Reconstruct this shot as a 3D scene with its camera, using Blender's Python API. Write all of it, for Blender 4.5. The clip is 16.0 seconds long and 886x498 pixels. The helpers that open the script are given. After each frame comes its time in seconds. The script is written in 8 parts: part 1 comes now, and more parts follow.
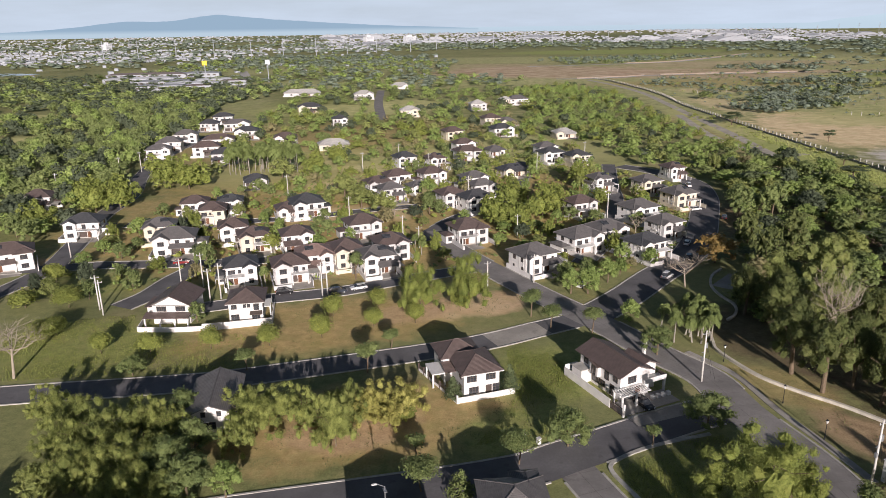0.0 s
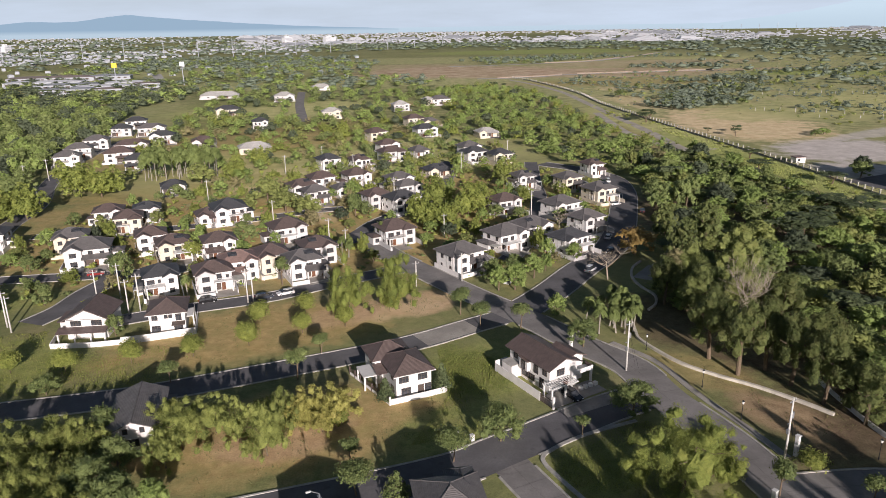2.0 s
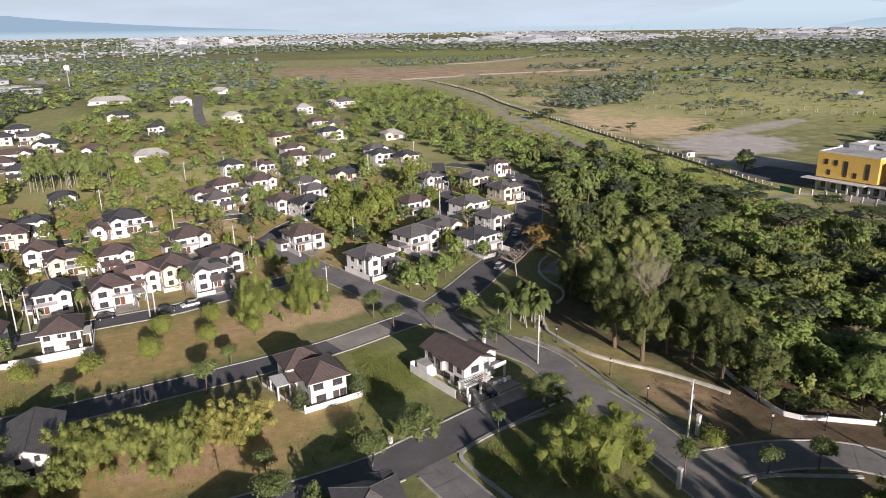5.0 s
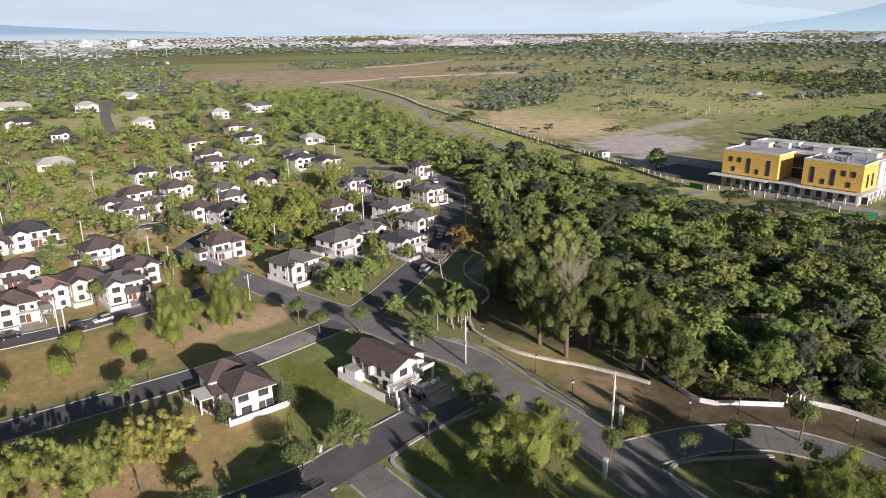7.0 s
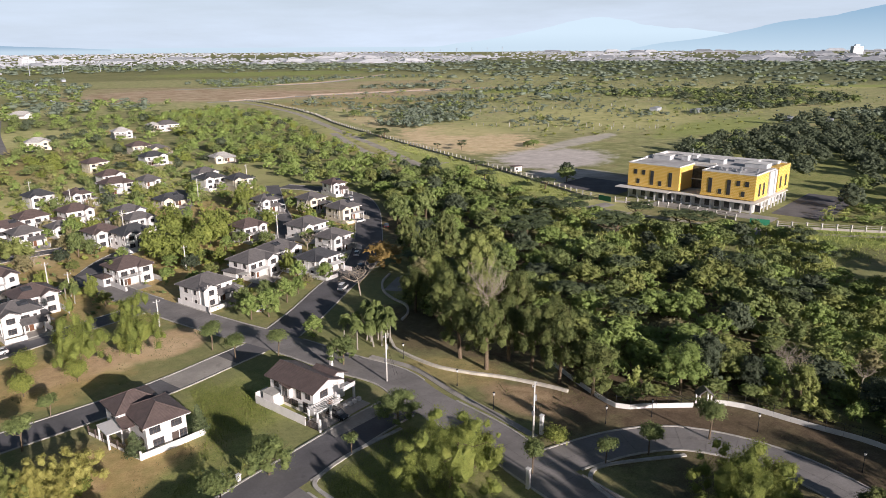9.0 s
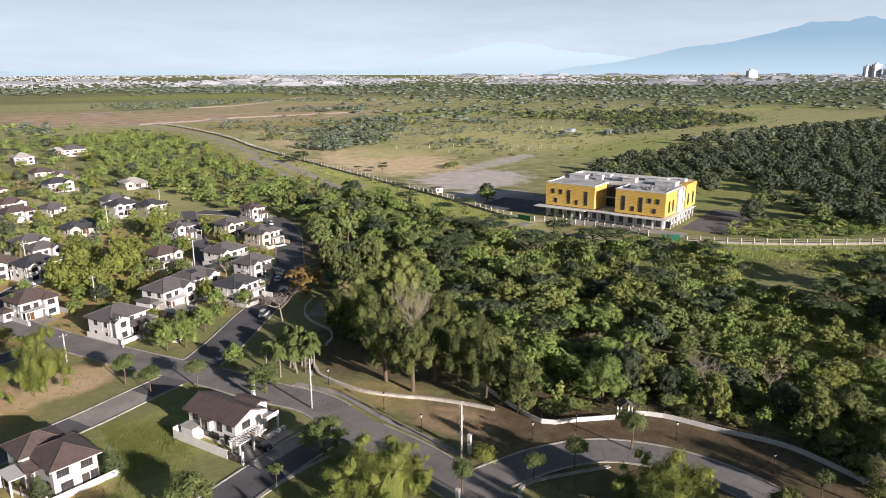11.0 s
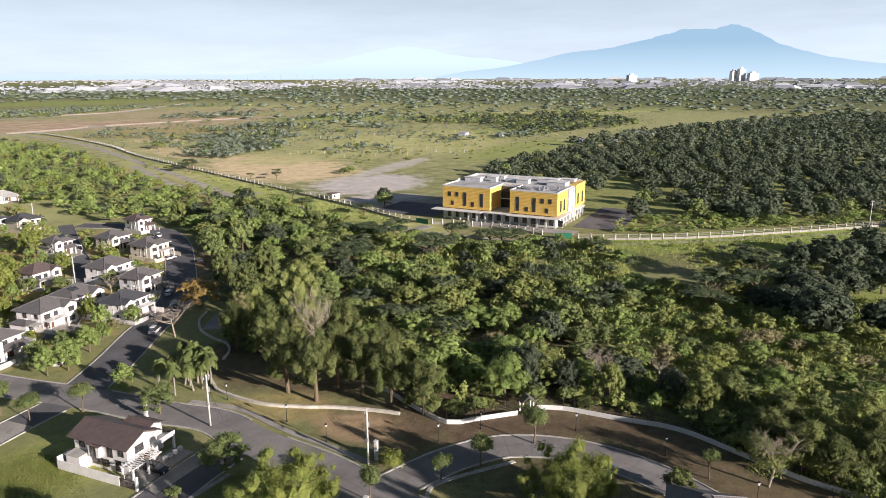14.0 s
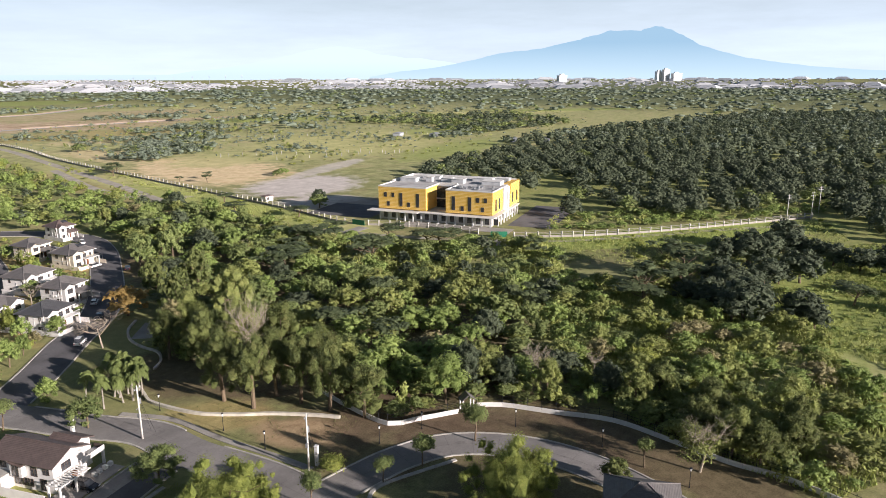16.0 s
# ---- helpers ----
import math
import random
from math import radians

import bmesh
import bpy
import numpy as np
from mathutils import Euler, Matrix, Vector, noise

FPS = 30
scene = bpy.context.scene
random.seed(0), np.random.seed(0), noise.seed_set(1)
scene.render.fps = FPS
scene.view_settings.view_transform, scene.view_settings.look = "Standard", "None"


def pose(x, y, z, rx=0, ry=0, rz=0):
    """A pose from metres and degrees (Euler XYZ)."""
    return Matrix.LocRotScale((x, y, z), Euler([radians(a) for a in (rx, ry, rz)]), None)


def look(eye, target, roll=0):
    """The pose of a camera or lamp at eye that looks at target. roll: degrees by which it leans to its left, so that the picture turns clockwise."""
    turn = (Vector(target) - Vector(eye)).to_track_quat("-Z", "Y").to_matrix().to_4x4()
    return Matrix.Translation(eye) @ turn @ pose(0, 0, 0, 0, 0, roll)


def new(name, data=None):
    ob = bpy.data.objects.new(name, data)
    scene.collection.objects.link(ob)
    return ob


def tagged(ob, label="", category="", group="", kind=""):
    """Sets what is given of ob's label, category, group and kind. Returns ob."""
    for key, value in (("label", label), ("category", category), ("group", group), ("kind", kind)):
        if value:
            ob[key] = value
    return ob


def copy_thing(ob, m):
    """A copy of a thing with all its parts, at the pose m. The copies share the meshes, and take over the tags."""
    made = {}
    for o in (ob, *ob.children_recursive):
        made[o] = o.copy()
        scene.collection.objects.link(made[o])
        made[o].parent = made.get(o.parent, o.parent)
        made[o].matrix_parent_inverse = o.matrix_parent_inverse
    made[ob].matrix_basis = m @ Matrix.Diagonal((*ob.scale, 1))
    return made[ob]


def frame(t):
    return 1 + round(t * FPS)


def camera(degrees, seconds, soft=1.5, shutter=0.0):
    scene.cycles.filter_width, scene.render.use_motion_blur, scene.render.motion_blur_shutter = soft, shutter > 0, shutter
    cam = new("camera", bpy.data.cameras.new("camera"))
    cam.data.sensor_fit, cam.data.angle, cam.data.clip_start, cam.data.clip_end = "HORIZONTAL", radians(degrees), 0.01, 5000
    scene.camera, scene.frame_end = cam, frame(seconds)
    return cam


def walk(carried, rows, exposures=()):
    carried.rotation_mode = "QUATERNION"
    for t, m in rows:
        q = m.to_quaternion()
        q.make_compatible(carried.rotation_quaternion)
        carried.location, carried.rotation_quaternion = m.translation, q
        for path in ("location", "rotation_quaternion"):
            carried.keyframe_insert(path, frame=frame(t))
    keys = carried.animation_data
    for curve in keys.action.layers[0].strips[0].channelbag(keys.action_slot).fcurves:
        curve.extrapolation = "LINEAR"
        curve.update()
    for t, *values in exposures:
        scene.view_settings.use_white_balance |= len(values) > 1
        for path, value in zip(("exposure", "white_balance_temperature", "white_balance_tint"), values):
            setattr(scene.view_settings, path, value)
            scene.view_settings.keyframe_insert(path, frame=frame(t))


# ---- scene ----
# ---- camera: a drone hovering 65 m up, turning on the spot ----
cam = camera(64.75, 16.0, soft=0.6)
EYE_HEIGHT = 65.0
TURNS = [
    (0, 0.00, -17.55, -0.77),
    (0.5, -1.04, -17.56, -0.82),
    (1, -2.76, -17.58, -0.78),
    (1.5, -4.71, -17.60, -0.82),
    (2, -6.22, -17.59, -0.82),
    (2.5, -7.27, -17.58, -0.82),
    (3, -8.42, -17.55, -0.88),
    (3.5, -9.69, -17.54, -0.88),
    (4, -11.03, -17.53, -0.85),
    (6.5, -18.68, -17.52, -0.70),
    (7, -20.38, -17.40, -0.63),
    (7.5, -22.19, -17.17, -0.54),
    (8, -24.00, -16.84, -0.46),
    (8.5, -25.68, -16.48, -0.40),
    (9, -27.43, -16.12, -0.35),
    (11.5, -35.45, -14.05, -0.09),
    (12, -36.94, -14.07, 0.02),
    (12.5, -38.29, -14.08, 0.07),
    (13, -39.68, -14.08, 0.05),
    (13.5, -41.07, -14.06, -0.10),
    (14, -42.46, -14.04, -0.18),
    (14.5, -43.79, -14.03, -0.20),
    (15, -45.20, -14.04, -0.19),
    (15.5, -46.56, -14.03, -0.22),
    (16, -47.77, -14.03, -0.18),
]
walk(cam, [(t, pose(0, 0, EYE_HEIGHT, 90 + pitch, 0, yaw) @ pose(0, 0, 0, 0, 0, roll)) for t, yaw, pitch, roll in TURNS], [(0, 0.42, 6250, 13), (4, 0.47, 6250, 13), (8.5, 0.61, 6250, 13), (12, 0.75, 6300, 12), (16, 0.95, 6300, 12)])

# ---- light ----
SUN_AZIMUTH = 170.0    # degrees clockwise from +y
SUN_HEIGHT = 15.5
world = bpy.data.worlds.new("world")
scene.world = world
world.use_nodes = True
wn, wl = world.node_tree.nodes, world.node_tree.links
wn.clear()
sky = wn.new("ShaderNodeTexSky")
sky.sky_type, sky.sun_disc = "NISHITA", False
sky.sun_elevation, sky.sun_rotation = radians(SUN_HEIGHT), radians(SUN_AZIMUTH)
sky.air_density, sky.dust_density, sky.ozone_density, sky.altitude = 1.0, 1.2, 1.5, 60
coord = wn.new("ShaderNodeTexCoord")
stretch = wn.new("ShaderNodeMapping")
stretch.inputs["Scale"].default_value = (2.2, 2.2, 16.0)
cloud = wn.new("ShaderNodeTexNoise")
cloud.inputs["Scale"].default_value, cloud.inputs["Detail"].default_value = 1.6, 7.0
cloud.inputs["Roughness"].default_value = 0.62
cloud_amount = wn.new("ShaderNodeMapRange")
for slot, value in (("From Min", 0.35), ("From Max", 0.68), ("To Min", 0.80), ("To Max", 1.0)):
    cloud_amount.inputs[slot].default_value = value
height = wn.new("ShaderNodeSeparateXYZ")
low_haze = wn.new("ShaderNodeMapRange")   # pale morning haze, thick near the horizon, thin overhead
low_haze.interpolation_type = "SMOOTHSTEP"
for slot, value in (("From Min", 0.0), ("From Max", 0.26), ("To Min", 0.98), ("To Max", 0.02)):
    low_haze.inputs[slot].default_value = value
amount = wn.new("ShaderNodeMath")
amount.operation = "MULTIPLY"
cloud_mix = wn.new("ShaderNodeMix")
cloud_mix.data_type = "RGBA"
cloud_mix.inputs["B"].default_value = (14.1, 16.1, 18.5, 1)
background = wn.new("ShaderNodeBackground")
background.inputs["Strength"].default_value = 0.034
world_out = wn.new("ShaderNodeOutputWorld")
wl.new(coord.outputs["Generated"], stretch.inputs["Vector"])
wl.new(coord.outputs["Generated"], height.inputs["Vector"])
wl.new(height.outputs["Z"], low_haze.inputs["Value"])
wl.new(stretch.outputs["Vector"], cloud.inputs["Vector"])
wl.new(cloud.outputs["Fac"], cloud_amount.inputs["Value"])
wl.new(cloud_amount.outputs["Result"], amount.inputs[0])
wl.new(low_haze.outputs["Result"], amount.inputs[1])
wl.new(amount.outputs["Value"], cloud_mix.inputs["Factor"])
wl.new(sky.outputs["Color"], cloud_mix.inputs["A"])
wl.new(cloud_mix.outputs["Result"], background.inputs["Color"])
wl.new(background.outputs["Background"], world_out.inputs["Surface"])

sun_data = bpy.data.lights.new("sun", "SUN")
sun_data.energy, sun_data.angle, sun_data.color = 5.0, radians(0.53), (1.0, 0.885, 0.81)
sun = new("sun", sun_data)
az, el = radians(SUN_AZIMUTH), radians(SUN_HEIGHT)
sun.matrix_world = look((0, 0, 300), Vector((0, 0, 300)) - 100 * Vector((math.sin(az) * math.cos(el), math.cos(az) * math.cos(el), math.sin(el))))

# ---- materials ----


class Nodes:
    """Short calls for building one node material."""

    def __init__(self, name, roughness=0.9, metallic=0.0, specular=0.3):
        self.mat = bpy.data.materials.new(name)
        self.mat.use_nodes = True
        self.n, self.l = self.mat.node_tree.nodes, self.mat.node_tree.links
        self.bsdf = self.n["Principled BSDF"]
        self.bsdf.inputs["Roughness"].default_value = roughness
        self.bsdf.inputs["Metallic"].default_value = metallic
        self.bsdf.inputs["Specular IOR Level"].default_value = specular
        self.place = self.n.new("ShaderNodeTexCoord").outputs["Object"]

    def noise(self, scale, detail=4.0, rough=0.55, where=None, stretched=None):
        node = self.n.new("ShaderNodeTexNoise")
        node.inputs["Scale"].default_value, node.inputs["Detail"].default_value = scale, detail
        node.inputs["Roughness"].default_value = rough
        where = where or self.place
        if stretched:
            m = self.n.new("ShaderNodeMapping")
            m.inputs["Scale"].default_value = stretched
            self.l.new(where, m.inputs["Vector"])
            where = m.outputs["Vector"]
        self.l.new(where, node.inputs["Vector"])
        return node.outputs["Fac"]

    def span(self, value, lo, hi, a=0.0, b=1.0):
        node = self.n.new("ShaderNodeMapRange")
        for slot, v in (("From Min", lo), ("From Max", hi), ("To Min", a), ("To Max", b)):
            node.inputs[slot].default_value = v
        self.l.new(value, node.inputs["Value"])
        return node.outputs["Result"]

    def mix(self, factor, a, b, blend="MIX"):
        node = self.n.new("ShaderNodeMix")
        node.data_type, node.blend_type = "RGBA", blend
        for slot, v in (("Factor", factor), ("A", a), ("B", b)):
            if isinstance(v, (tuple, float, int)):
                node.inputs[slot].default_value = (*v, 1) if isinstance(v, tuple) else v
            else:
                self.l.new(v, node.inputs[slot])
        return node.outputs["Result"]

    def math(self, what, a, b=None):
        node = self.n.new("ShaderNodeMath")
        node.operation = what
        for i, v in enumerate((a, b)):
            if v is None:
                continue
            if isinstance(v, (float, int)):
                node.inputs[i].default_value = v
            else:
                self.l.new(v, node.inputs[i])
        return node.outputs["Value"]

    def per_object(self):
        return self.n.new("ShaderNodeObjectInfo").outputs["Random"]

    def per_island(self):
        return self.n.new("ShaderNodeNewGeometry").outputs["Random Per Island"]

    def colour(self, socket):
        if isinstance(socket, tuple):
            self.bsdf.inputs["Base Color"].default_value = (*socket, 1)
        else:
            self.l.new(socket, self.bsdf.inputs["Base Color"])
        return self

    def bump(self, height, strength=0.4, distance=0.05):
        node = self.n.new("ShaderNodeBump")
        node.inputs["Strength"].default_value, node.inputs["Distance"].default_value = strength, distance
        self.l.new(height, node.inputs["Height"])
        self.l.new(node.outputs["Normal"], self.bsdf.inputs["Normal"])
        return self


def plain(name, colour, roughness=0.8, metallic=0.0, vary=0.12, scale=1.5, specular=0.3):
    """A painted or mineral surface with faint blotches and grain."""
    m = Nodes(name, roughness, metallic, specular)
    dark = tuple(c * (1 - vary * 2) for c in colour)
    light = tuple(min(1.0, c * (1 + vary)) for c in colour)
    big = m.mix(m.span(m.noise(scale), 0.3, 0.7), dark, light)
    m.colour(m.mix(m.span(m.noise(scale * 14, 3), 0.3, 0.8, 0.0, 0.25), big, dark))
    m.bump(m.noise(scale * 20, 3), 0.25, 0.01)
    return m.mat


def leaf_material(name, dark, mid, light, dry=None):
    """Foliage: tone by leaf, by clump, by plant and by patch, some light passing through."""
    m = Nodes(name, 0.6, 0.0, 0.22)
    dark, mid, light = (tuple(c * k for c, k in zip(tone, (1.15, 1.18, 1.20))) for tone in (dark, mid, light))
    by_leaf = m.mix(m.per_island(), tuple(0.75 * a + 0.25 * b for a, b in zip(dark, mid)), tuple(0.8 * a + 0.2 * b for a, b in zip(light, mid)))
    tone = m.mix(m.span(m.noise(0.55, 4, 0.6), 0.42, 0.66, 0.0, 0.55), by_leaf, light)
    tone = m.mix(m.span(m.noise(2.6, 3, 0.7), 0.50, 0.72, 0.0, 0.5), tone, dark)
    tone = m.mix(m.math("MULTIPLY", m.per_object(), 0.42), tone, dark)
    plant_tone = m.n.new("ShaderNodeAttribute")
    plant_tone.attribute_name = "plant_tone"
    tone = m.mix(m.span(plant_tone.outputs["Fac"], 0.45, 1.0, 0.0, 0.62), tone, dark)
    tone = m.mix(m.span(plant_tone.outputs["Fac"], 0.0001, 0.3, 0.0, 0.34), tone, light)
    tone = m.mix(m.span(m.noise(0.07, 3), 0.40, 0.65, 0.0, 0.4), tone, mid)
    if dry:
        tone = m.mix(m.span(m.noise(0.35, 3), 0.52, 0.72, 0.0, 0.35), tone, dry)
    m.colour(tone)
    m.bump(m.math("ADD", m.noise(1.7, 4, 0.7), m.noise(5.5, 3, 0.7)), 0.9, 0.35)
    through_leaf = m.n.new("ShaderNodeBsdfTranslucent")
    m.l.new(tone, through_leaf.inputs["Color"])
    both = m.n.new("ShaderNodeMixShader")
    both.inputs["Fac"].default_value = 0.2
    m.l.new(m.bsdf.outputs["BSDF"], both.inputs[1])
    m.l.new(through_leaf.outputs["BSDF"], both.inputs[2])
    m.l.new(both.outputs["Shader"], m.n["Material Output"].inputs["Surface"])
    return m.mat


LEAF = {
    "broad": leaf_material("leaves_broad", (0.070, 0.098, 0.036), (0.165, 0.205, 0.070), (0.300, 0.340, 0.118)),
    "bamboo": leaf_material("leaves_bamboo", (0.095, 0.118, 0.034), (0.215, 0.245, 0.064), (0.370, 0.390, 0.110), (0.340, 0.320, 0.110)),
    "gold": leaf_material("leaves_gold", (0.19, 0.18, 0.045), (0.38, 0.36, 0.09), (0.58, 0.53, 0.17), (0.52, 0.43, 0.17)),
    # far leaves blued and greyed: distance haze put into their colour
    "grove": leaf_material("leaves_grove_haze_tint", (0.105, 0.134, 0.098), (0.160, 0.190, 0.138), (0.215, 0.245, 0.175)),
    "feather": leaf_material("leaves_feather", (0.092, 0.116, 0.030), (0.210, 0.248, 0.056), (0.360, 0.390, 0.095), (0.330, 0.310, 0.080)),
    "dusky": leaf_material("leaves_dusky", (0.050, 0.064, 0.023), (0.112, 0.135, 0.043), (0.230, 0.255, 0.080), (0.190, 0.155, 0.065)),
    "dark": leaf_material("leaves_dark", (0.055, 0.074, 0.036), (0.105, 0.132, 0.060), (0.190, 0.222, 0.100)),
    "mango": leaf_material("leaves_mango", (0.040, 0.053, 0.033), (0.078, 0.098, 0.056), (0.145, 0.168, 0.098)),
    "bright": leaf_material("leaves_bright", (0.098, 0.142, 0.038), (0.210, 0.280, 0.075), (0.370, 0.440, 0.135)),
    "olive": leaf_material("leaves_olive", (0.110, 0.130, 0.042), (0.215, 0.245, 0.075), (0.350, 0.375, 0.115), (0.290, 0.255, 0.095)),
    "autumn": leaf_material("leaves_autumn", (0.200, 0.140, 0.045), (0.330, 0.215, 0.070), (0.440, 0.300, 0.105)),
    "palm": leaf_material("leaves_palm", (0.080, 0.106, 0.034), (0.160, 0.200, 0.058), (0.275, 0.315, 0.105)),
    "hedge": leaf_material("leaves_hedge", (0.115, 0.140, 0.034), (0.235, 0.262, 0.060), (0.370, 0.385, 0.095)),
    "turf": leaf_material("turf", (0.116, 0.124, 0.045), (0.173, 0.173, 0.065), (0.263, 0.238, 0.100)),
    "dry": leaf_material("leaves_dry", (0.130, 0.112, 0.052), (0.260, 0.228, 0.110), (0.400, 0.355, 0.180)),
    "grass": leaf_material("tall_grass", (0.190, 0.230, 0.062), (0.330, 0.370, 0.105), (0.500, 0.510, 0.180), (0.440, 0.390, 0.180)),
}


def bark_material(name, colour):
    m = Nodes(name, 0.9)
    grain = m.noise(3.0, 6, 0.65, stretched=(4, 4, 0.6))
    m.colour(m.mix(m.span(grain, 0.3, 0.7), tuple(c * 0.5 for c in colour), colour))
    m.bump(grain, 0.6, 0.05)
    return m.mat


BARK = bark_material("bark", (0.20, 0.15, 0.10))
PALE_BARK = bark_material("pale_bark", (0.42, 0.36, 0.28))
PALM_BARK = bark_material("palm_bark", (0.36, 0.33, 0.28))


def roof_material(name, colour):
    m = Nodes(name, 0.55, 0.0, 0.4)
    wave = m.n.new("ShaderNodeTexWave")
    wave.wave_type, wave.bands_direction = "BANDS", "Z"
    wave.inputs["Scale"].default_value, wave.inputs["Distortion"].default_value = 2.6, 0.4
    m.l.new(m.place, wave.inputs["Vector"])
    worn = m.mix(m.span(m.noise(0.9, 6, 0.65), 0.35, 0.7), tuple(c * 0.72 for c in colour), tuple(c * 1.25 for c in colour))
    tiles = m.mix(m.span(m.noise(9.0, 2), 0.35, 0.75, 0.0, 0.5), worn, tuple(c * 0.55 for c in colour))
    per = m.mix(m.math("MULTIPLY", m.per_object(), 0.35), tiles, tuple(c * 0.5 + 0.02 for c in colour))
    m.colour(per)
    m.bump(wave.outputs["Fac"], 0.5, 0.05)
    return m.mat


ROOF = {
    "b": roof_material("roof_brown", (0.140, 0.104, 0.094)),
    "g": roof_material("roof_grey", (0.160, 0.149, 0.145)),
    "k": roof_material("roof_charcoal", (0.080, 0.081, 0.086)),
    "p": roof_material("roof_clay", (0.27, 0.185, 0.160)),
    "w": roof_material("roof_pale", (0.52, 0.50, 0.47)),
}
WALL = {
    "white": plain("wall_white", (0.72, 0.695, 0.67), 0.85, vary=0.07, scale=0.5),
    "cream": plain("wall_cream", (0.64, 0.58, 0.47), 0.85, vary=0.06, scale=0.5),
    "pale": plain("wall_pale_grey", (0.56, 0.55, 0.54), 0.85, vary=0.06, scale=0.5),
}
TRIM = plain("trim_white", (0.66, 0.65, 0.63), 0.7, vary=0.05)
FRAME = plain("window_frame_dark", (0.085, 0.065, 0.055), 0.5, vary=0.1)
TIMBER = plain("door_timber", (0.16, 0.07, 0.035), 0.5, vary=0.2, scale=4)
CONCRETE = plain("concrete", (0.48, 0.46, 0.42), 0.9, vary=0.14, scale=0.6)
KERB = plain("kerb_concrete", (0.46, 0.44, 0.40), 0.9, vary=0.16, scale=0.8)
POLE = plain("pole_concrete", (0.62, 0.60, 0.56), 0.85, vary=0.1, scale=2)
STEEL = plain("galvanised_steel", (0.42, 0.43, 0.44), 0.45, 0.7)
DARK_STEEL = plain("dark_steel", (0.03, 0.03, 0.032), 0.5, 0.4)
CABLE = plain("cable", (0.02, 0.02, 0.02), 0.6)
GREEN_PAINT = plain("green_gate_paint", (0.03, 0.19, 0.11), 0.5)
TYRE = plain("tyre", (0.02, 0.02, 0.02), 0.9)


def glass_material(name, colour):
    m = Nodes(name, 0.08, 0.0, 0.7)
    m.colour(m.mix(m.span(m.noise(0.8, 2), 0.35, 0.7), colour, tuple(c * 2.2 + 0.01 for c in colour)))
    return m.mat


GLASS = glass_material("window_glass", (0.028, 0.030, 0.034))


def road_material(name, colour, joints=0.0):
    m = Nodes(name, 0.92, 0.0, 0.25)
    worn = m.mix(m.span(m.noise(0.12, 6, 0.62), 0.3, 0.7), tuple(c * 0.72 for c in colour), tuple(c * 1.28 for c in colour))
    grain = m.mix(m.span(m.noise(2.4, 5, 0.7), 0.35, 0.75, 0.0, 0.4), worn, tuple(c * 0.6 for c in colour))
    patch = m.mix(m.span(m.noise(0.35, 3), 0.62, 0.68, 0.0, 0.35), grain, tuple(c * 0.5 for c in colour))
    m.colour(patch)
    m.bump(m.noise(14, 4), 0.3, 0.01)
    return m.mat


ASPHALT = road_material("asphalt", (0.140, 0.136, 0.141))
ROAD_CONCRETE = road_material("road_concrete", (0.235, 0.222, 0.212))
DIRT = road_material("dirt_track", (0.44, 0.40, 0.335))
ROAD_JOINT = road_material("road_joint", (0.165, 0.155, 0.147))
PAVING = road_material("paving", (0.36, 0.335, 0.30))

# ---- shared builders ----


def mesh_of(name, verts, faces, mats, slots=None, smooth=False):
    me = bpy.data.meshes.new(name)
    me.from_pydata(verts, [], faces)
    for mat in mats:
        me.materials.append(mat)
    if slots is not None:
        me.polygons.foreach_set("material_index", slots)
    if smooth:
        me.polygons.foreach_set("use_smooth", [True] * len(me.polygons))
    me.update()
    return me


def part(name, bm, material, parent, label="", smooth=False):
    """Links a bmesh as one mesh object under a thing or a part."""
    me = bpy.data.meshes.new(name)
    bm.to_mesh(me)
    bm.free()
    me.materials.append(material)
    if smooth:
        me.polygons.foreach_set("use_smooth", [True] * len(me.polygons))
    ob = new(name, me)
    ob.parent = parent
    if label:
        ob["label"] = label
    return ob


def share(name, me, parent, m, label=""):
    """A part on a mesh that others use too."""
    ob = new(name, me)
    ob.parent = parent
    ob.matrix_basis = m
    if label:
        ob["label"] = label
    return ob


def thing(name, m, label, category, group="", kind=""):
    ob = new(name)
    ob.empty_display_size = 0.5
    ob.matrix_basis = m
    return tagged(ob, label, category, group, kind)


def box(bm, x0, y0, z0, x1, y1, z1, bevel=0.0):
    vs = [bm.verts.new(p) for p in ((x0, y0, z0), (x1, y0, z0), (x1, y1, z0), (x0, y1, z0), (x0, y0, z1), (x1, y0, z1), (x1, y1, z1), (x0, y1, z1))]
    fs = [bm.faces.new([vs[i] for i in f]) for f in ((3, 2, 1, 0), (4, 5, 6, 7), (0, 1, 5, 4), (1, 2, 6, 5), (2, 3, 7, 6), (3, 0, 4, 7))]
    if bevel:
        edges = list({e for f in fs for e in f.edges})
        bmesh.ops.bevel(bm, geom=edges, offset=bevel, segments=1, affect="EDGES")
    return fs


def boxes(*dims, bevel=0.0):
    bm = bmesh.new()
    for d in dims:
        box(bm, *d, bevel=bevel)
    return bm


def tube(bm, a, b, r0, r1, sides=8, cap=True):
    """A tapered round bar from a to b."""
    a, b = Vector(a), Vector(b)
    turn = (b - a).to_track_quat("Z", "Y").to_matrix()
    rings = []
    for p, r in ((a, r0), (b, r1)):
        rings.append([bm.verts.new(p + turn @ Vector((r * math.cos(2 * math.pi * i / sides), r * math.sin(2 * math.pi * i / sides), 0))) for i in range(sides)])
    for i in range(sides):
        j = (i + 1) % sides
        bm.faces.new((rings[0][i], rings[0][j], rings[1][j], rings[1][i]))
    if cap:
        bm.faces.new(rings[1])
        bm.faces.new(rings[0][::-1])


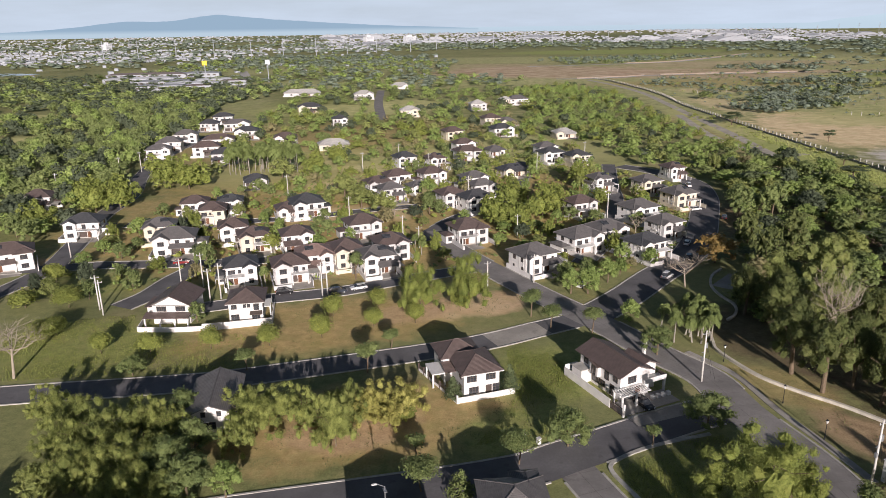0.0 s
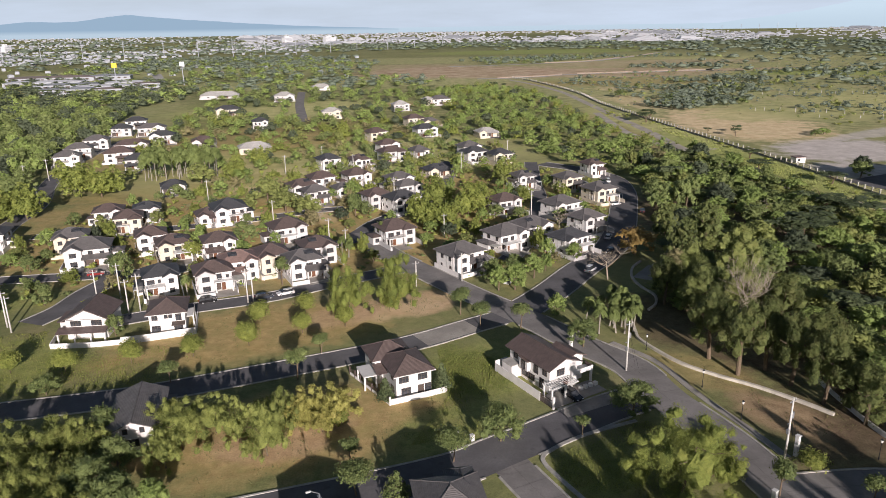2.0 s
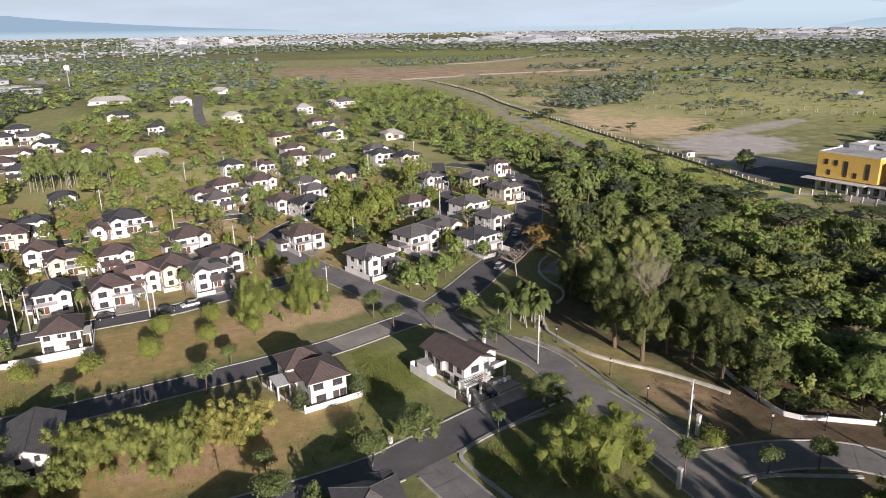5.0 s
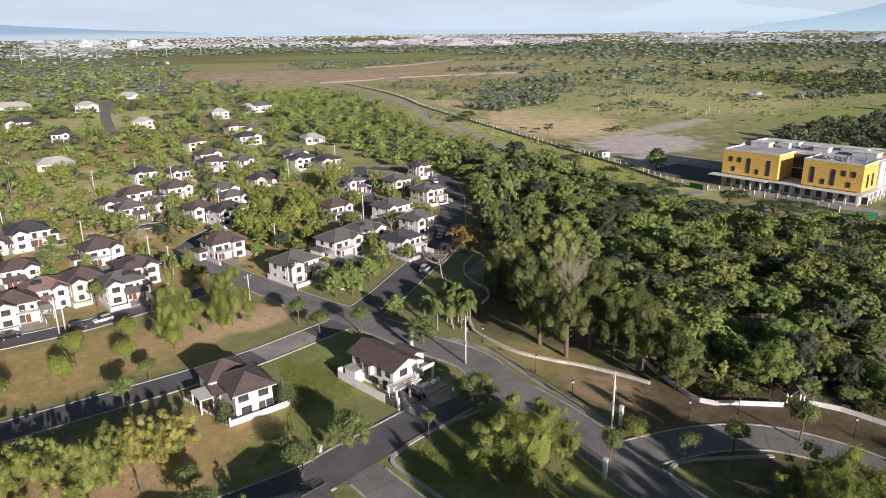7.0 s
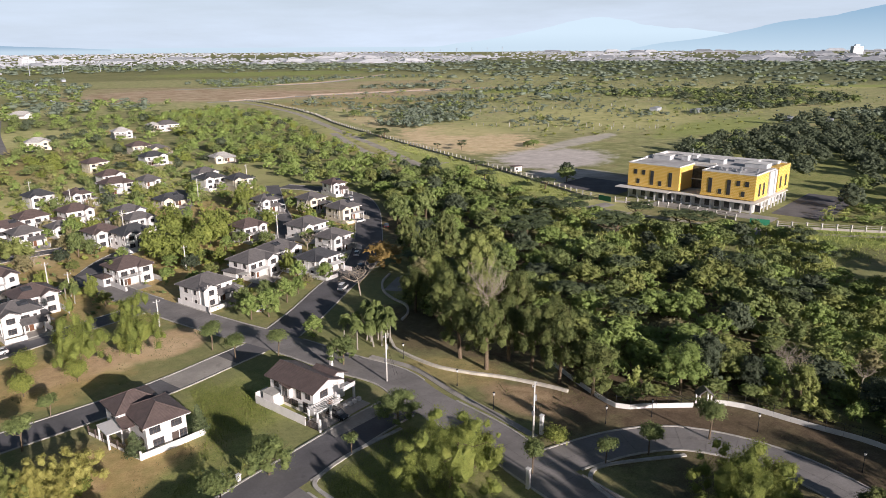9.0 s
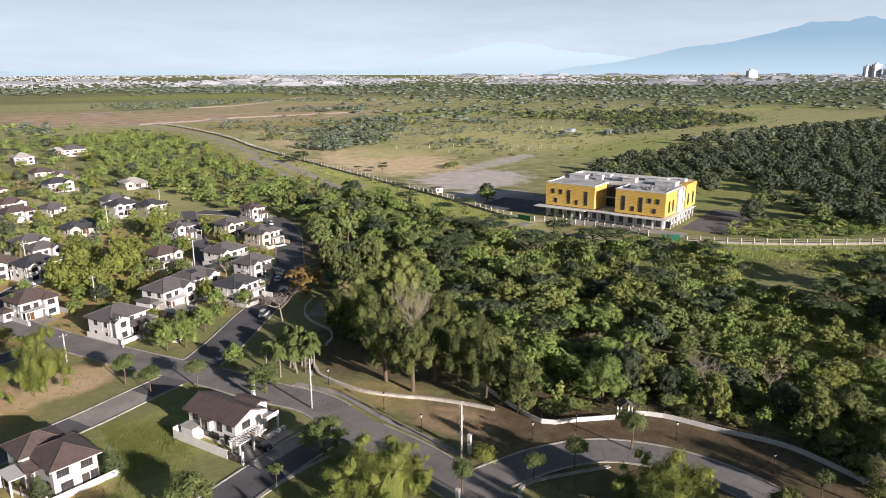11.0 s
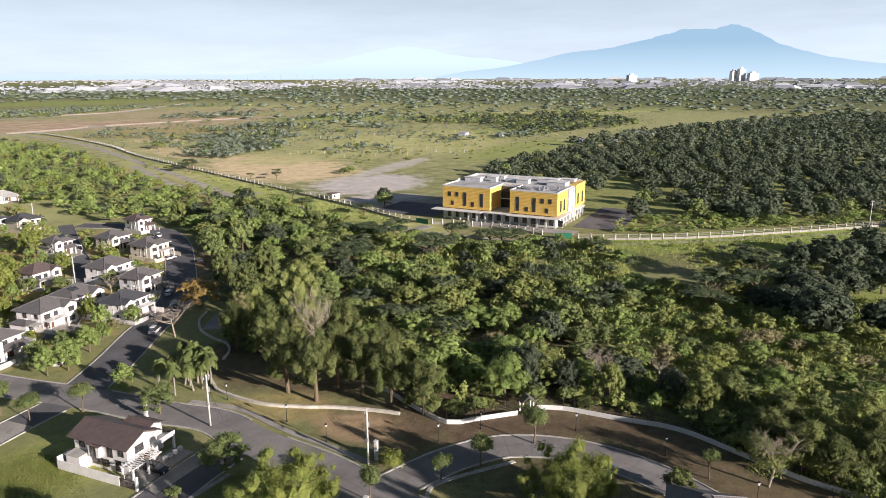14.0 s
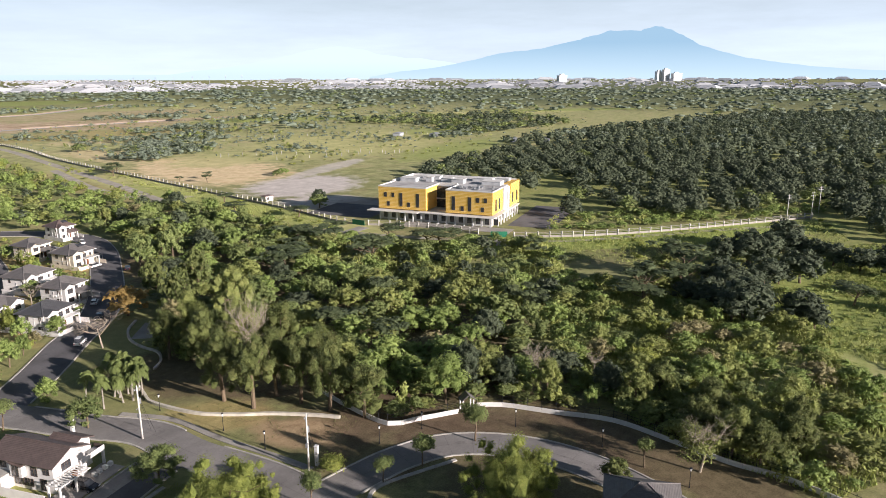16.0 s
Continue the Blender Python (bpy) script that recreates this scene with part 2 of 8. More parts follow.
def glide(points, step=2.0):
    """Even points along a smooth curve through the given ones."""
    pts = [Vector((*p, 0)) if len(p) == 2 else Vector(p) for p in points]
    pts = [2 * pts[0] - pts[1]] + pts + [2 * pts[-1] - pts[-2]]
    out = []
    for i in range(1, len(pts) - 2):
        p0, p1, p2, p3 = pts[i - 1:i + 3]
        n = max(1, round((p2 - p1).length / step))
        for k in range(n):
            u = k / n
            out.append(0.5 * (2 * p1 + (p2 - p0) * u + (2 * p0 - 5 * p1 + 4 * p2 - p3) * u * u + (3 * p1 - p0 - 3 * p2 + p3) * u ** 3))
    out.append(pts[-2])
    return out


def sideways(line):
    """The left-hand unit vector at each point of a line."""
    out = []
    for i in range(len(line)):
        d = (line[min(i + 1, len(line) - 1)] - line[max(i - 1, 0)]).normalized()
        out.append(Vector((-d.y, d.x, 0)))
    return out


def strip(line, inner, outer, z0, z1):
    """A raised band beside a line, from inner to outer metres to its left, with sides."""
    bm = bmesh.new()
    side = sideways(line)
    rings = [[bm.verts.new((*(p + s * o).xy, z)) for o, z in ((inner, z0), (inner, z1), (outer, z1), (outer, z0))] for p, s in zip(line, side)]
    for a, b in zip(rings, rings[1:]):
        for k in range(3):
            bm.faces.new((a[k], b[k], b[k + 1], a[k + 1]))
    for r in (rings[0], rings[-1]):
        bm.faces.new(r)
    bmesh.ops.recalc_face_normals(bm, faces=bm.faces)
    return bm

# ---- the ground: one sheet to the horizon ----


def ground_material():
    m = Nodes("ground", 0.95, 0.0, 0.15)
    fine = m.math("ADD", m.math("MULTIPLY", m.noise(0.5, 8, 0.7), 0.5), m.math("MULTIPLY", m.noise(3.2, 6, 0.75), 0.5))
    mid = m.noise(0.055, 6, 0.65)
    wide = m.noise(0.006, 6, 0.6)
    grass = m.mix(m.span(fine, 0.38, 0.62), (0.125, 0.142, 0.056), (0.31, 0.31, 0.13))
    straw = m.mix(m.span(fine, 0.38, 0.62), (0.24, 0.195, 0.10), (0.44, 0.37, 0.20))
    tone = m.mix(m.span(mid, 0.50, 0.66, 0.0, 0.75), grass, straw)
    tone = m.mix(m.span(wide, 0.42, 0.60, 0.0, 0.55), tone, (0.30, 0.305, 0.135))
    tone = m.mix(m.span(m.noise(0.016, 5, 0.6), 0.56, 0.70, 0.0, 0.6), tone, (0.10, 0.125, 0.05))
    soils = {
        "soil": m.mix(m.span(fine, 0.38, 0.62), (0.40, 0.26, 0.155), (0.70, 0.50, 0.31)),
        "dry": m.mix(m.span(m.noise(0.3, 5, 0.65), 0.42, 0.66, 0.0, 0.5), m.mix(m.span(fine, 0.38, 0.62), (0.35, 0.25, 0.11), (0.62, 0.45, 0.21)), (0.30, 0.28, 0.10)),
        "red": m.mix(m.span(m.noise(0.04, 7, 0.7), 0.36, 0.64), (0.37, 0.235, 0.155), (0.66, 0.52, 0.37)),
        "sand": m.mix(m.span(m.noise(0.07, 7, 0.7), 0.55, 0.68, 0.0, 0.6), m.mix(m.span(m.noise(0.15, 6, 0.7), 0.34, 0.66), (0.62, 0.46, 0.26), (0.86, 0.70, 0.44)), (0.46, 0.42, 0.20)),
        "gravel": m.mix(m.span(m.noise(0.12, 6, 0.7), 0.34, 0.66), (0.50, 0.45, 0.41), (0.72, 0.66, 0.61)),
        "floor": m.mix(m.span(mid, 0.3, 0.7), (0.10, 0.125, 0.06), (0.17, 0.195, 0.10)),
        "lawn": m.mix(m.span(m.noise(0.22, 5, 0.65), 0.45, 0.68, 0.0, 0.55), m.mix(m.span(fine, 0.38, 0.62), (0.15, 0.185, 0.052), (0.39, 0.41, 0.14)), (0.40, 0.35, 0.15)),
        "litter": m.mix(m.span(fine, 0.38, 0.62), (0.085, 0.060, 0.040), (0.185, 0.135, 0.09)),
        "fresh": m.mix(m.span(fine, 0.38, 0.62), (0.22, 0.285, 0.066), (0.39, 0.45, 0.13)),
        "field": m.mix(m.span(m.noise(0.028, 6, 0.7), 0.50, 0.62, 0.0, 0.5), m.mix(m.span(m.noise(0.11, 7, 0.72), 0.36, 0.66), (0.27, 0.30, 0.115), (0.60, 0.57, 0.28)), (0.56, 0.45, 0.27)),
        "straw": m.mix(m.span(m.noise(0.09, 7, 0.7), 0.34, 0.66), (0.36, 0.37, 0.14), (0.66, 0.61, 0.29)),
    }
    split = m.n.new("ShaderNodeSeparateXYZ")
    m.l.new(m.place, split.inputs["Vector"])
    ragged = m.math("ADD", m.math("MULTIPLY", m.math("SUBTRACT", m.noise(0.09, 6, 0.65), 0.5), 1.3), m.math("MULTIPLY", m.math("SUBTRACT", fine, 0.5), 0.35))
    # centre x, y, half length, half width, turn in degrees, soil, how strongly
    for x, y, a, b, turn, soil, amount in (
        (700, 900, 700, 800, 0, "field", 0.7), (2500, 1500, 1500, 1500, 0, "floor", 0.85), (850, 3150, 1300, 1000, 0, "floor", 0.75), (430, 210, 170, 120, 0, "lawn", 0.8), (800, 240, 420, 150, 5, "lawn", 0.8), (380, 40, 140, 60, 5, "lawn", 0.8), (340, 640, 150, 160, 0, "field", 0.7), (460, 540, 150, 95, 35, "straw", 0.85), (480, 420, 110, 30, 20, "fresh", 0.6), (620, 560, 60, 50, 0, "fresh", 0.5), (900, 800, 320, 60, -22, "straw", 0.9), (620, 900, 260, 50, -20, "fresh", 0.7), (470, 1900, 330, 170, 5, "fresh", 0.6), (800, 1350, 300, 60, -12, "straw", 0.5), (1150, 720, 200, 40, -30, "fresh", 0.7),
        (160, 1080, 190, 170, 0, "red", 0.8), (380, 1010, 170, 120, 0, "red", 0.7), (520, 1240, 230, 110, 8, "red", 0.5), (80, 1250, 130, 100, 0, "red", 0.5), (480, 1010, 260, 30, 4, "red", 0.6), (330, 830, 160, 60, 0, "dry", 0.5),
        (255, 455, 50, 90, -10, "sand", 0.95), (300, 500, 60, 40, 20, "straw", 0.7), (300, 740, 60, 30, 0, "sand", 0.5), (255, 345, 46, 34, 30, "gravel", 0.95), (228, 282, 26, 34, 10, "gravel", 0.9), (245, 600, 26, 70, 0, "sand", 0.6),
        (320, 400, 60, 10, 25, "gravel", 0.7), (160, 520, 14, 240, 2, "dry", 0.35),
        (188, 420, 16, 170, 2, "straw", 0.8), (190, 260, 22, 60, 0, "straw", 0.8), (215, 160, 60, 16, -35, "fresh", 0.8), (285, 112, 70, 18, -32, "fresh", 0.95), (188, 330, 14, 100, 2, "fresh", 0.6),
        (-14, 107, 30, 13, 14, "dry", 0.95), (-17, 104, 13, 7, 14, "soil", 0.8), (-40, 112, 9, 6, 0, "soil", 0.6),
        (-25, 150, 38, 15, 18, "dry", 0.9), (8, 160, 14, 8, 20, "soil", 0.95), (6, 158, 13, 7, 20, "sand", 0.4), (-8, 155, 12, 7, 30, "soil", 0.6),
        (22, 124, 16, 13, 20, "lawn", 0.95), (12, 104, 12, 7, 20, "lawn", 0.9), (34, 88, 10, 7, 20, "lawn", 0.9), (-80, 139, 20, 14, 10, "lawn", 0.85), (-95, 178, 16, 10, 0, "lawn", 0.9),
        (73, 98, 10, 16, 30, "litter", 0.6), (70, 100, 6, 11, 30, "soil", 0.55), (64, 117, 7, 11, 40, "dry", 0.5), (78, 84, 16, 10, 0, "litter", 0.6), (68, 140, 13, 24, 30, "litter", 0.75), (92, 66, 22, 22, 0, "litter", 0.7), (88, 95, 9, 22, 0, "litter", 0.7),
        (120, 130, 45, 70, -20, "litter", 0.8), (120, 230, 30, 50, -20, "litter", 0.8), (108, 45, 12, 26, 0, "litter", 0.8), (165, 62, 46, 46, 0, "field", 0.7), (230, 40, 60, 50, 0, "fresh", 0.7), (175, 70, 40, 30, -30, "fresh", 0.6),
        (-230, 700, 70, 300, 20, "field", 0.5), (-420, 820, 180, 160, 0, "field", 0.6), (-90, 620, 80, 120, 0, "lawn", 0.55),
        (-20, 260, 110, 90, 0, "dry", 0.75), (0, 380, 110, 80, 0, "straw", 0.7), (-90, 420, 80, 90, 0, "dry", 0.6), (-70, 600, 90, 50, 0, "straw", 0.85), (-20, 640, 70, 50, 0, "straw", 0.85), (50, 630, 40, 20, 0, "dry", 0.7), (-336, 568, 60, 26, 0, "straw", 0.9), (-262, 440, 34, 26, 0, "straw", 0.9), (-350, 765, 110, 18, 0, "straw", 0.9), (-60, 900, 260, 90, 0, "field", 0.85), (-250, 1250, 300, 160, 0, "field", 0.7), (120, 1500, 300, 160, 0, "field", 0.6), (-39, 336, 16, 12, 0, "sand", 0.7), (-45, 300, 14, 9, 0, "sand", 0.5), (-64, 352, 16, 8, 0, "sand", 0.5), (-60, 230, 60, 40, 15, "dry", 0.75), (20, 215, 50, 35, 30, "dry", 0.7), (-20, 290, 70, 45, 10, "dry", 0.8), (60, 270, 40, 60, 0, "dry", 0.6), (-60, 340, 60, 60, 0, "straw", 0.6), (20, 380, 60, 60, 0, "straw", 0.6), (-30, 250, 22, 12, 0, "sand", 0.6), (-8, 278, 14, 9, 30, "sand", 0.6), (236, 262, 30, 24, 20, "litter", 0.5), (-40, 300, 20, 10, 0, "sand", 0.5), (-118, 197, 9, 5, 0, "soil", 0.6), (-20, 470, 60, 60, 0, "dry", 0.35),
    ):
        c, s = math.cos(radians(turn)), math.sin(radians(turn))
        dx, dy = m.math("SUBTRACT", split.outputs["X"], float(x)), m.math("SUBTRACT", split.outputs["Y"], float(y))
        u = m.math("ADD", m.math("MULTIPLY", dx, c / a), m.math("MULTIPLY", dy, s / a))
        v = m.math("ADD", m.math("MULTIPLY", dx, -s / b), m.math("MULTIPLY", dy, c / b))
        far = m.math("SQRT", m.math("ADD", m.math("MULTIPLY", u, u), m.math("MULTIPLY", v, v)))
        tone = m.mix(m.span(m.math("ADD", far, ragged), 0.75, 1.1, amount, 0.0), tone, soils[soil])
    m.colour(tone)
    m.bump(m.noise(3.0, 6, 0.7), 0.5, 0.15)
    return m.mat


def rise(x, y):
    """The plain lifts gently towards its far rim."""
    return 36.0 * max(0.0, (math.hypot(x, y) - 2900.0) / 1950.0) ** 1.6


def plain_sheet(radii, sides=128):
    bm = bmesh.new()
    rings = []
    for r in radii:
        rings.append([bm.verts.new((r * math.cos(2 * math.pi * i / sides), r * math.sin(2 * math.pi * i / sides), rise(r, 0))) for i in range(sides)])
    bm.faces.new(rings[0])
    for low, high in zip(rings, rings[1:]):
        for i in range(sides):
            j = (i + 1) % sides
            bm.faces.new((low[i], high[i], high[j], low[j]))
    return bm


tagged(part("ground", plain_sheet((2900, 3200, 3500, 3800, 4100, 4400, 4650, 4850)), ground_material(), None), "grassy plain with dry and bare earth patches", "ground", kind="structure")

# ---- roads ----
ROADS = {
    "main": ([(68, 40), (62, 62), (58.5, 78), (56.5, 93), (52.5, 108), (50.5, 121), (44, 132), (35.5, 148), (25, 165), (14.5, 184), (4, 205), (-3, 226)], 8.4, ROAD_CONCRETE),
    "avenue": ([(34, 151), (46, 164), (58, 179), (71, 194), (83, 216), (93, 240), (104, 270), (108, 296), (100, 318), (86, 335)], 9.6, ASPHALT),
    "middle": ([(-140, 111), (-110, 113.5), (-84, 117.4), (-50, 121.4), (-38, 124), (-3, 134), (10, 138.8), (22, 145), (34, 151)], 7.2, ASPHALT),
    "lower": ([(-60, 76), (-34, 82), (7, 90.6), (20, 96), (42, 106.6), (55, 111)], 8.2, ASPHALT),
    "lane": ([(19, 95), (21.5, 88), (25, 78), (28, 66)], 6.2, ROAD_CONCRETE),
    "loop": ([(58.5, 80), (68, 80), (76, 79.3), (85, 76), (92, 68), (95.5, 58), (95.5, 46), (92, 32), (84, 18)], 7.4, ROAD_CONCRETE),
    "row": ([(-66, 158), (-57, 161), (-44, 165.5), (-27, 170), (-14, 176.5), (2, 184), (14, 189)], 6.4, ASPHALT),
    "court": ([(-80, 161), (-76, 170), (-74, 181), (-70, 193)], 7.0, ASPHALT),
    "cross": ([(-150, 187), (-112, 192), (-100, 194), (-64, 195), (-40, 201), (-10, 214), (-3, 226), (4, 240), (20, 262), (34, 300), (40, 350)], 6.4, ASPHALT),
    "diagonal": ([(-128, 148), (-118, 170), (-114, 192), (-118, 215), (-126, 250), (-130, 286), (-143, 330), (-152, 390), (-150, 460)], 7.0, ASPHALT),
    "rowtwo": ([(-112, 238), (-80, 240), (-50, 246), (-20, 258), (4, 262), (20, 262)], 6.0, ASPHALT),
    "inner": ([(40, 190), (52, 214), (60, 236), (68, 268), (72, 292), (82, 340)], 6.2, ASPHALT),
    "far_axis": ([(-44, 530), (-48, 560), (-58, 660), (-66, 790)], 8.0, ROAD_CONCRETE),
}
ROAD_LINES = {name: glide(points) for name, (points, width, mat) in ROADS.items()}


def near_road(x, y, margin=0.0, skip=""):
    for name, line in ROAD_LINES.items():
        if name == skip:
            continue
        reach = ROADS[name][1] / 2 + margin
        for p in line:
            if abs(p.x - x) < reach and abs(p.y - y) < reach and (p.x - x) ** 2 + (p.y - y) ** 2 < reach * reach:
                return True
    return False


for level, (name, (points, width, mat)) in enumerate(ROADS.items()):
    line, half = ROAD_LINES[name], width / 2
    bm = bmesh.new()
    rows = [[bm.verts.new((*(p + s * o).xy, 0.02 + 0.004 * (len(ROADS) - level))) for o in (half, -half)] for p, s in zip(line, sideways(line))]
    for a, b in zip(rows, rows[1:]):
        bm.faces.new((a[0], a[1], b[1], b[0]))
    road = tagged(part("road", bm, mat, None), "worn grey concrete street" if mat is ROAD_CONCRETE else "dark worn asphalt street", "road", kind="structure")
    # kerbs on both sides, broken where another street comes in
    for side in (1, -1):
        run = []
        offset = [p + s * side * (half + 0.1) for p, s in zip(line, sideways(line))]
        for i, q in enumerate(offset + [None]):
            if q is not None and not near_road(q.x, q.y, 0.4, name) and q.y < 420:
                run.append(i)
                continue
            if len(run) > 2:
                piece = [line[k] for k in run]
                a, b = (half - 0.05, half + 0.3) if side > 0 else (-half - 0.3, -half + 0.05)
                tagged(part("kerb", strip(piece, a, b, 0.0, 0.17), KERB, None), "pale concrete kerb along the street", "kerb", kind="structure")
            run = []

# rounded corner where the lane meets the lower street, and the pavement of the main road
for points, inner, outer, height, label in (
    ([(51.2, 132.5), (57.0, 122.5), (59.4, 109), (62.6, 96), (64.2, 88)], -1.5, -0.1, 0.12, "pale concrete pavement beside the street"),
    ([(44, 101.5), (34, 98.4), (27.5, 95), (25.2, 92.3), (26.5, 87.5), (29.5, 80)], -0.2, 0.5, 0.2, "rounded concrete kerb at a street corner"),
    ([(64, 66), (63.6, 71), (64.6, 74.3), (69, 75.2), (82, 71.4)], -0.2, 0.5, 0.2, "rounded concrete kerb at a street corner"),
):
    tagged(part("pavement", strip(glide(points, 1.0), inner, outer, 0.0, height), PAVING if height < 0.15 else KERB, None), label, "pavement", kind="structure")

# pale strip where the middle street is being relaid, driveways, court in the park
def slab(name, cx, cy, w, d, turn, z, mat, label, category):
    ob = part(name, boxes((-w / 2, -d / 2, 0, w / 2, d / 2, z)), mat, None)
    ob.matrix_basis = pose(cx, cy, 0, 0, 0, turn)
    return tagged(ob, label, category, kind="structure")


slab("road_patch", 16.2, 142.1, 14.0, 6.6, 27, 0.075, PAVING, "pale concrete stretch of the middle street", "road")
slab("driveway", 37.6, 107.6, 11.5, 3.4, 21, 0.09, PAVING, "pale concrete driveway apron before a house", "driveway")
slab("ball_court", 77.8, 172, 12, 10, 48, 0.06, PAVING, "grey concrete ball court in the park", "court")

# tracks beside the long boundary wall
for points, width in (
    ([(176, 243), (174, 257), (172, 304), (170, 343), (179, 423), (186, 505), (195, 610), (203, 717), (198, 819), (186, 905)], 6.4),
    ([(168, 330), (166, 396), (165, 430), (171, 476), (180, 535)], 6.0),
    ([(170, 343), (178, 356), (190, 362)], 6.0),
    ([(182, 240), (205, 185), (232, 150), (262, 129), (300, 106), (330, 84)], 3.0),
):
    line = glide(points, 6)
    bm = bmesh.new()
    rows = [[bm.verts.new((*(p + s * o).xy, 0.03)) for o in (width / 2, 0.45, -0.45, -width / 2)] for p, s in zip(line, sideways(line))]
    for a, b in zip(rows, rows[1:]):
        for k in (0, 2):
            bm.faces.new((a[k], a[k + 1], b[k + 1], b[k]))
        if width > 4.0:
            bm.faces.new((a[1], a[2], b[2], b[1]))
    tagged(part("dirt_track", bm, DIRT, None), "pale dirt track through grass", "track", kind="structure")
for points, width in (([(150, 930), (177, 928), (247, 952), (277, 974), (378, 991), (516, 1005)], 13.0), ([(-217, 770), (-245, 880), (-273, 1011), (-329, 1201)], 14.0), ([(150, 1240), (248, 1262), (419, 1327), (548, 1467), (721, 1695)], 15.0),):
    line = glide(points, 20)
    bm = bmesh.new()
    rows = [[bm.verts.new((*(p + s * o).xy, 0.05)) for o in (width / 2, -width / 2)] for p, s in zip(line, sideways(line))]
    for a, b in zip(rows, rows[1:]):
        bm.faces.new((a[0], a[1], b[1], b[0]))
    tagged(part("concrete_road", bm, CONCRETE, None), "pale new concrete road across bare land", "road", kind="structure")

# ---- the far distance ----


# self-glowing backdrop colour with distance haze painted in, graded by height
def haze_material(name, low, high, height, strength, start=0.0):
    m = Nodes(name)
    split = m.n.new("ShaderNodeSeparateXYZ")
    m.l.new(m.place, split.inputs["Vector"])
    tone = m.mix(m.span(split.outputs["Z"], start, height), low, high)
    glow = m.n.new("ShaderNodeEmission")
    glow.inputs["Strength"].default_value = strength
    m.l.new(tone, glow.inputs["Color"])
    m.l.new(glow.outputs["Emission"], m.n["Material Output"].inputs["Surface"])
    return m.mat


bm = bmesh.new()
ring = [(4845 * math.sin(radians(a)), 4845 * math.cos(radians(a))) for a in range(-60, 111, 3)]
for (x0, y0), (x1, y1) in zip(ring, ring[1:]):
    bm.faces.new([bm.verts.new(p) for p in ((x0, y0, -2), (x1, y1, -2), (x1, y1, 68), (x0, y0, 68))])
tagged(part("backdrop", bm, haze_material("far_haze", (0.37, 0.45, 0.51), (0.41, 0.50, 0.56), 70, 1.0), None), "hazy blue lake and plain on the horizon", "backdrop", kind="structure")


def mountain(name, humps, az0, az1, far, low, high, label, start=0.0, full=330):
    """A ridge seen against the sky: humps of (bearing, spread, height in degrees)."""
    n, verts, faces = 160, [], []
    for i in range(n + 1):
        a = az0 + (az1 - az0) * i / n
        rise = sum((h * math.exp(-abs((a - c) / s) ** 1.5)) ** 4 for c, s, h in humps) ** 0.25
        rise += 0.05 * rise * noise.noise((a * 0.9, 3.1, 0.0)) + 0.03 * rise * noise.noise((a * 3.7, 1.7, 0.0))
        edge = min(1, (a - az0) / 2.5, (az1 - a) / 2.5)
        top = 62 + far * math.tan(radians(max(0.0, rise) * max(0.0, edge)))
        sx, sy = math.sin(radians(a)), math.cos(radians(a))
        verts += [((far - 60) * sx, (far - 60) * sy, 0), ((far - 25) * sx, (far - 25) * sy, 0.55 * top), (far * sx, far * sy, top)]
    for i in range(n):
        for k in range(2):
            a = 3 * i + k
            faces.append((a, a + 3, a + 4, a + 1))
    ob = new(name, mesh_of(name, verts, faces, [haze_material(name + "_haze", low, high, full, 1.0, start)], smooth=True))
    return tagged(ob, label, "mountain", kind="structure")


mountain("backdrop_island", [(-16.9, 5.0, 1.15), (-22.7, 4.9, 0.77), (-13.9, 9.5, 0.83)], -40, 3, 4760, (0.38, 0.465, 0.525), (0.245, 0.335, 0.42), "low island mountain across a lake, painted in haze blue", 52.0, 76.0)
mountain("backdrop_volcano", [(64.5, 4.0, 3.12), (61.4, 9.2, 3.19), (53.1, 5.4, 1.56)], 42, 82, 4780, (0.37, 0.47, 0.54), (0.215, 0.325, 0.425), "broad volcano with haze painted into its blue", 30.0, 260.0)
mountain("backdrop_hills", [(39.5, 7, 2.2), (46, 6, 1.2)], 26, 56, 4815, (0.41, 0.50, 0.56), (0.455, 0.55, 0.61), "faint hills with pale haze painted in", 60.0, 150.0)

WATER = Nodes("water", 0.12, 0.0, 0.5).colour((0.20, 0.29, 0.38)).mat
for cx, cy, rx, ry in ((-760, 1190, 90, 42),):
    bm = bmesh.new()
    bm.faces.new([bm.verts.new((cx + rx * math.cos(a / 24 * math.pi) * (1 + 0.1 * math.sin(a * 1.7)), cy + ry * math.sin(a / 24 * math.pi), 0.1)) for a in range(48)])
    tagged(part("water", bm, WATER, None), "calm pale blue lake water", "water", kind="structure")

# joints between the slabs of the concrete streets
for name in ("main", "loop", "lane"):
    line, width = ROAD_LINES[name], ROADS[name][1]
    bm = bmesh.new()
    run = glide(ROADS[name][0], 0.5)
    side = sideways(run)
    lift = 0.02 + 0.004 * len(ROADS) + 0.006
    for i in range(9, len(run) - 9, 9):
        p, s, d = run[i], side[i], (run[i + 1] - run[i]).normalized() * 0.025
        bm.faces.new([bm.verts.new((*(p + s * o * width * 0.49 + d * k).xy, lift)) for o, k in ((-1, -1), (1, -1), (1, 1), (-1, 1))])
    for i in range(0, len(run) - 1):
        bm.faces.new([bm.verts.new((*(run[i + k] + side[i + k] * o).xy, lift + 0.004)) for k, o in ((0, 0.035), (1, 0.035), (1, -0.035), (0, -0.035))])
    tagged(part("road_joint", bm, ROAD_JOINT, None), "dark joints between concrete road slabs", "road", kind="structure")

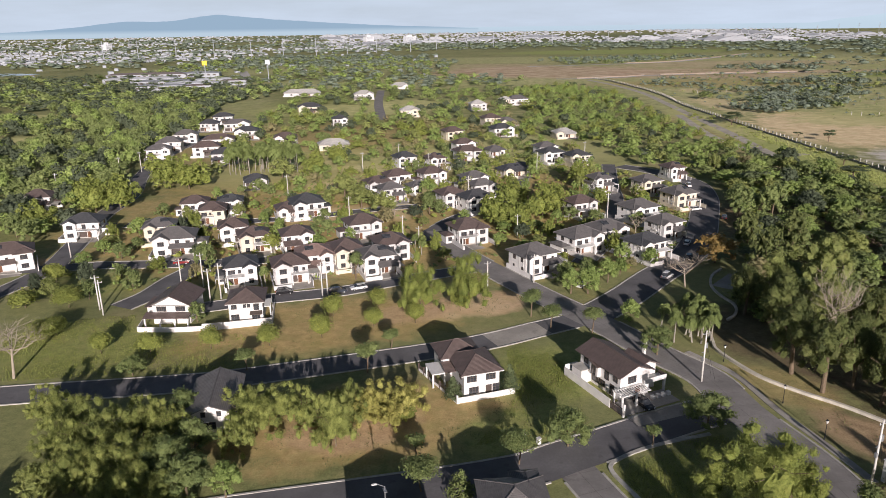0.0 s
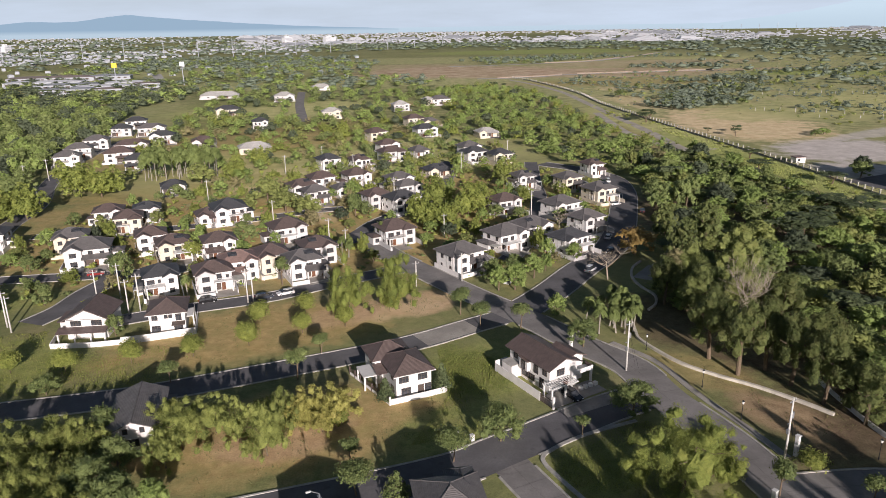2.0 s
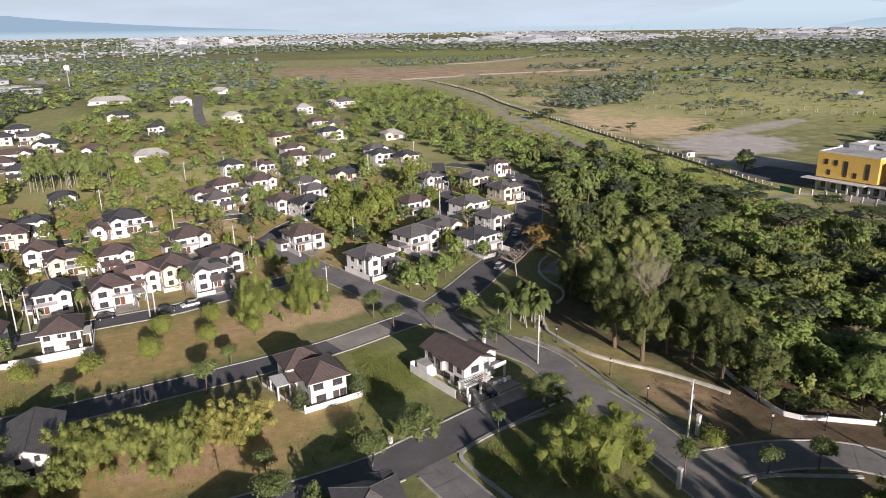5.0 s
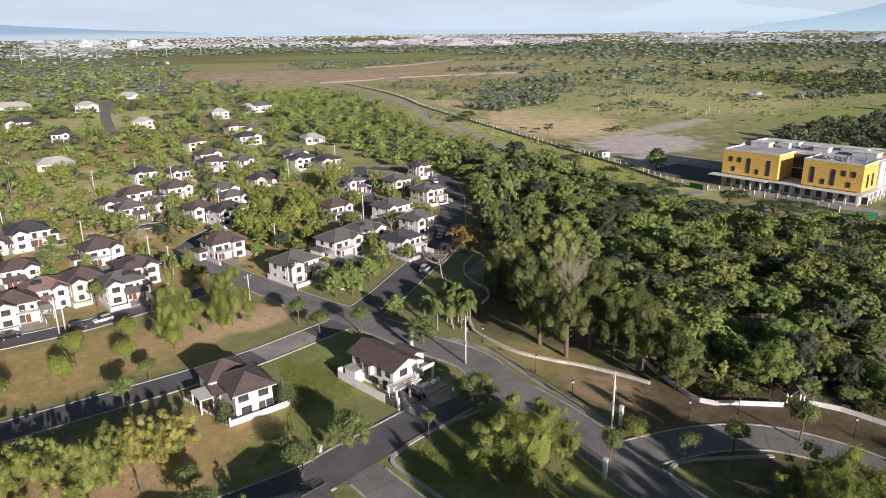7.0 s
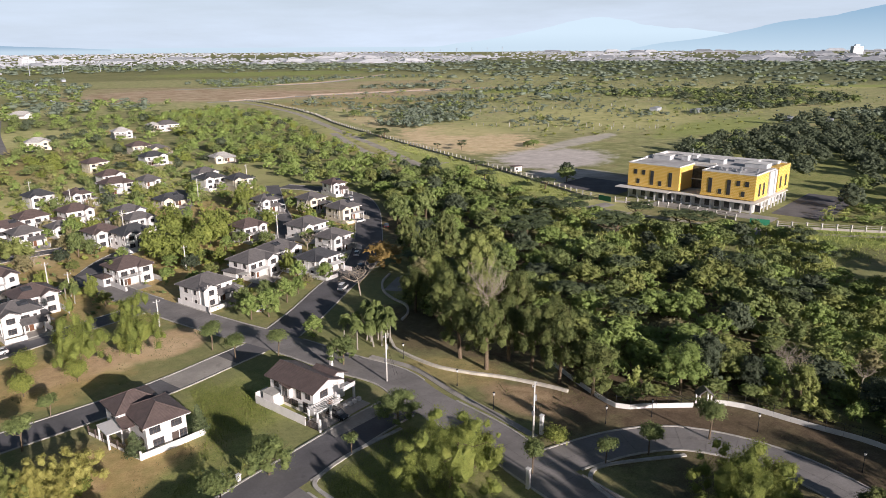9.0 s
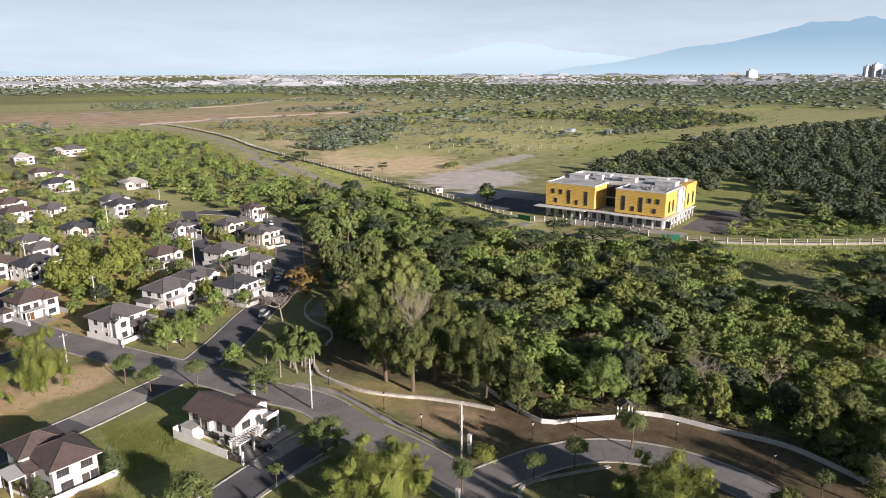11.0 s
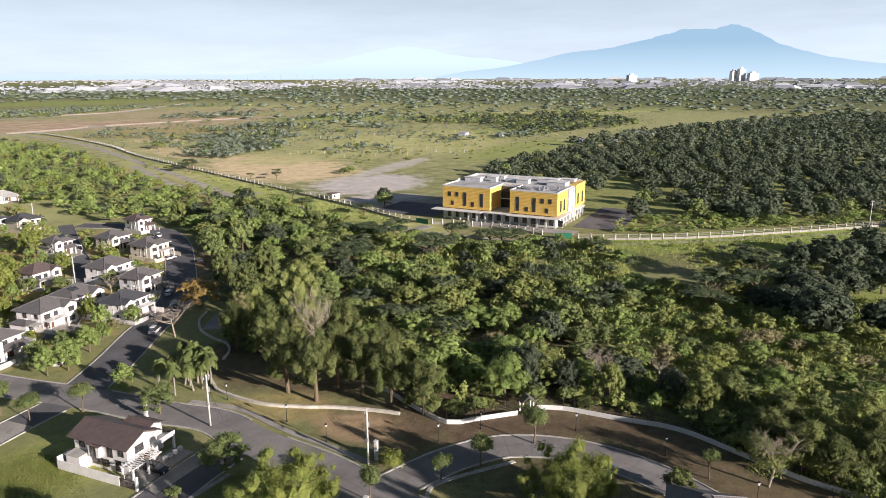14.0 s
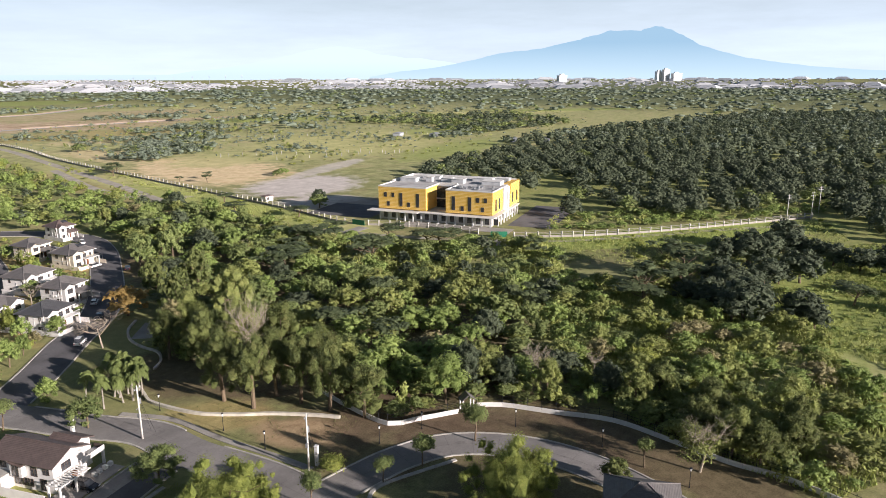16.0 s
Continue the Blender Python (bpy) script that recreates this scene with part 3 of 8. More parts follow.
# ---- plan of the houses: x, y, turn, width, depth, storeys, roof ----
HOUSES_a = [
    (-55.0, 179.9, 18, 8.0, 7.6, 2, "k"), (-41.8, 180.3, 18, 8.8, 7.6, 2, "b"), (-36.5, 188.8, 18, 9.2, 7.6, 2, "p"),
    (-28.1, 193.3, 20, 8.4, 8.4, 2, "b"), (-19.0, 186.9, 20, 8.8, 7.6, 2, "g"), (-15.7, 199.0, 20, 9.2, 8.4, 2, "b"),
    (-58.7, 208.3, 20, 8.8, 7.6, 2, "b"), (-45.6, 209.0, 20, 8.8, 7.6, 2, "b"), (-68.0, 218.7, 18, 8.4, 7.6, 2, "b"),
    (-82.8, 207.6, 12, 11.8, 9.2, 2, "g"), (-92.3, 220.6, 14, 9.2, 7.6, 2, "g"), (-91.4, 252.1, 14, 9.2, 7.6, 2, "b"),
    (-81.8, 242.1, 14, 8.4, 7.6, 2, "b"), (-79.0, 254.1, 14, 8.4, 6.7, 2, "k"), (-50.0, 250.7, 20, 10.9, 10.1, 2, "k"),
    (-56.8, 248.8, 20, 7.6, 7.6, 1, "b"),
]
HOUSES_b = [
    (-26.5, 221.5, 24, 10.1, 8.4, 2, "b"), (-120.0, 227.0, 8, 10.9, 8.4, 2, "k"), (-126.2, 193.3, 30, 12.6, 8.4, 2, "b"),
    (-156.5, 265.3, 10, 10.1, 8.4, 2, "b"), (-26.6, 283.3, 22, 10.1, 7.6, 2, "b"), (-19.6, 298.2, 22, 10.1, 7.6, 2, "b"),
    (-20.7, 272.1, 22, 8.4, 6.7, 2, "g"), (-4.7, 302.2, 25, 10.1, 8.4, 2, "b"), (-18.3, 341.9, 22, 10.1, 8.3, 2, "k"),
    (-3.5, 337.6, 22, 8.3, 8.3, 2, "b"), (3.1, 261.5, 25, 9.2, 7.6, 2, "b"), (12.5, 255.2, 25, 10.9, 8.4, 2, "k"),
    (13.3, 291.1, 25, 10.1, 7.6, 2, "g"), (15.8, 276.1, 25, 9.2, 6.7, 2, "g"), (12.9, 358.0, 22, 12.0, 8.3, 2, "b"),
    (11.9, 382.5, 22, 11.0, 8.3, 2, "b"),
]
HOUSES_c = [
    (6.5, 430.1, 22, 11.0, 8.3, 2, "b"), (34.4, 493.1, 20, 12.0, 9.2, 2, "b"), (44.7, 489.2, 20, 11.0, 8.3, 1, "g"),
    (37.4, 439.9, 20, 12.9, 9.2, 2, "k"), (7.8, 214.2, 24, 9.7, 8.4, 2, "b"), (25.2, 186.5, 28, 10.5, 8.4, 2, "g"),
    (41.4, 203.5, 30, 10.5, 8.4, 2, "g"), (50.9, 210.7, 30, 10.5, 8.4, 2, "g"), (59.2, 196.0, 28, 9.7, 7.6, 2, "k"),
    (71.2, 217.1, 26, 9.2, 7.6, 2, "g"), (49.4, 244.9, 24, 9.2, 7.6, 2, "b"), (68.2, 237.1, 26, 10.9, 8.4, 2, "g"),
    (89.0, 257.2, 20, 10.1, 8.4, 2, "g"), (83.2, 279.5, 20, 9.2, 7.6, 2, "g"), (102.3, 306.4, 14, 7.6, 7.6, 2, "b"),
    (65.1, 285.3, 16, 7.6, 7.6, 2, "g"),
]
HOUSES_d = [
    (66.2, 340.2, 16, 10.1, 8.3, 2, "k"), (54.6, 349.4, 20, 11.0, 8.3, 2, "k"), (54.6, 367.2, 20, 10.1, 8.3, 2, "g"),
    (74.8, 430.5, 12, 12.0, 8.3, 1, "w"), (31.8, 316.6, 22, 10.9, 7.6, 1, "k"), (-107.7, 582.0, 12, 18.4, 11.0, 2, "k"),
    (-71.7, 498.3, 12, 10.1, 9.2, 2, "k"), (-74.7, 691.8, 8, 18.4, 12.9, 2, "w"), (-24.3, 546.7, 5, 14.7, 11.0, 2, "w"),
    (30.1, 586.6, 10, 12.9, 11.0, 2, "w"), (66.9, 625.6, 10, 16.6, 11.0, 2, "g"), (56.1, 621.9, 10, 9.2, 8.3, 2, "w"),
    (-46.2, 811.5, 6, 22.1, 12.9, 1, "w"), (-143.3, 738.3, 8, 36.8, 12.9, 1, "w"), (-160.8, 521.8, 10, 13.8, 9.2, 2, "k"),
    (-158.4, 482.5, 10, 12.0, 9.2, 2, "k"),
]
HOUSES_e = [
    (-138.9, 480.5, 10, 16.6, 9.2, 2, "g"), (-122.4, 442.6, 10, 14.7, 9.2, 2, "k"), (-156.4, 430.9, 10, 12.9, 9.2, 2, "g"),
    (-155.6, 401.3, 10, 12.9, 9.2, 2, "g"), (-152.0, 375.2, 14, 12.0, 9.2, 2, "g"), (-128.9, 382.8, 10, 13.8, 9.2, 2, "b"),
    (-130.0, 409.9, 10, 16.6, 9.2, 2, "b"), (-111.8, 359.3, 12, 12.9, 9.2, 2, "k"), (-95.1, 427.1, 12, 12.9, 9.2, 1, "b"),
    (-81.6, 301.2, 16, 9.2, 7.6, 1, "k"), (64.4, 286.9, 20, 7.6, 6.7, 1, "g"), (-61.6, 397.7, 12, 16.6, 9.2, 1, "w"),
    (-9.9, 283.8, 22, 7.6, 6.7, 1, "g"), (28.1, 370.7, 22, 8.3, 7.4, 1, "g"),
]
HOUSE_PLAN = HOUSES_a + HOUSES_b + HOUSES_c + HOUSES_d + HOUSES_e

# ---- plan of the single trees: x, y, height, crown width, kind ----
TREES_a = [
    (-63.1, 103.7, 9, 9, "bamboo"), (-69.9, 109.3, 7, 8, "bamboo"), (-61.6, 97.2, 8, 9, "bamboo"),
    (-53.3, 91.1, 9, 10, "bamboo"), (-46.1, 92.3, 9, 10, "bamboo"), (-46.0, 101.6, 8, 8, "bamboo"),
    (-45.3, 107.8, 7, 7, "broad"), (-33.3, 98.1, 8, 7, "bamboo"), (-35.4, 107.5, 8, 8, "bamboo"),
    (-23.5, 104.5, 8, 8, "bamboo"), (-59.8, 87.2, 6, 8, "olive"), (-41.0, 83.7, 8, 9, "bamboo"),
    (-14.6, 107.0, 7, 8, "bamboo"), (-9.5, 105.1, 5.5, 7, "bamboo"), (-18.5, 107.1, 7, 7, "bamboo"),
    (-55.0, 98.6, 10, 10, "bamboo"), (-50.6, 102.6, 9, 9, "bamboo"), (-55.4, 88.4, 9, 11, "bamboo"),
    (-46.3, 85.6, 9, 10, "bamboo"), (-42.0, 90.8, 9, 9, "broad"), (-40.1, 96.7, 8, 8, "broad"),
    (-37.2, 85.4, 9, 9, "broad"), (-32.2, 86.6, 7, 6, "bright"), (-31.8, 103.0, 10, 11, "bamboo"),
]
TREES_b = [
    (-27.4, 107.3, 8, 9, "bamboo"), (-17.9, 99.3, 11, 9, "bamboo"), (-16.9, 106.1, 9, 8, "bamboo"),
    (-12.1, 106.9, 8, 8, "bamboo"), (-7.3, 108.7, 7.5, 9, "bamboo"), (-15.3, 124.8, 7, 6, "street"),
    (-39.7, 126.7, 5, 5, "street"), (-7.1, 106.8, 2.6, 4.2, "shrub"), (-27.0, 141.6, 5, 5.5, "shrub"),
    (-26.3, 153.6, 4.5, 5.5, "shrub"), (-16.0, 146.7, 4.5, 5, "shrub"), (-16.2, 158.6, 4.5, 5, "shrub"),
    (-11.3, 135.4, 5, 5, "street"), (-37.8, 137.9, 4.5, 5, "shrub"), (-50.0, 136.6, 4.5, 5, "shrub"),
    (-61.9, 134.2, 4.5, 5, "shrub"), (-61.9, 124.9, 5, 6.5, "broad"), (-72.8, 135.1, 4.5, 5, "shrub"),
    (-87.3, 144.4, 4, 6, "shrub"), (-90.0, 143.0, 4, 6, "shrub"), (-93.0, 161.3, 5, 7, "shrub"),
    (-5.5, 154.6, 16, 11.5, "bamboo"), (6.2, 157.8, 15, 11.5, "bamboo"), (-6.6, 149.0, 4.5, 5, "shrub"),
]
TREES_c = [
    (4.0, 156.1, 4, 5, "shrub"), (20.5, 152.0, 7, 7, "street"), (24.1, 144.8, 6, 6, "street"),
    (32.8, 142.1, 6.5, 6.5, "street"), (12.2, 116.8, 6, 4, "conifer"), (1.6, 114.3, 5, 4, "conifer"),
    (19.8, 98.4, 8, 9, "broad"), (11.4, 93.7, 6, 8, "street"), (-3.7, 87.3, 6, 8, "street"),
    (-4.6, 95.9, 4.5, 4, "street"), (2.1, 85.9, 5, 5, "spiky"), (43.9, 102.9, 8, 9.5, "broad"),
    (33.5, 98.1, 4, 3, "street"), (43.4, 81.9, 14, 18, "bamboo"), (49.6, 84.9, 9, 10, "bamboo"),
    (43.9, 131.0, 8, 8, "broad"), (42.8, 148.0, 6, 6, "bright"), (62.8, 170.0, 9, 13, "bare"),
    (77.7, 189.1, 10, 13, "autumn"), (-85.2, 124.4, 12, 16, "bare"), (-57.7, 151.3, 6, 5, "broad"),
    (-23.8, 179.0, 8, 5, "street"), (-68.2, 190.2, 9, 8, "broad"), (-120.2, 302.5, 17, 22, "bamboo"),
]
TREES_d = [
    (-109.3, 296.2, 15, 20, "bamboo"), (-131.9, 258.4, 15, 18, "bamboo"), (-123.9, 262.3, 14, 18, "bamboo"),
    (32.4, 166.3, 8, 6, "bright"), (36.7, 166.1, 9, 7, "bright"), (43.6, 174.2, 8, 6, "bright"),
    (32.0, 172.5, 8, 6, "broad"), (50.7, 187.8, 8, 6, "bright"), (58.6, 187.4, 6, 6, "bright"),
    (18.7, 231.0, 13, 14, "bamboo"), (26.1, 227.1, 13, 14, "bamboo"), (35.7, 241.4, 12, 13, "bamboo"),
    (26.7, 263.0, 12, 13, "bamboo"), (42.0, 249.1, 11, 12, "bamboo"), (58.3, 291.4, 12, 12, "bamboo"),
    (-4.8, 247.5, 10, 9, "broad"), (-6.3, 274.4, 9, 8, "bright"), (-38.3, 223.4, 6, 7, "broad"),
    (-53.0, 205.5, 5, 5.5, "shrub"), (-12.4, 320.1, 8, 8, "broad"), (-30.6, 257.3, 11, 13, "olive"),
    (-39.5, 276.3, 11, 13, "olive"), (-21.4, 248.4, 10, 11, "olive"), (-72.3, 311.4, 12, 13, "olive"),
]
TREES_e = [
    (-60.2, 323.3, 11, 13, "bamboo"), (-52.2, 351.4, 11, 12, "bamboo"), (-104.0, 161.7, 4, 7, "shrub"),
    (-105.9, 179.9, 4.5, 6, "shrub"), (-105.0, 194.2, 5, 6, "bright"), (-138.7, 231.6, 12, 14, "bamboo"),
    (-142.7, 225.0, 10, 9, "broad"), (68.9, 76.0, 5, 4.5, "street"), (76.7, 74.5, 6.5, 5.5, "street"),
    (56.8, 79.2, 6, 5, "street"), (89.3, 73.3, 8, 7, "street"), (76.7, 56.4, 15, 15, "bamboo"),
    (80.7, 54.7, 10, 9, "bamboo"), (93.3, 47.0, 6, 6, "broad"), (101.7, 46.2, 6, 4, "street"),
    (106.6, 38.6, 10, 11, "willow"), (64.9, 84.4, 3, 4.5, "shrub"), (81.8, 95.1, 14, 11, "broad"),
    (79.1, 102.4, 17, 9, "broad"), (69.6, 114.7, 19, 11, "broad"), (77.2, 109.4, 17, 9, "broad"),
    (67.4, 122.1, 18, 11, "broad"), (97.1, 87.4, 13, 10, "bright"), (108.1, 86.2, 9, 8, "olive"),
]
TREES_f = [
    (89.1, 91.5, 6, 5, "grassy"), (80.7, 132.1, 16, 13, "bare"), (116.9, 78.0, 8, 8, "bare"),
    (76.0, 115.9, 18, 9, "broad"), (73.0, 139.3, 17, 10, "broad"), (80.6, 136.9, 18, 11, "olive"),
    (89.5, 133.4, 16, 10, "broad"), (88.4, 116.3, 15, 10, "broad"), (88.9, 195.6, 16, 10, "broad"),
    (70.4, 151.2, 15, 9, "broad"), (84.1, 171.9, 18, 11, "broad"), (78.1, 154.2, 16, 10, "olive"),
    (92.1, 158.3, 20, 13, "olive"), (100.7, 192.6, 17, 11, "broad"), (103.5, 237.2, 15, 11, "broad"),
    (115.6, 237.1, 15, 11, "broad"), (124.2, 314.9, 11, 7, "olive"), (114.6, 31.5, 10, 9, "broad"),
    (114.4, 36.3, 11, 9, "olive"), (120.8, 28.1, 10, 9, "broad"), (132.0, 32.4, 12, 11, "olive"),
    (138.3, 51.0, 9, 9, "bright"), (219.4, 284.9, 9, 9, "mango"), (188.3, 200.3, 7, 14, "acacia"),
]
TREES_g = [
    (158.7, 221.4, 9, 18, "acacia"), (161.1, 206.3, 9, 17, "acacia"), (193.0, 182.7, 7, 15, "acacia"),
    (203.1, 485.5, 8, 13, "acacia"), (229.0, 413.7, 5, 8, "acacia"), (220.1, 98.2, 11, 13, "acacia"),
    (187.1, 89.2, 10, 18, "acacia"), (201.8, 82.7, 9, 14, "acacia"), (248.9, 80.6, 13, 17, "mango"),
    (275.0, 76.5, 13, 18, "mango"), (214.8, 78.1, 10, 13, "mango"), (187.9, 60.3, 13, 18, "mango"),
    (223.0, 66.6, 11, 15, "mango"), (234.7, 59.4, 12, 16, "mango"), (195.1, 48.0, 10, 13, "mango"),
    (242.0, 87.1, 11, 13, "mango"), (250.7, 74.1, 12, 15, "mango"), (193.9, 72.8, 9, 12, "mango"),
    (206.7, 70.9, 11, 15, "mango"), (216.0, 89.0, 11, 17, "acacia"),
]
TREE_PLAN = TREES_a + TREES_b + TREES_c + TREES_d + TREES_e + TREES_f + TREES_g

# ---- houses ----
HOUSE_NAMES = {"b": "brown", "g": "weathered grey", "k": "charcoal", "p": "faded clay-red", "w": "pale"}


def hip_roof(bm, x0, y0, x1, y1, z, over, slope, thick=0.18):
    """A hipped roof over a rectangle, with eaves and a soffit."""
    x0, y0, x1, y1 = x0 - over, y0 - over, x1 + over, y1 + over
    w, d = x1 - x0, y1 - y0
    rise, inset = min(w, d) / 2 * slope, min(w, d) / 2
    lo = [bm.verts.new((x, y, z - over * slope * 0.3)) for x, y in ((x0, y0), (x1, y0), (x1, y1), (x0, y1))]
    hi = [bm.verts.new((v.co.x, v.co.y, v.co.z + thick)) for v in lo]
    if w >= d:
        ends = [bm.verts.new((x0 + inset, (y0 + y1) / 2, z + rise)), bm.verts.new((x1 - inset + 0.01, (y0 + y1) / 2, z + rise))]
        faces = [(hi[0], hi[1], ends[1], ends[0]), (hi[1], hi[2], ends[1]), (hi[2], hi[3], ends[0], ends[1]), (hi[3], hi[0], ends[0])]
    else:
        ends = [bm.verts.new(((x0 + x1) / 2, y0 + inset, z + rise)), bm.verts.new(((x0 + x1) / 2, y1 - inset + 0.01, z + rise))]
        faces = [(hi[0], hi[1], ends[0]), (hi[1], hi[2], ends[1], ends[0]), (hi[2], hi[3], ends[1]), (hi[3], hi[0], ends[0], ends[1])]
    for f in faces:
        bm.faces.new(f)
    for i in range(4):
        j = (i + 1) % 4
        bm.faces.new((lo[i], lo[j], hi[j], hi[i]))
    bm.faces.new(lo[::-1])
    return [(e.co.copy()) for e in ends], [v.co.copy() for v in hi]


def gable_roof(bm, x0, x1, y0, y1, z, over, slope, thick=0.16):
    """A gable whose ridge runs along y; its front gable end is at y0."""
    xm, a, b = (x0 + x1) / 2, x0 - over, x1 + over
    rise = (xm - a) * slope
    f, k = y0 - over, y1
    outer = [[bm.verts.new(p) for p in ((a, y, z), (xm, y, z + rise), (b, y, z), (b, y, z + thick), (xm, y, z + rise + thick), (a, y, z + thick))] for y in (f, k)]
    for i in range(6):
        j = (i + 1) % 6
        bm.faces.new((outer[0][i], outer[0][j], outer[1][j], outer[1][i]))
    for o in outer:
        bm.faces.new((o[0], o[1], o[4], o[5]))
        bm.faces.new((o[1], o[2], o[3], o[4]))


def window_meshes(w, h, bars):
    """A frame with mullions and a transom as one piece, and the glass behind it."""
    t = 0.09
    xs = [-w / 2 - t, -w / 2]
    for i in range(1, bars + 1):
        c = -w / 2 + w * i / (bars + 1)
        xs += [c - 0.03, c + 0.03]
    xs += [w / 2, w / 2 + t]
    zs = [-h / 2 - t, -h / 2, h * 0.18, h * 0.18 + 0.05, h / 2, h / 2 + t]
    bm = bmesh.new()
    grid = [[bm.verts.new((x, -0.06, z)) for z in zs] for x in xs]
    faces = []
    for i in range(len(xs) - 1):
        for k in range(len(zs) - 1):
            if i % 2 == 1 and k % 2 == 1:
                continue
            faces.append(bm.faces.new((grid[i][k], grid[i + 1][k], grid[i + 1][k + 1], grid[i][k + 1])))
    res = bmesh.ops.extrude_face_region(bm, geom=faces)
    moved = [v for v in res["geom"] if isinstance(v, bmesh.types.BMVert)]
    bmesh.ops.translate(bm, vec=(0, 0.08, 0), verts=moved)
    bmesh.ops.recalc_face_normals(bm, faces=bm.faces)
    bmesh.ops.delete(bm, geom=[f for f in bm.faces if all(v.co.y > 0.0 for v in f.verts)], context="FACES_ONLY")
    frame_mesh = bpy.data.meshes.new("window")
    bm.to_mesh(frame_mesh)
    bm.free()
    frame_mesh.materials.append(FRAME)
    bm = boxes((-w / 2, -0.02, -h / 2, w / 2, 0.015, h / 2))
    pane_mesh = bpy.data.meshes.new("pane")
    bm.to_mesh(pane_mesh)
    bm.free()
    pane_mesh.materials.append(GLASS)
    return frame_mesh, pane_mesh


WINDOWS = {"small": window_meshes(0.6, 0.8, 0), "mid": window_meshes(1.1, 1.1, 1), "wide": window_meshes(1.7, 1.2, 2), "tall": window_meshes(1.1, 1.9, 1)}


def add_window(parent, kind, x, y, z, facing):
    """facing: degrees, 0 looks to -y."""
    frame_mesh, pane_mesh = WINDOWS[kind]
    win = share("window", frame_mesh, parent, pose(x, y, z, 0, 0, facing))
    share("pane", pane_mesh, win, Matrix.Identity(4))


def house(x, y, turn, w, d, storeys, roof, seed, near=True):
    r = random.Random(seed)
    tall = 5.2 if storeys == 2 else 3.3
    wall_name = r.choice(["white", "white", "white", "cream", "pale"])
    wall = WALL[wall_name]
    made = thing("house", pose(x, y, 0, 0, 0, turn), f"{'two' if storeys == 2 else 'one'}-storey {wall_name.replace('pale', 'pale grey')} house with {HOUSE_NAMES[roof]} tiled hip roof", "house", "houses of the estate")
    hw, hd = w / 2, d / 2
    part("wall", boxes((-hw, -hd, 0, hw, hd, tall)), wall, made)
    part("plinth", boxes((-hw - 0.05, -hd - 0.05, 0, hw + 0.05, hd + 0.05, 0.35)), CONCRETE, made)
    bm = bmesh.new()
    ends, eaves = hip_roof(bm, -hw, -hd, hw, hd, tall, 0.75, 0.50)
    main_roof = part("roof", bm, ROOF[roof], made)
    bm = bmesh.new()
    tube(bm, ends[0], ends[1], 0.13, 0.13, 6)
    for k, corner in enumerate(eaves):
        near_end = min(ends, key=lambda e: (e - corner).length)
        tube(bm, corner, near_end, 0.11, 0.11, 6)
    part("ridge_cap", bm, ROOF[roof], main_roof)
    for gutter_y in (-hd - 0.82, hd + 0.76):
        part("gutter", boxes((-hw - 0.75, gutter_y, tall - 0.16, hw + 0.75, gutter_y + 0.06, tall + 0.0)), TRIM, made)
    side = r.choice([-1, 1])
    # a projecting bay with its gable
    bw = w * r.uniform(0.34, 0.46)
    bx0 = -hw + 0.15 if side < 0 else hw - bw - 0.15
    bx1 = bx0 + bw
    out = r.uniform(0.8, 1.8)
    part("bay", boxes((bx0, -hd - out, 0, bx1, -hd + 0.05, tall)), wall, made)
    if r.random() < 0.75:
        bm = bmesh.new()
        gable_roof(bm, bx0, bx1, -hd - out, 0.0, tall - 0.1, 0.5, 0.5)
        part("gable_roof", bm, ROOF[roof], made)
        bm = bmesh.new()
        tri = [(bx0, tall - 0.1), (bx1, tall - 0.1), ((bx0 + bx1) / 2, tall - 0.1 + bw / 2 * 0.5)]
        lo, hi = [bm.verts.new((px, -hd - out, pz)) for px, pz in tri], [bm.verts.new((px, -hd - 0.2, pz)) for px, pz in tri]
        bm.faces.new(lo), bm.faces.new(hi[::-1])
        for i in range(3):
            bm.faces.new((lo[i], lo[(i + 1) % 3], hi[(i + 1) % 3], hi[i]))
        bmesh.ops.recalc_face_normals(bm, faces=bm.faces)
        part("gable", bm, wall, made)
    else:
        bm = bmesh.new()
        hip_roof(bm, bx0, -hd - out, bx1, 0.0, tall - 0.05, 0.55, 0.45)
        part("bay_roof", bm, ROOF[roof], made)
    # porch or carport on the other side
    px0, px1 = (bx1 + 0.1, hw) if side < 0 else (-hw, bx0 - 0.1)
    pd = r.uniform(1.8, 3.0)
    if storeys == 2 and r.random() < 0.6:
        part("balcony", boxes((px0, -hd - pd, 2.85, px1, -hd, 3.05)), TRIM, made)
        bm = boxes((px0, -hd - pd, 3.95, px1, -hd - pd + 0.06, 4.02))
        n = max(4, int((px1 - px0) / 0.35))
        for i in range(n + 1):
            cx = px0 + (px1 - px0) * i / n
            box(bm, cx - 0.02, -hd - pd + 0.01, 3.05, cx + 0.02, -hd - pd + 0.05, 3.95)
        part("railing", bm, r.choice([TRIM, FRAME]), made)
    else:
        bm = bmesh.new()
        vs = [bm.verts.new(p) for p in ((px0 - 0.3, -hd - pd - 0.4, 2.75), (px1 + 0.3, -hd - pd - 0.4, 2.75), (px1 + 0.3, -hd, 3.55), (px0 - 0.3, -hd, 3.55))]
        face = bm.faces.new(vs)
        res = bmesh.ops.extrude_face_region(bm, geom=[face])
        bmesh.ops.translate(bm, vec=(0, 0, 0.16), verts=[v for v in res["geom"] if isinstance(v, bmesh.types.BMVert)])
        bmesh.ops.recalc_face_normals(bm, faces=bm.faces)
        part("porch_roof", bm, ROOF[roof], made)
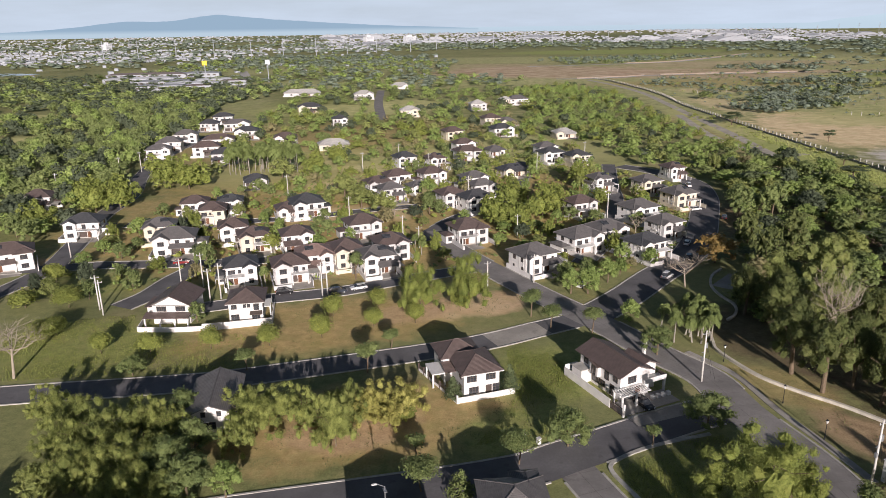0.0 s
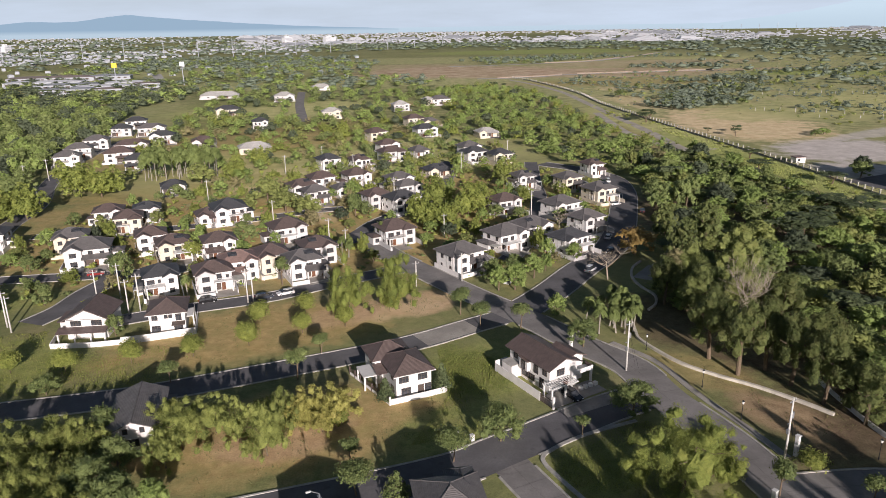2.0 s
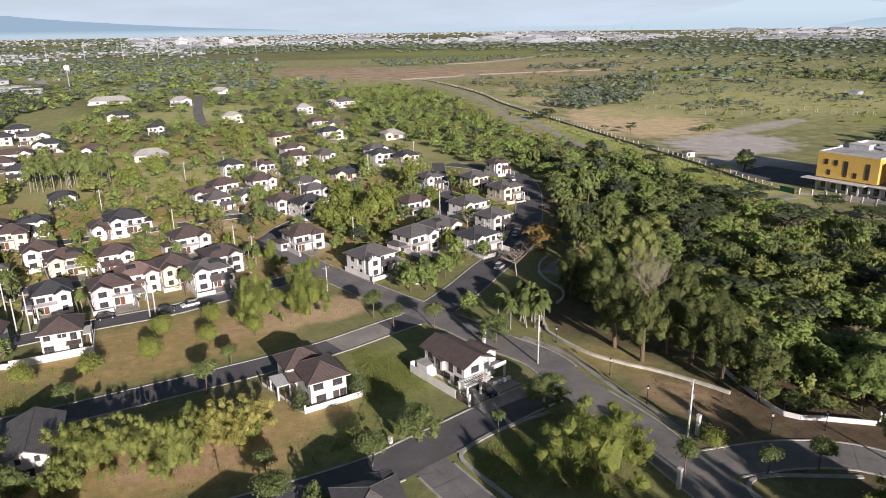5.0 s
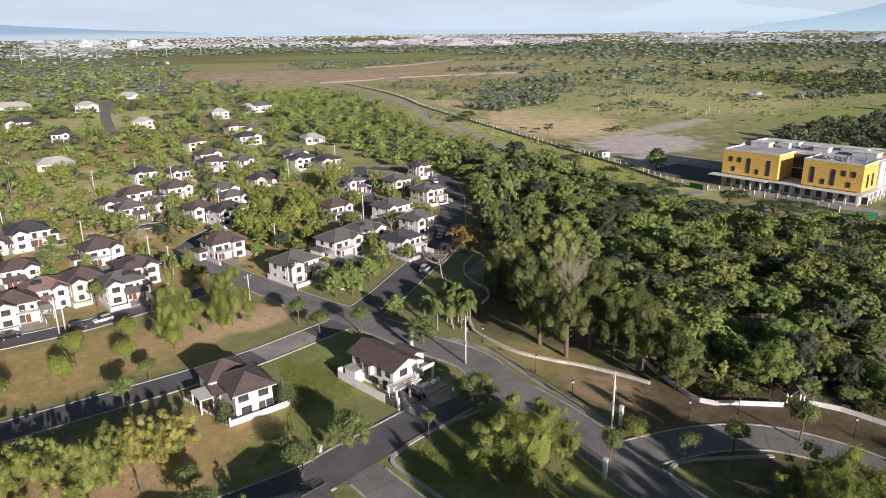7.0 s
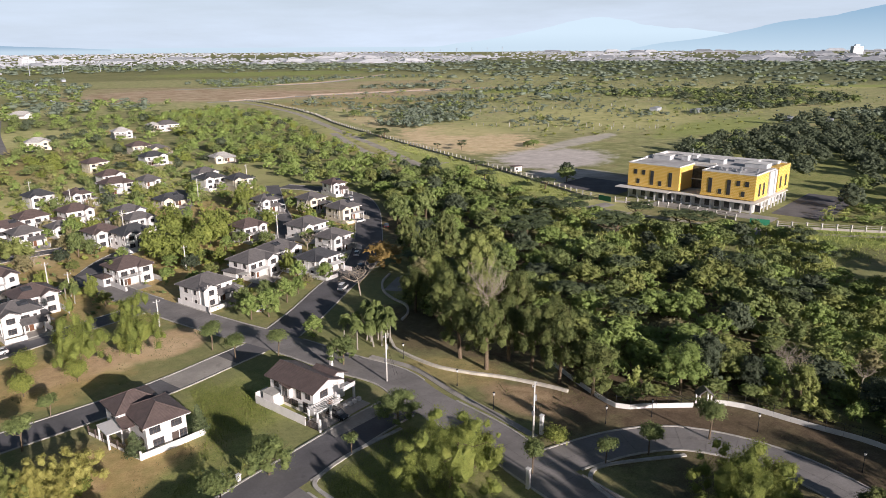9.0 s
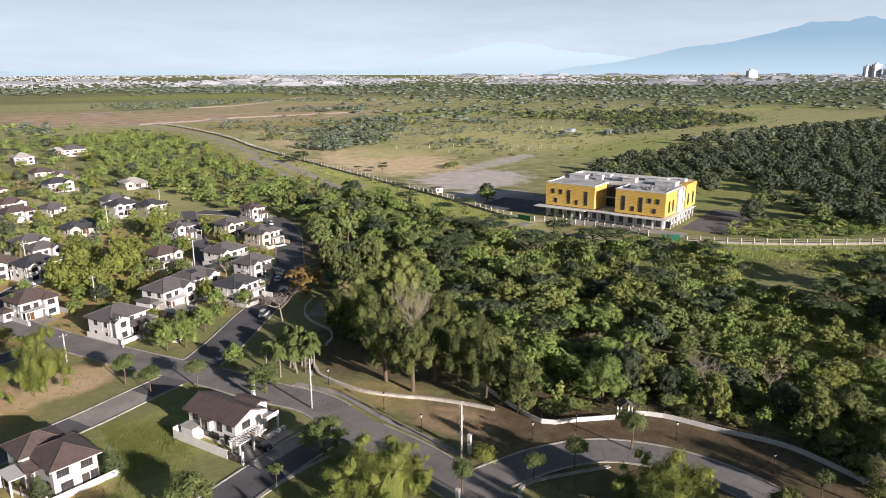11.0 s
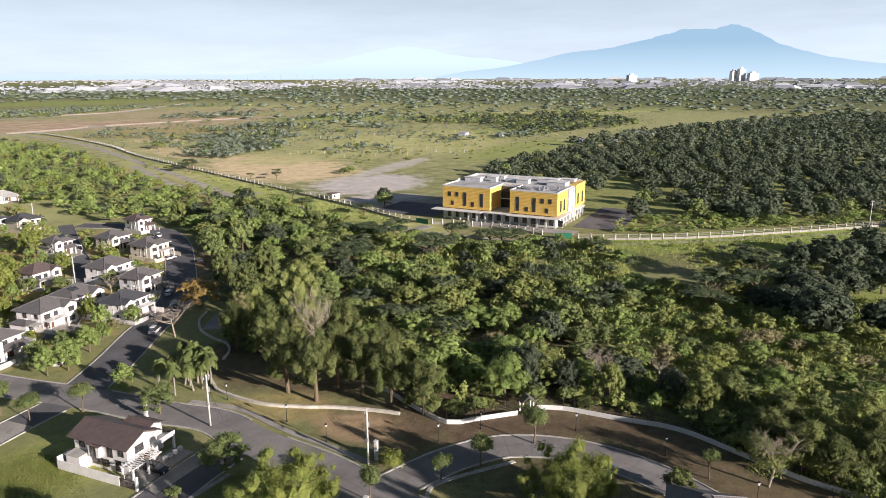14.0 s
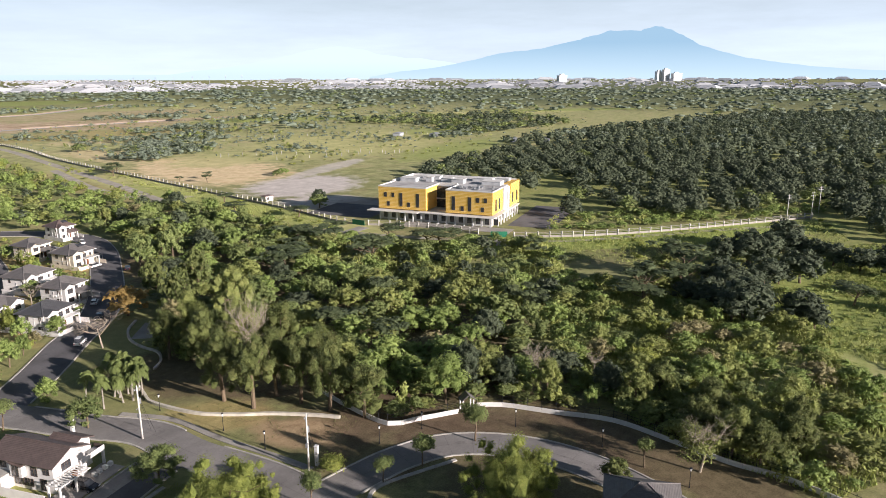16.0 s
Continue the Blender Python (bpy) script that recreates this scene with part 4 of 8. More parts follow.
    for cx in (px0 + 0.2, px1 - 0.2):
        part("column", boxes((cx - 0.16, -hd - pd + 0.1, 0, cx + 0.16, -hd - pd + 0.42, 2.85)), TRIM, made)
    part("door", boxes(((px0 + px1) / 2 - 0.5, -hd - 0.06, 0.15, (px0 + px1) / 2 + 0.5, -hd + 0.02, 2.25)), TIMBER, made)
    part("garage_opening", boxes((px0 + 0.35, -hd - 0.03, 0.1, (px0 + px1) / 2 - 0.65, -hd + 0.02, 2.3)), FRAME, made)
    levels = (1.4, 4.0) if storeys == 2 else (1.7,)
    for z in levels:
        add_window(made, "wide" if bw > 3.6 else "mid", (bx0 + bx1) / 2, -hd - out - 0.01, z, 0)
        if near:
            for s, f in ((-1, -90), (1, 90)):
                for k in (-0.5, 0.25):
                    add_window(made, r.choice(["mid", "small", "mid"]), s * (hw + 0.01), hd * 2 * k * r.uniform(0.6, 0.8), z, f)
            add_window(made, "small", r.uniform(-0.5, 0.5) * hw, hd + 0.01, z, 180)
    if storeys == 2:
        add_window(made, r.choice(["wide", "tall"]), px0 + (px1 - px0) * 0.3, -hd - 0.01, 3.65, 0)
        add_window(made, r.choice(["mid", "small"]), px0 + (px1 - px0) * 0.75, -hd - 0.01, 3.75, 0)
    # a lower wing at the back or side with its own roof
    if near and storeys == 2:
        wx = -side
        x0, x1 = (hw, hw + w * 0.28) if wx > 0 else (-hw - w * 0.28, -hw)
        y0, y1 = -hd * r.uniform(0.0, 0.5), hd * r.uniform(0.6, 1.0)
        part("side_wing", boxes((x0, y0, 0, x1, y1, 2.6)), wall, made)
        bm = bmesh.new()
        hip_roof(bm, x0, y0, x1, y1, 2.6, 0.45, 0.4)
        part("wing_roof", bm, ROOF[roof], made)
        add_window(made, "mid", (x0 + x1) / 2, y0 - 0.01, 1.4, 0)
    if near and r.random() < 0.5:
        part("water_tank", boxes((-0.6, -0.6, 0, 0.6, 0.6, 1.3), bevel=0.15), STEEL, made).matrix_basis = pose(-side * hw * 0.4, hd + 0.9, 0)
    for k in (0.25, 0.75):
        bm = bmesh.new()
        tube(bm, (-hw - 0.08 + k * 0, -hd * k, 0), (-hw - 0.08, -hd * k, tall - 0.2), 0.05, 0.05, 5)
        part("downpipe", bm, TRIM, made) if near else bm.free()
    part("string_course", boxes((-hw - 0.04, -hd - 0.04, tall * 0.5 - 0.1, hw + 0.04, hd + 0.04, tall * 0.5 + 0.1)), TRIM, made) if storeys == 2 else None
    if near and r.random() < 0.3:
        part("solar_panel", boxes((-1.2, -0.8, 0, 1.2, 0.8, 0.06)), GLASS, made, "blue-black solar panel on the roof slope").matrix_basis = pose(hw * 0.35 * -side, -hd * 0.4, tall + hd * 0.42, 26.6, 0, 0)
    # low garden wall towards the street
    if r.random() < 0.9:
        gy = -hd - pd - 2.2
        garden = thing("garden_wall", pose(x, y, 0, 0, 0, turn), "low white rendered garden wall before a house", "wall", "garden walls")
        part("panel", boxes((-hw - 0.8, gy, 0, px0 - 0.2 if side > 0 else -0.5, gy + 0.18, 1.2), bevel=0.02), wall, garden)
        part("panel", boxes((-hw - 0.8, gy + 0.2, 0, -hw - 0.62, hd, 1.5), bevel=0.02), wall, garden)
        part("panel", boxes((hw + 0.62, gy + 0.2, 0, hw + 0.8, hd, 1.5), bevel=0.02), wall, garden)
    if not near:
        part("annexe", boxes((-hw * 0.6, hd, 0, hw * 0.5, hd + 2.4, 2.6)), wall, made)
        part("annexe_roof", boxes((-hw * 0.6 - 0.2, hd + 0.02, 2.6, hw * 0.5 + 0.2, hd + 2.6, 2.75)), r.choice([TRIM, CONCRETE]), made)
        yard = part("driveway", boxes((px0 - 0.4, -hd - pd - 3.4, 0, px1 + 0.8, -hd - 0.3, 0.06)), PAVING, None)
        yard.matrix_basis = pose(x, y, 0, 0, 0, turn)
        tagged(yard, "pale concrete yard before a house", "driveway", kind="structure")
    if near:
        # paved yard before the house and a flat-roofed annexe behind it
        yard = part("driveway", boxes((px0 - 0.4, -hd - pd - 3.4, 0, px1 + 0.8, -hd - 0.3, 0.06)), PAVING, None)
        yard.matrix_basis = pose(x, y, 0, 0, 0, turn)
        tagged(yard, "pale concrete yard before a house", "driveway", kind="structure")
        if r.random() < 0.7:
            ax = r.uniform(-0.4, 0.4) * hw
            part("annexe", boxes((ax - 1.8, hd, 0, ax + 1.8, hd + r.uniform(1.6, 2.6), 2.5)), wall, made)
            part("annexe_roof", boxes((ax - 2.0, hd + 0.02, 2.5, ax + 2.0, hd + 2.8, 2.65)), r.choice([TRIM, CONCRETE, ROOF[roof]]), made)
        if r.random() < 0.6:
            cx0, cx1 = (hw + 0.2, hw + 3.0) if side < 0 else (-hw - 3.0, -hw - 0.2)
            part("carport_roof", boxes((cx0, -hd - 1.0, 2.45, cx1, -hd + 3.6, 2.58)), r.choice([TRIM, STEEL, CONCRETE]), made)
            for qx, qy in ((cx0 + 0.1, -hd - 0.8), (cx1 - 0.1, -hd - 0.8), (cx0 + 0.1, -hd + 3.4), (cx1 - 0.1, -hd + 3.4)):
                part("carport_post", boxes((qx - 0.06, qy - 0.06, 0, qx + 0.06, qy + 0.06, 2.45)), TRIM, made)
        for k in range(r.randrange(1, 4)):
            unit = part("air_unit", boxes((-0.4, -0.15, 0, 0.4, 0.15, 0.55), bevel=0.03), TRIM, made)
            unit.matrix_basis = pose(r.choice([-1, 1]) * (hw + 0.18), r.uniform(-0.6, 0.6) * hd, r.choice([0.3, 2.6]), 0, 0, 90)
    return made


HOUSE_SPOTS = []
for i, (x, y, turn, w, d, storeys, roof) in enumerate(HOUSE_PLAN):
    house(x, y, turn, w, d, storeys, roof, 100 + i, near=y < 340)
    HOUSE_SPOTS.append((x, y, max(w, d) / 2 + 1.2))

# ---- plants ----


def ball_shape(splits):
    """Corners and faces of a round clump of 20 or 80 triangles."""
    bm = bmesh.new()
    bmesh.ops.create_icosphere(bm, subdivisions=splits, radius=1.0)
    bm.verts.index_update()
    out = np.array([v.co[:] for v in bm.verts]), np.array([[v.index for v in f.verts] for f in bm.faces])
    bm.free()
    return out


CLUMP = ball_shape(1)


def leaf_cloud(rng, lobes, count, size, droop=0.0, flat=0.0, core=99, narrow=1.0, rough=1.0):
    """Corners and faces of a crown: leaf sprays set over uneven lobes, each lobe (x, y, z, rx, ry, rz)."""
    lobes = np.array(lobes, float)
    weight = lobes[:, 3] * lobes[:, 4] + lobes[:, 3] * lobes[:, 5]
    pick = rng.choice(len(lobes), count, p=weight / weight.sum())
    d = rng.normal(size=(count, 3))
    d /= np.linalg.norm(d, axis=1, keepdims=True)
    d[:, 2] = np.where(d[:, 2] < -0.45, -d[:, 2], d[:, 2])
    depth = 1.0 - 0.34 * rng.random(count) ** 2.0 + 0.15 * rough * rng.normal(size=count)
    centre = lobes[pick, :3] + d * lobes[pick, 3:] * depth[:, None]
    n = d / lobes[pick, 3:]
    n /= np.linalg.norm(n, axis=1, keepdims=True)
    n = n + 0.42 * rough * rng.normal(size=(count, 3))
    n[:, 2] += flat
    n /= np.linalg.norm(n, axis=1, keepdims=True)
    t = np.cross(n, rng.normal(size=(count, 3)))
    t /= np.linalg.norm(t, axis=1, keepdims=True)
    if droop:
        t[:, 2] -= droop * rng.random(count)
        t /= np.linalg.norm(t, axis=1, keepdims=True)
    b = np.cross(n, t)
    s = size * rng.uniform(0.5, 1.45, (count, 1))
    k = narrow * rng.uniform(0.5, 0.9, (count, 1))
    skew = rng.uniform(-0.5, 0.5, (count, 1))
    tips = np.stack([centre - t * s - b * s * k * 0.5, centre + t * s * rng.uniform(0.7, 1.2, (count, 1)) - b * s * k * 0.4, centre + t * s * skew + b * s * k], 1)
    verts = tips.reshape(-1, 3)
    faces = np.arange(3 * count).reshape(-1, 3)
    if core:
        ball, ball_faces = CLUMP
        chosen = lobes[-core:]
        cv, cf = [], []
        for i, (x, y, z, rx, ry, rz) in enumerate(chosen):
            spin = rng.uniform(0, 6.28)
            c, s_ = math.cos(spin), math.sin(spin)
            p = np.stack([ball[:, 0] * c - ball[:, 1] * s_, ball[:, 0] * s_ + ball[:, 1] * c, ball[:, 2]], 1)
            p = p * rng.uniform(0.45, 0.86, (len(p), 1)) * (rx, ry, rz) + (x, y, z)
            cf.append(ball_faces + len(verts) + i * len(ball))
            cv.append(p)
        verts = np.concatenate([verts] + cv)
        faces = np.concatenate([faces] + cf)
    return verts, faces


def lobes_for(rng, style):
    """Lobes of a crown of unit height 1 and unit width 1, base at z = 0."""
    out = []
    if style in ("broad", "bright", "olive", "autumn"):
        for i in range(22):
            a, r = 2.4 * i + rng.uniform(-0.5, 0.5), 0.38 * math.sqrt(rng.uniform(0.02, 1.0))
            z = 0.90 - 0.9 * r - rng.uniform(0.0, 0.30) * (0.3 + r)
            s = rng.uniform(0.085, 0.165)
            out.append((r * math.cos(a), r * math.sin(a), z, s, s, s * rng.uniform(0.6, 0.9)))
        for i in range(7):
            a, r = 0.9 * i + rng.uniform(-0.3, 0.3), rng.uniform(0.20, 0.36)
            s = rng.uniform(0.09, 0.15)
            out.append((r * math.cos(a), r * math.sin(a), rng.uniform(0.20, 0.42), s, s, s * rng.uniform(0.7, 1.1)))
        out.append((0, 0, 0.52, 0.26, 0.26, 0.32))
    elif style == "bamboo":
        for i in range(46):
            a, r = rng.uniform(0, 6.28), 0.46 * math.sqrt(rng.uniform(0.02, 1.0))
            z = rng.uniform(0.14, 0.93) * (1 - 2.0 * r * r)
            s = rng.uniform(0.05, 0.105)
            out.append((r * math.cos(a), r * math.sin(a), z, s, s, s * rng.uniform(0.9, 1.6)))
        for a in range(3):
            out.append((0.13 * math.cos(2.1 * a), 0.13 * math.sin(2.1 * a), 0.36, 0.20, 0.20, 0.32))
    elif style == "shrub":
        for i in range(6):
            a, r = rng.uniform(0, 6.28), rng.uniform(0.05, 0.22)
            out.append((r * math.cos(a), r * math.sin(a), rng.uniform(0.35, 0.68), 0.24, 0.24, 0.26))
        out.append((0, 0, 0.48, 0.36, 0.36, 0.42))
    elif style == "mango":
        for i in range(20):
            a, u = 2.4 * i + rng.uniform(-0.3, 0.3), (i + 0.5) / 20
            r = 0.37 * math.sqrt(max(0.0, 1 - u ** 2.2)) * rng.uniform(0.9, 1.06)
            s = rng.uniform(0.10, 0.135)
            out.append((r * math.cos(a), r * math.sin(a), 0.24 + 0.62 * u + rng.uniform(-0.03, 0.03), s, s, s * 0.95))
        out.append((0, 0, 0.46, 0.40, 0.40, 0.42))
    elif style == "street":
        for i in range(5):
            a, r = rng.uniform(0, 6.28), rng.uniform(0.05, 0.26)
            out.append((r * math.cos(a), r * math.sin(a), rng.uniform(0.60, 0.86), 0.22, 0.22, 0.12))
        out.append((0, 0, 0.70, 0.34, 0.34, 0.2))
    elif style == "acacia":
        for i in range(9):
            a, r = rng.uniform(0, 6.28), rng.uniform(0.1, 0.38)
            out.append((r * math.cos(a), r * math.sin(a), rng.uniform(0.72, 0.92), rng.uniform(0.14, 0.22), rng.uniform(0.14, 0.22), 0.06))
    elif style == "conifer":
        for i in range(7):
            z = 0.12 + 0.8 * i / 7
            s = 0.46 * (1 - 0.85 * i / 7)
            out.append((rng.uniform(-0.04, 0.04), rng.uniform(-0.04, 0.04), z, s, s, 0.12))
    elif style == "grassy":
        for i in range(8):
            a, r = rng.uniform(0, 6.28), rng.uniform(0.0, 0.34)
            out.append((r * math.cos(a), r * math.sin(a), rng.uniform(0.25, 0.6), 0.10, 0.10, 0.3))
    elif style == "willow":
        for i in range(10):
            a, r = rng.uniform(0, 6.28), rng.uniform(0.1, 0.36)
            out.append((r * math.cos(a), r * math.sin(a), rng.uniform(0.40, 0.86), 0.14, 0.14, 0.18))
    return out


def limbs(rng, height, width, count, lean=0.25, fork=0, root=0.022, reach=1.0):
    """A tapered trunk with limbs, and twigs where fork is set; unit sizes scaled to height and width."""
    bm = bmesh.new()
    thick = root * height
    top = Vector((rng.uniform(-lean, lean) * 0.3 * width, rng.uniform(-lean, lean) * 0.3 * width, height * 0.55))
    tube(bm, (0, 0, -0.1), top * 0.5, thick * 1.25, thick, 8, False)
    tube(bm, top * 0.5, top, thick, thick * 0.7, 8, False)
    for i in range(count):
        a = 6.28 * i / count + rng.uniform(-0.4, 0.4)
        start = top * rng.uniform(0.62, 1.0)
        end = Vector((math.cos(a) * width * rng.uniform(0.22, 0.42), math.sin(a) * width * rng.uniform(0.22, 0.42), height * rng.uniform(0.68, 0.95) * reach))
        knee = start.lerp(end, 0.5) + Vector((0, 0, -0.05 * height))
        tube(bm, start, knee, thick * 0.55, thick * 0.36, 6, False)
        tube(bm, knee, end, thick * 0.36, thick * 0.1, 6, False)
        for j in range(fork):
            s = knee.lerp(end, rng.uniform(0.0, 0.9))
            e = s + Vector((rng.normal() * 0.11 * width, rng.normal() * 0.11 * width, abs(rng.normal()) * 0.12 * height))
            tube(bm, s, e, thick * 0.2, thick * 0.06, 4, False)
            for q in range(3):
                e2 = e + Vector((rng.normal() * 0.06 * width, rng.normal() * 0.06 * width, abs(rng.normal()) * 0.06 * height))
                tube(bm, s.lerp(e, 0.4 + 0.2 * q), e2, thick * 0.09, thick * 0.03, 3, False)
    return bm


STYLES = {  # leaves, sprays when near, spray size in metres, droop, flat, words
    "broad": ("broad", 2200, 0.34, 0.3, 0.1, "leafy green broadleaf tree"),
    "bright": ("bright", 2200, 0.34, 0.3, 0.1, "fresh green leafy tree"),
    "olive": ("olive", 2000, 0.33, 0.3, 0.1, "thin olive-green tree with dry sprays"),
    "autumn": ("autumn", 1300, 0.40, 0.3, 0.1, "tree with rust-orange leaves"),
    "bamboo": ("bamboo", 4600, 0.36, 1.2, 0.0, "feathery yellow-green bamboo clump"),
    "gold": ("gold", 4600, 0.36, 1.2, 0.0, "feathery straw-gold bamboo clump"),
    "dusky": ("dusky", 2600, 0.30, 0.3, 0.1, "dusky olive-green tree at the wood edge"),
    "grove": ("grove", 2000, 0.36, 0.3, 0.0, "far green tree with haze tinted into its leaves"),
    "feather": ("feather", 8200, 0.25, 0.9, 0.1, "broad feathery bright green tree"),
    "dry": ("dry", 2200, 0.30, 0.3, 0.1, "dry brown thin-leaved tree"),
    "shrub": ("hedge", 3000, 0.30, 0.3, 0.0, "rounded yellow-green shrub on grass"),
    "mango": ("mango", 2500, 0.34, 0.5, 0.0, "dense round dark green mango tree"),
    "street": ("broad", 2600, 0.36, 0.2, 0.25, "small street tree with a clear stem"),
    "acacia": ("dark", 1100, 0.45, 0.0, 0.9, "flat-topped dark green rain tree"),
    "conifer": ("dark", 2600, 0.36, 0.6, 0.3, "dark conical evergreen garden tree"),
    "grassy": ("grass", 1100, 0.50, 1.4, 0.0, "clump of dry tall reed grass"),
    "willow": ("olive", 900, 0.40, 1.2, 0.0, "half-bare drooping olive tree"),
    "bare": (None, 0, 0, 0, 0, "bare pale leafless tree"),
    "spiky": ("broad", 1200, 0.5, 0.2, 0.0, "spiky dark evergreen sapling"),
}
TREE_MESHES, CROWN_ARRAYS = {}, {}


def tree_meshes(style, number, detail, height=10.0, width=9.0):
    """The crown and trunk meshes of one make of tree, at a standard size."""
    key = (style, number, detail) if detail != "near" else (style, number, detail, height, width)
    if key in TREE_MESHES:
        return TREE_MESHES[key]
    rng = np.random.default_rng(abs(hash_of(key)))
    leaves, count, size, droop, flat, words = STYLES[style]
    crown = None
    if leaves:
        spread = {"near": (1.0, 1.0), "mid": (0.32, 1.2), "far": (0.115, 1.6), "dot": (0.018, 3.1), "speck": (0.004, 4.0)}[detail]
        lobes = np.array(lobes_for(rng, {"spiky": "conifer", "gold": "bamboo", "feather": "bamboo", "grove": "mango", "dusky": "broad", "dry": "broad"}.get(style, style)))
        lobes *= (width, width, height, width, width, height)
        if style == "grassy" and detail in ("dot", "far"):
            spread = (0.06, 0.8)
        if style == "mango" and detail == "far":
            spread = (0.23, 0.92)
        if detail == "near":
            spread = (1.5 * min(1.5, 0.012 * width * (width + 2 * height) / 3), 0.64)
        scale_up = {"shrub": 1.0, "street": 0.85, "grassy": 1.0, "conifer": 1.0, "spiky": 1.0}.get(style, 0.85) if detail == "near" else {"shrub": 1.9, "street": 1.5, "grassy": 1.9, "conifer": 1.8, "spiky": 1.8}.get(style, 1.0)
        v, f = leaf_cloud(rng, lobes, int(count * spread[0]), size * spread[1] * scale_up, droop if detail == "near" or style == "bamboo" else 0.25 * droop, flat, 0 if style in ("grassy", "willow", "spiky") else (49 if detail == "near" else 12) if style in ("bamboo", "gold", "feather") else {"near": 99, "mid": 20, "far": 16 if style == "mango" else 9, "dot": 4, "speck": 2}[detail], {"bamboo": 0.45, "gold": 0.45, "feather": 0.75 if detail == "near" else 1.1}.get(style, 1.0), 0.45 if style == "mango" else 0.6 if detail in ("dot", "speck") else 1.0)
        crown = mesh_of("crown", v, f, [LEAF[leaves]])
        CROWN_ARRAYS[key] = (v, np.array(f))
    bare = style in ("bare", "willow")
    bm = limbs(rng, height, width, {"bare": 9, "willow": 8, "acacia": 7}.get(style, 5), fork={"near": 9, "mid": 6, "far": 3, "dot": 2, "speck": 1}[detail] if bare else 0, root=0.012 if style in ("bamboo", "gold", "shrub", "feather") else 0.02, reach=1.0 if bare or style in ("acacia", "street") else 0.7)
    trunk = bpy.data.meshes.new("trunk")
    bm.to_mesh(trunk)
    bm.free()
    trunk.materials.append(PALE_BARK if bare else BARK)
    TREE_MESHES[key] = (crown, trunk, words)
    return TREE_MESHES[key]


def hash_of(key):
    value = 7
    for ch in repr(key):
        value = (value * 131 + ord(ch)) % 1000003
    return value


def plant(style, x, y, height, width, detail="mid", rng=random, group=""):
    own = detail == "near"
    crown, trunk, words = tree_meshes(style, rng.randrange(4), detail, height, width) if own else tree_meshes(style, rng.randrange(4), detail)
    name = {"shrub": "shrub", "bamboo": "bamboo_clump", "gold": "bamboo_clump", "grassy": "reed_clump"}.get(style, "tree")
    m = pose(x, y, 0, 0, 0, rng.uniform(0, 360)) @ (Matrix.Identity(4) if own else Matrix.Diagonal((width / 9.0, width / 9.0, height / 10.0, 1)))
    made = thing(name, m, words, "shrub" if name == "shrub" else "tree", group)
    share("trunk", trunk, made, Matrix.Identity(4))
    if crown:
        share("crown", crown, made, Matrix.Identity(4))
    return made


TREE_SPOTS = []
FIELD_TREES = ((196, 474, 7, 17, "acacia"), (222, 400, 5, 8, "acacia"), (211, 414, 4, 6, "acacia"), (275, 395, 5, 9, "bright"), (268, 392, 4.5, 8, "broad"), (240, 648, 9, 15, "broad"), (192, 330, 5, 12, "acacia"), (180, 300, 5, 14, "acacia"), (194, 268, 5, 13, "acacia"), (214, 278, 8.5, 12, "broad"),
    (246, 79, 11, 15, "mango"), (266, 79, 9, 12, "mango"), (267, 71, 10, 13, "mango"), (267, 64, 9, 12, "mango"), (264, 57, 9, 13, "mango"), (262, 48, 9, 13, "mango"), (272, 42, 9, 13, "mango"), (262, 38, 8, 12, "mango"),
    (193, 79, 7, 10, "mango"), (190, 70, 8, 11, "mango"), (184, 62, 10, 12, "mango"), (211, 66, 9, 11, "mango"), (204, 71, 9, 11, "mango"), (229, 64, 8, 10, "mango"), (193, 44, 7, 10, "mango"), (238, 30, 8, 11, "mango"), (225, 22, 8, 11, "mango"),
    (181, 87, 7, 17, "acacia"), (221, 41, 7, 13, "acacia"), (216, 97, 8, 13, "olive"), (134, 194, 9, 20, "acacia"), (180, 228, 6, 15, "acacia"), (197, 180, 6, 19, "acacia"), (161, 181, 9, 22, "acacia"), (125, 189, 9, 14, "acacia"),
    (108, 97, 9, 11, "bright"), (114, 90, 6, 9, "olive"), (129, 212, 9, 9, "willow"), (81, 135, 10, 12, "bare"), (121, 83, 7, 8, "bare"))
pick = random.Random(5)
for x, y, height, width, kind in TREE_PLAN:
    far = math.hypot(x, y)
    if kind == "shrub":
        height, width = height * 1.25, width * 1.3
    if kind == "broad" and x > 62 and y < 205:
        kind = "dusky"
    if kind == "bamboo" and (y > 145 or x > 20):
        kind = "feather"
    if kind == "bamboo" and y < 112 and x > -16:
        kind = "gold"
    plant(kind, x, y, height, width, "near" if far < 190 else "mid", pick)
    TREE_SPOTS.append((x, y, width * 0.42))
for x, y, height, width, kind in FIELD_TREES:
    plant(kind, x, y, height, width, "near" if x < 115 else "mid", pick, "single trees by the wood")
    TREE_SPOTS.append((x, y, width * 0.42))


# open grass that the woods leave free: x, y, radius
TREE_SPOTS += [(295, 203, 16), (316, 215, 16), (336, 218, 14), (362, 232, 14), (345, 196, 12), (300, 176, 14), (360, 262, 16), (-336, 568, 26), (-310, 560, 22), (-362, 574, 22), (-259, 433, 20), (-240, 455, 18), (-275, 440, 14), (-86, 599, 24), (-62, 600, 20), (-108, 612, 18), (-26, 637, 26), (0, 640, 18), (-26, 612, 16), (50, 628, 14), (70, 612, 12),
               (-39, 336, 10), (-45, 298, 9), (-64, 352, 8), (-58, 560, 9), (-60, 590, 9), (-64, 640, 9), (-66, 700, 9)]


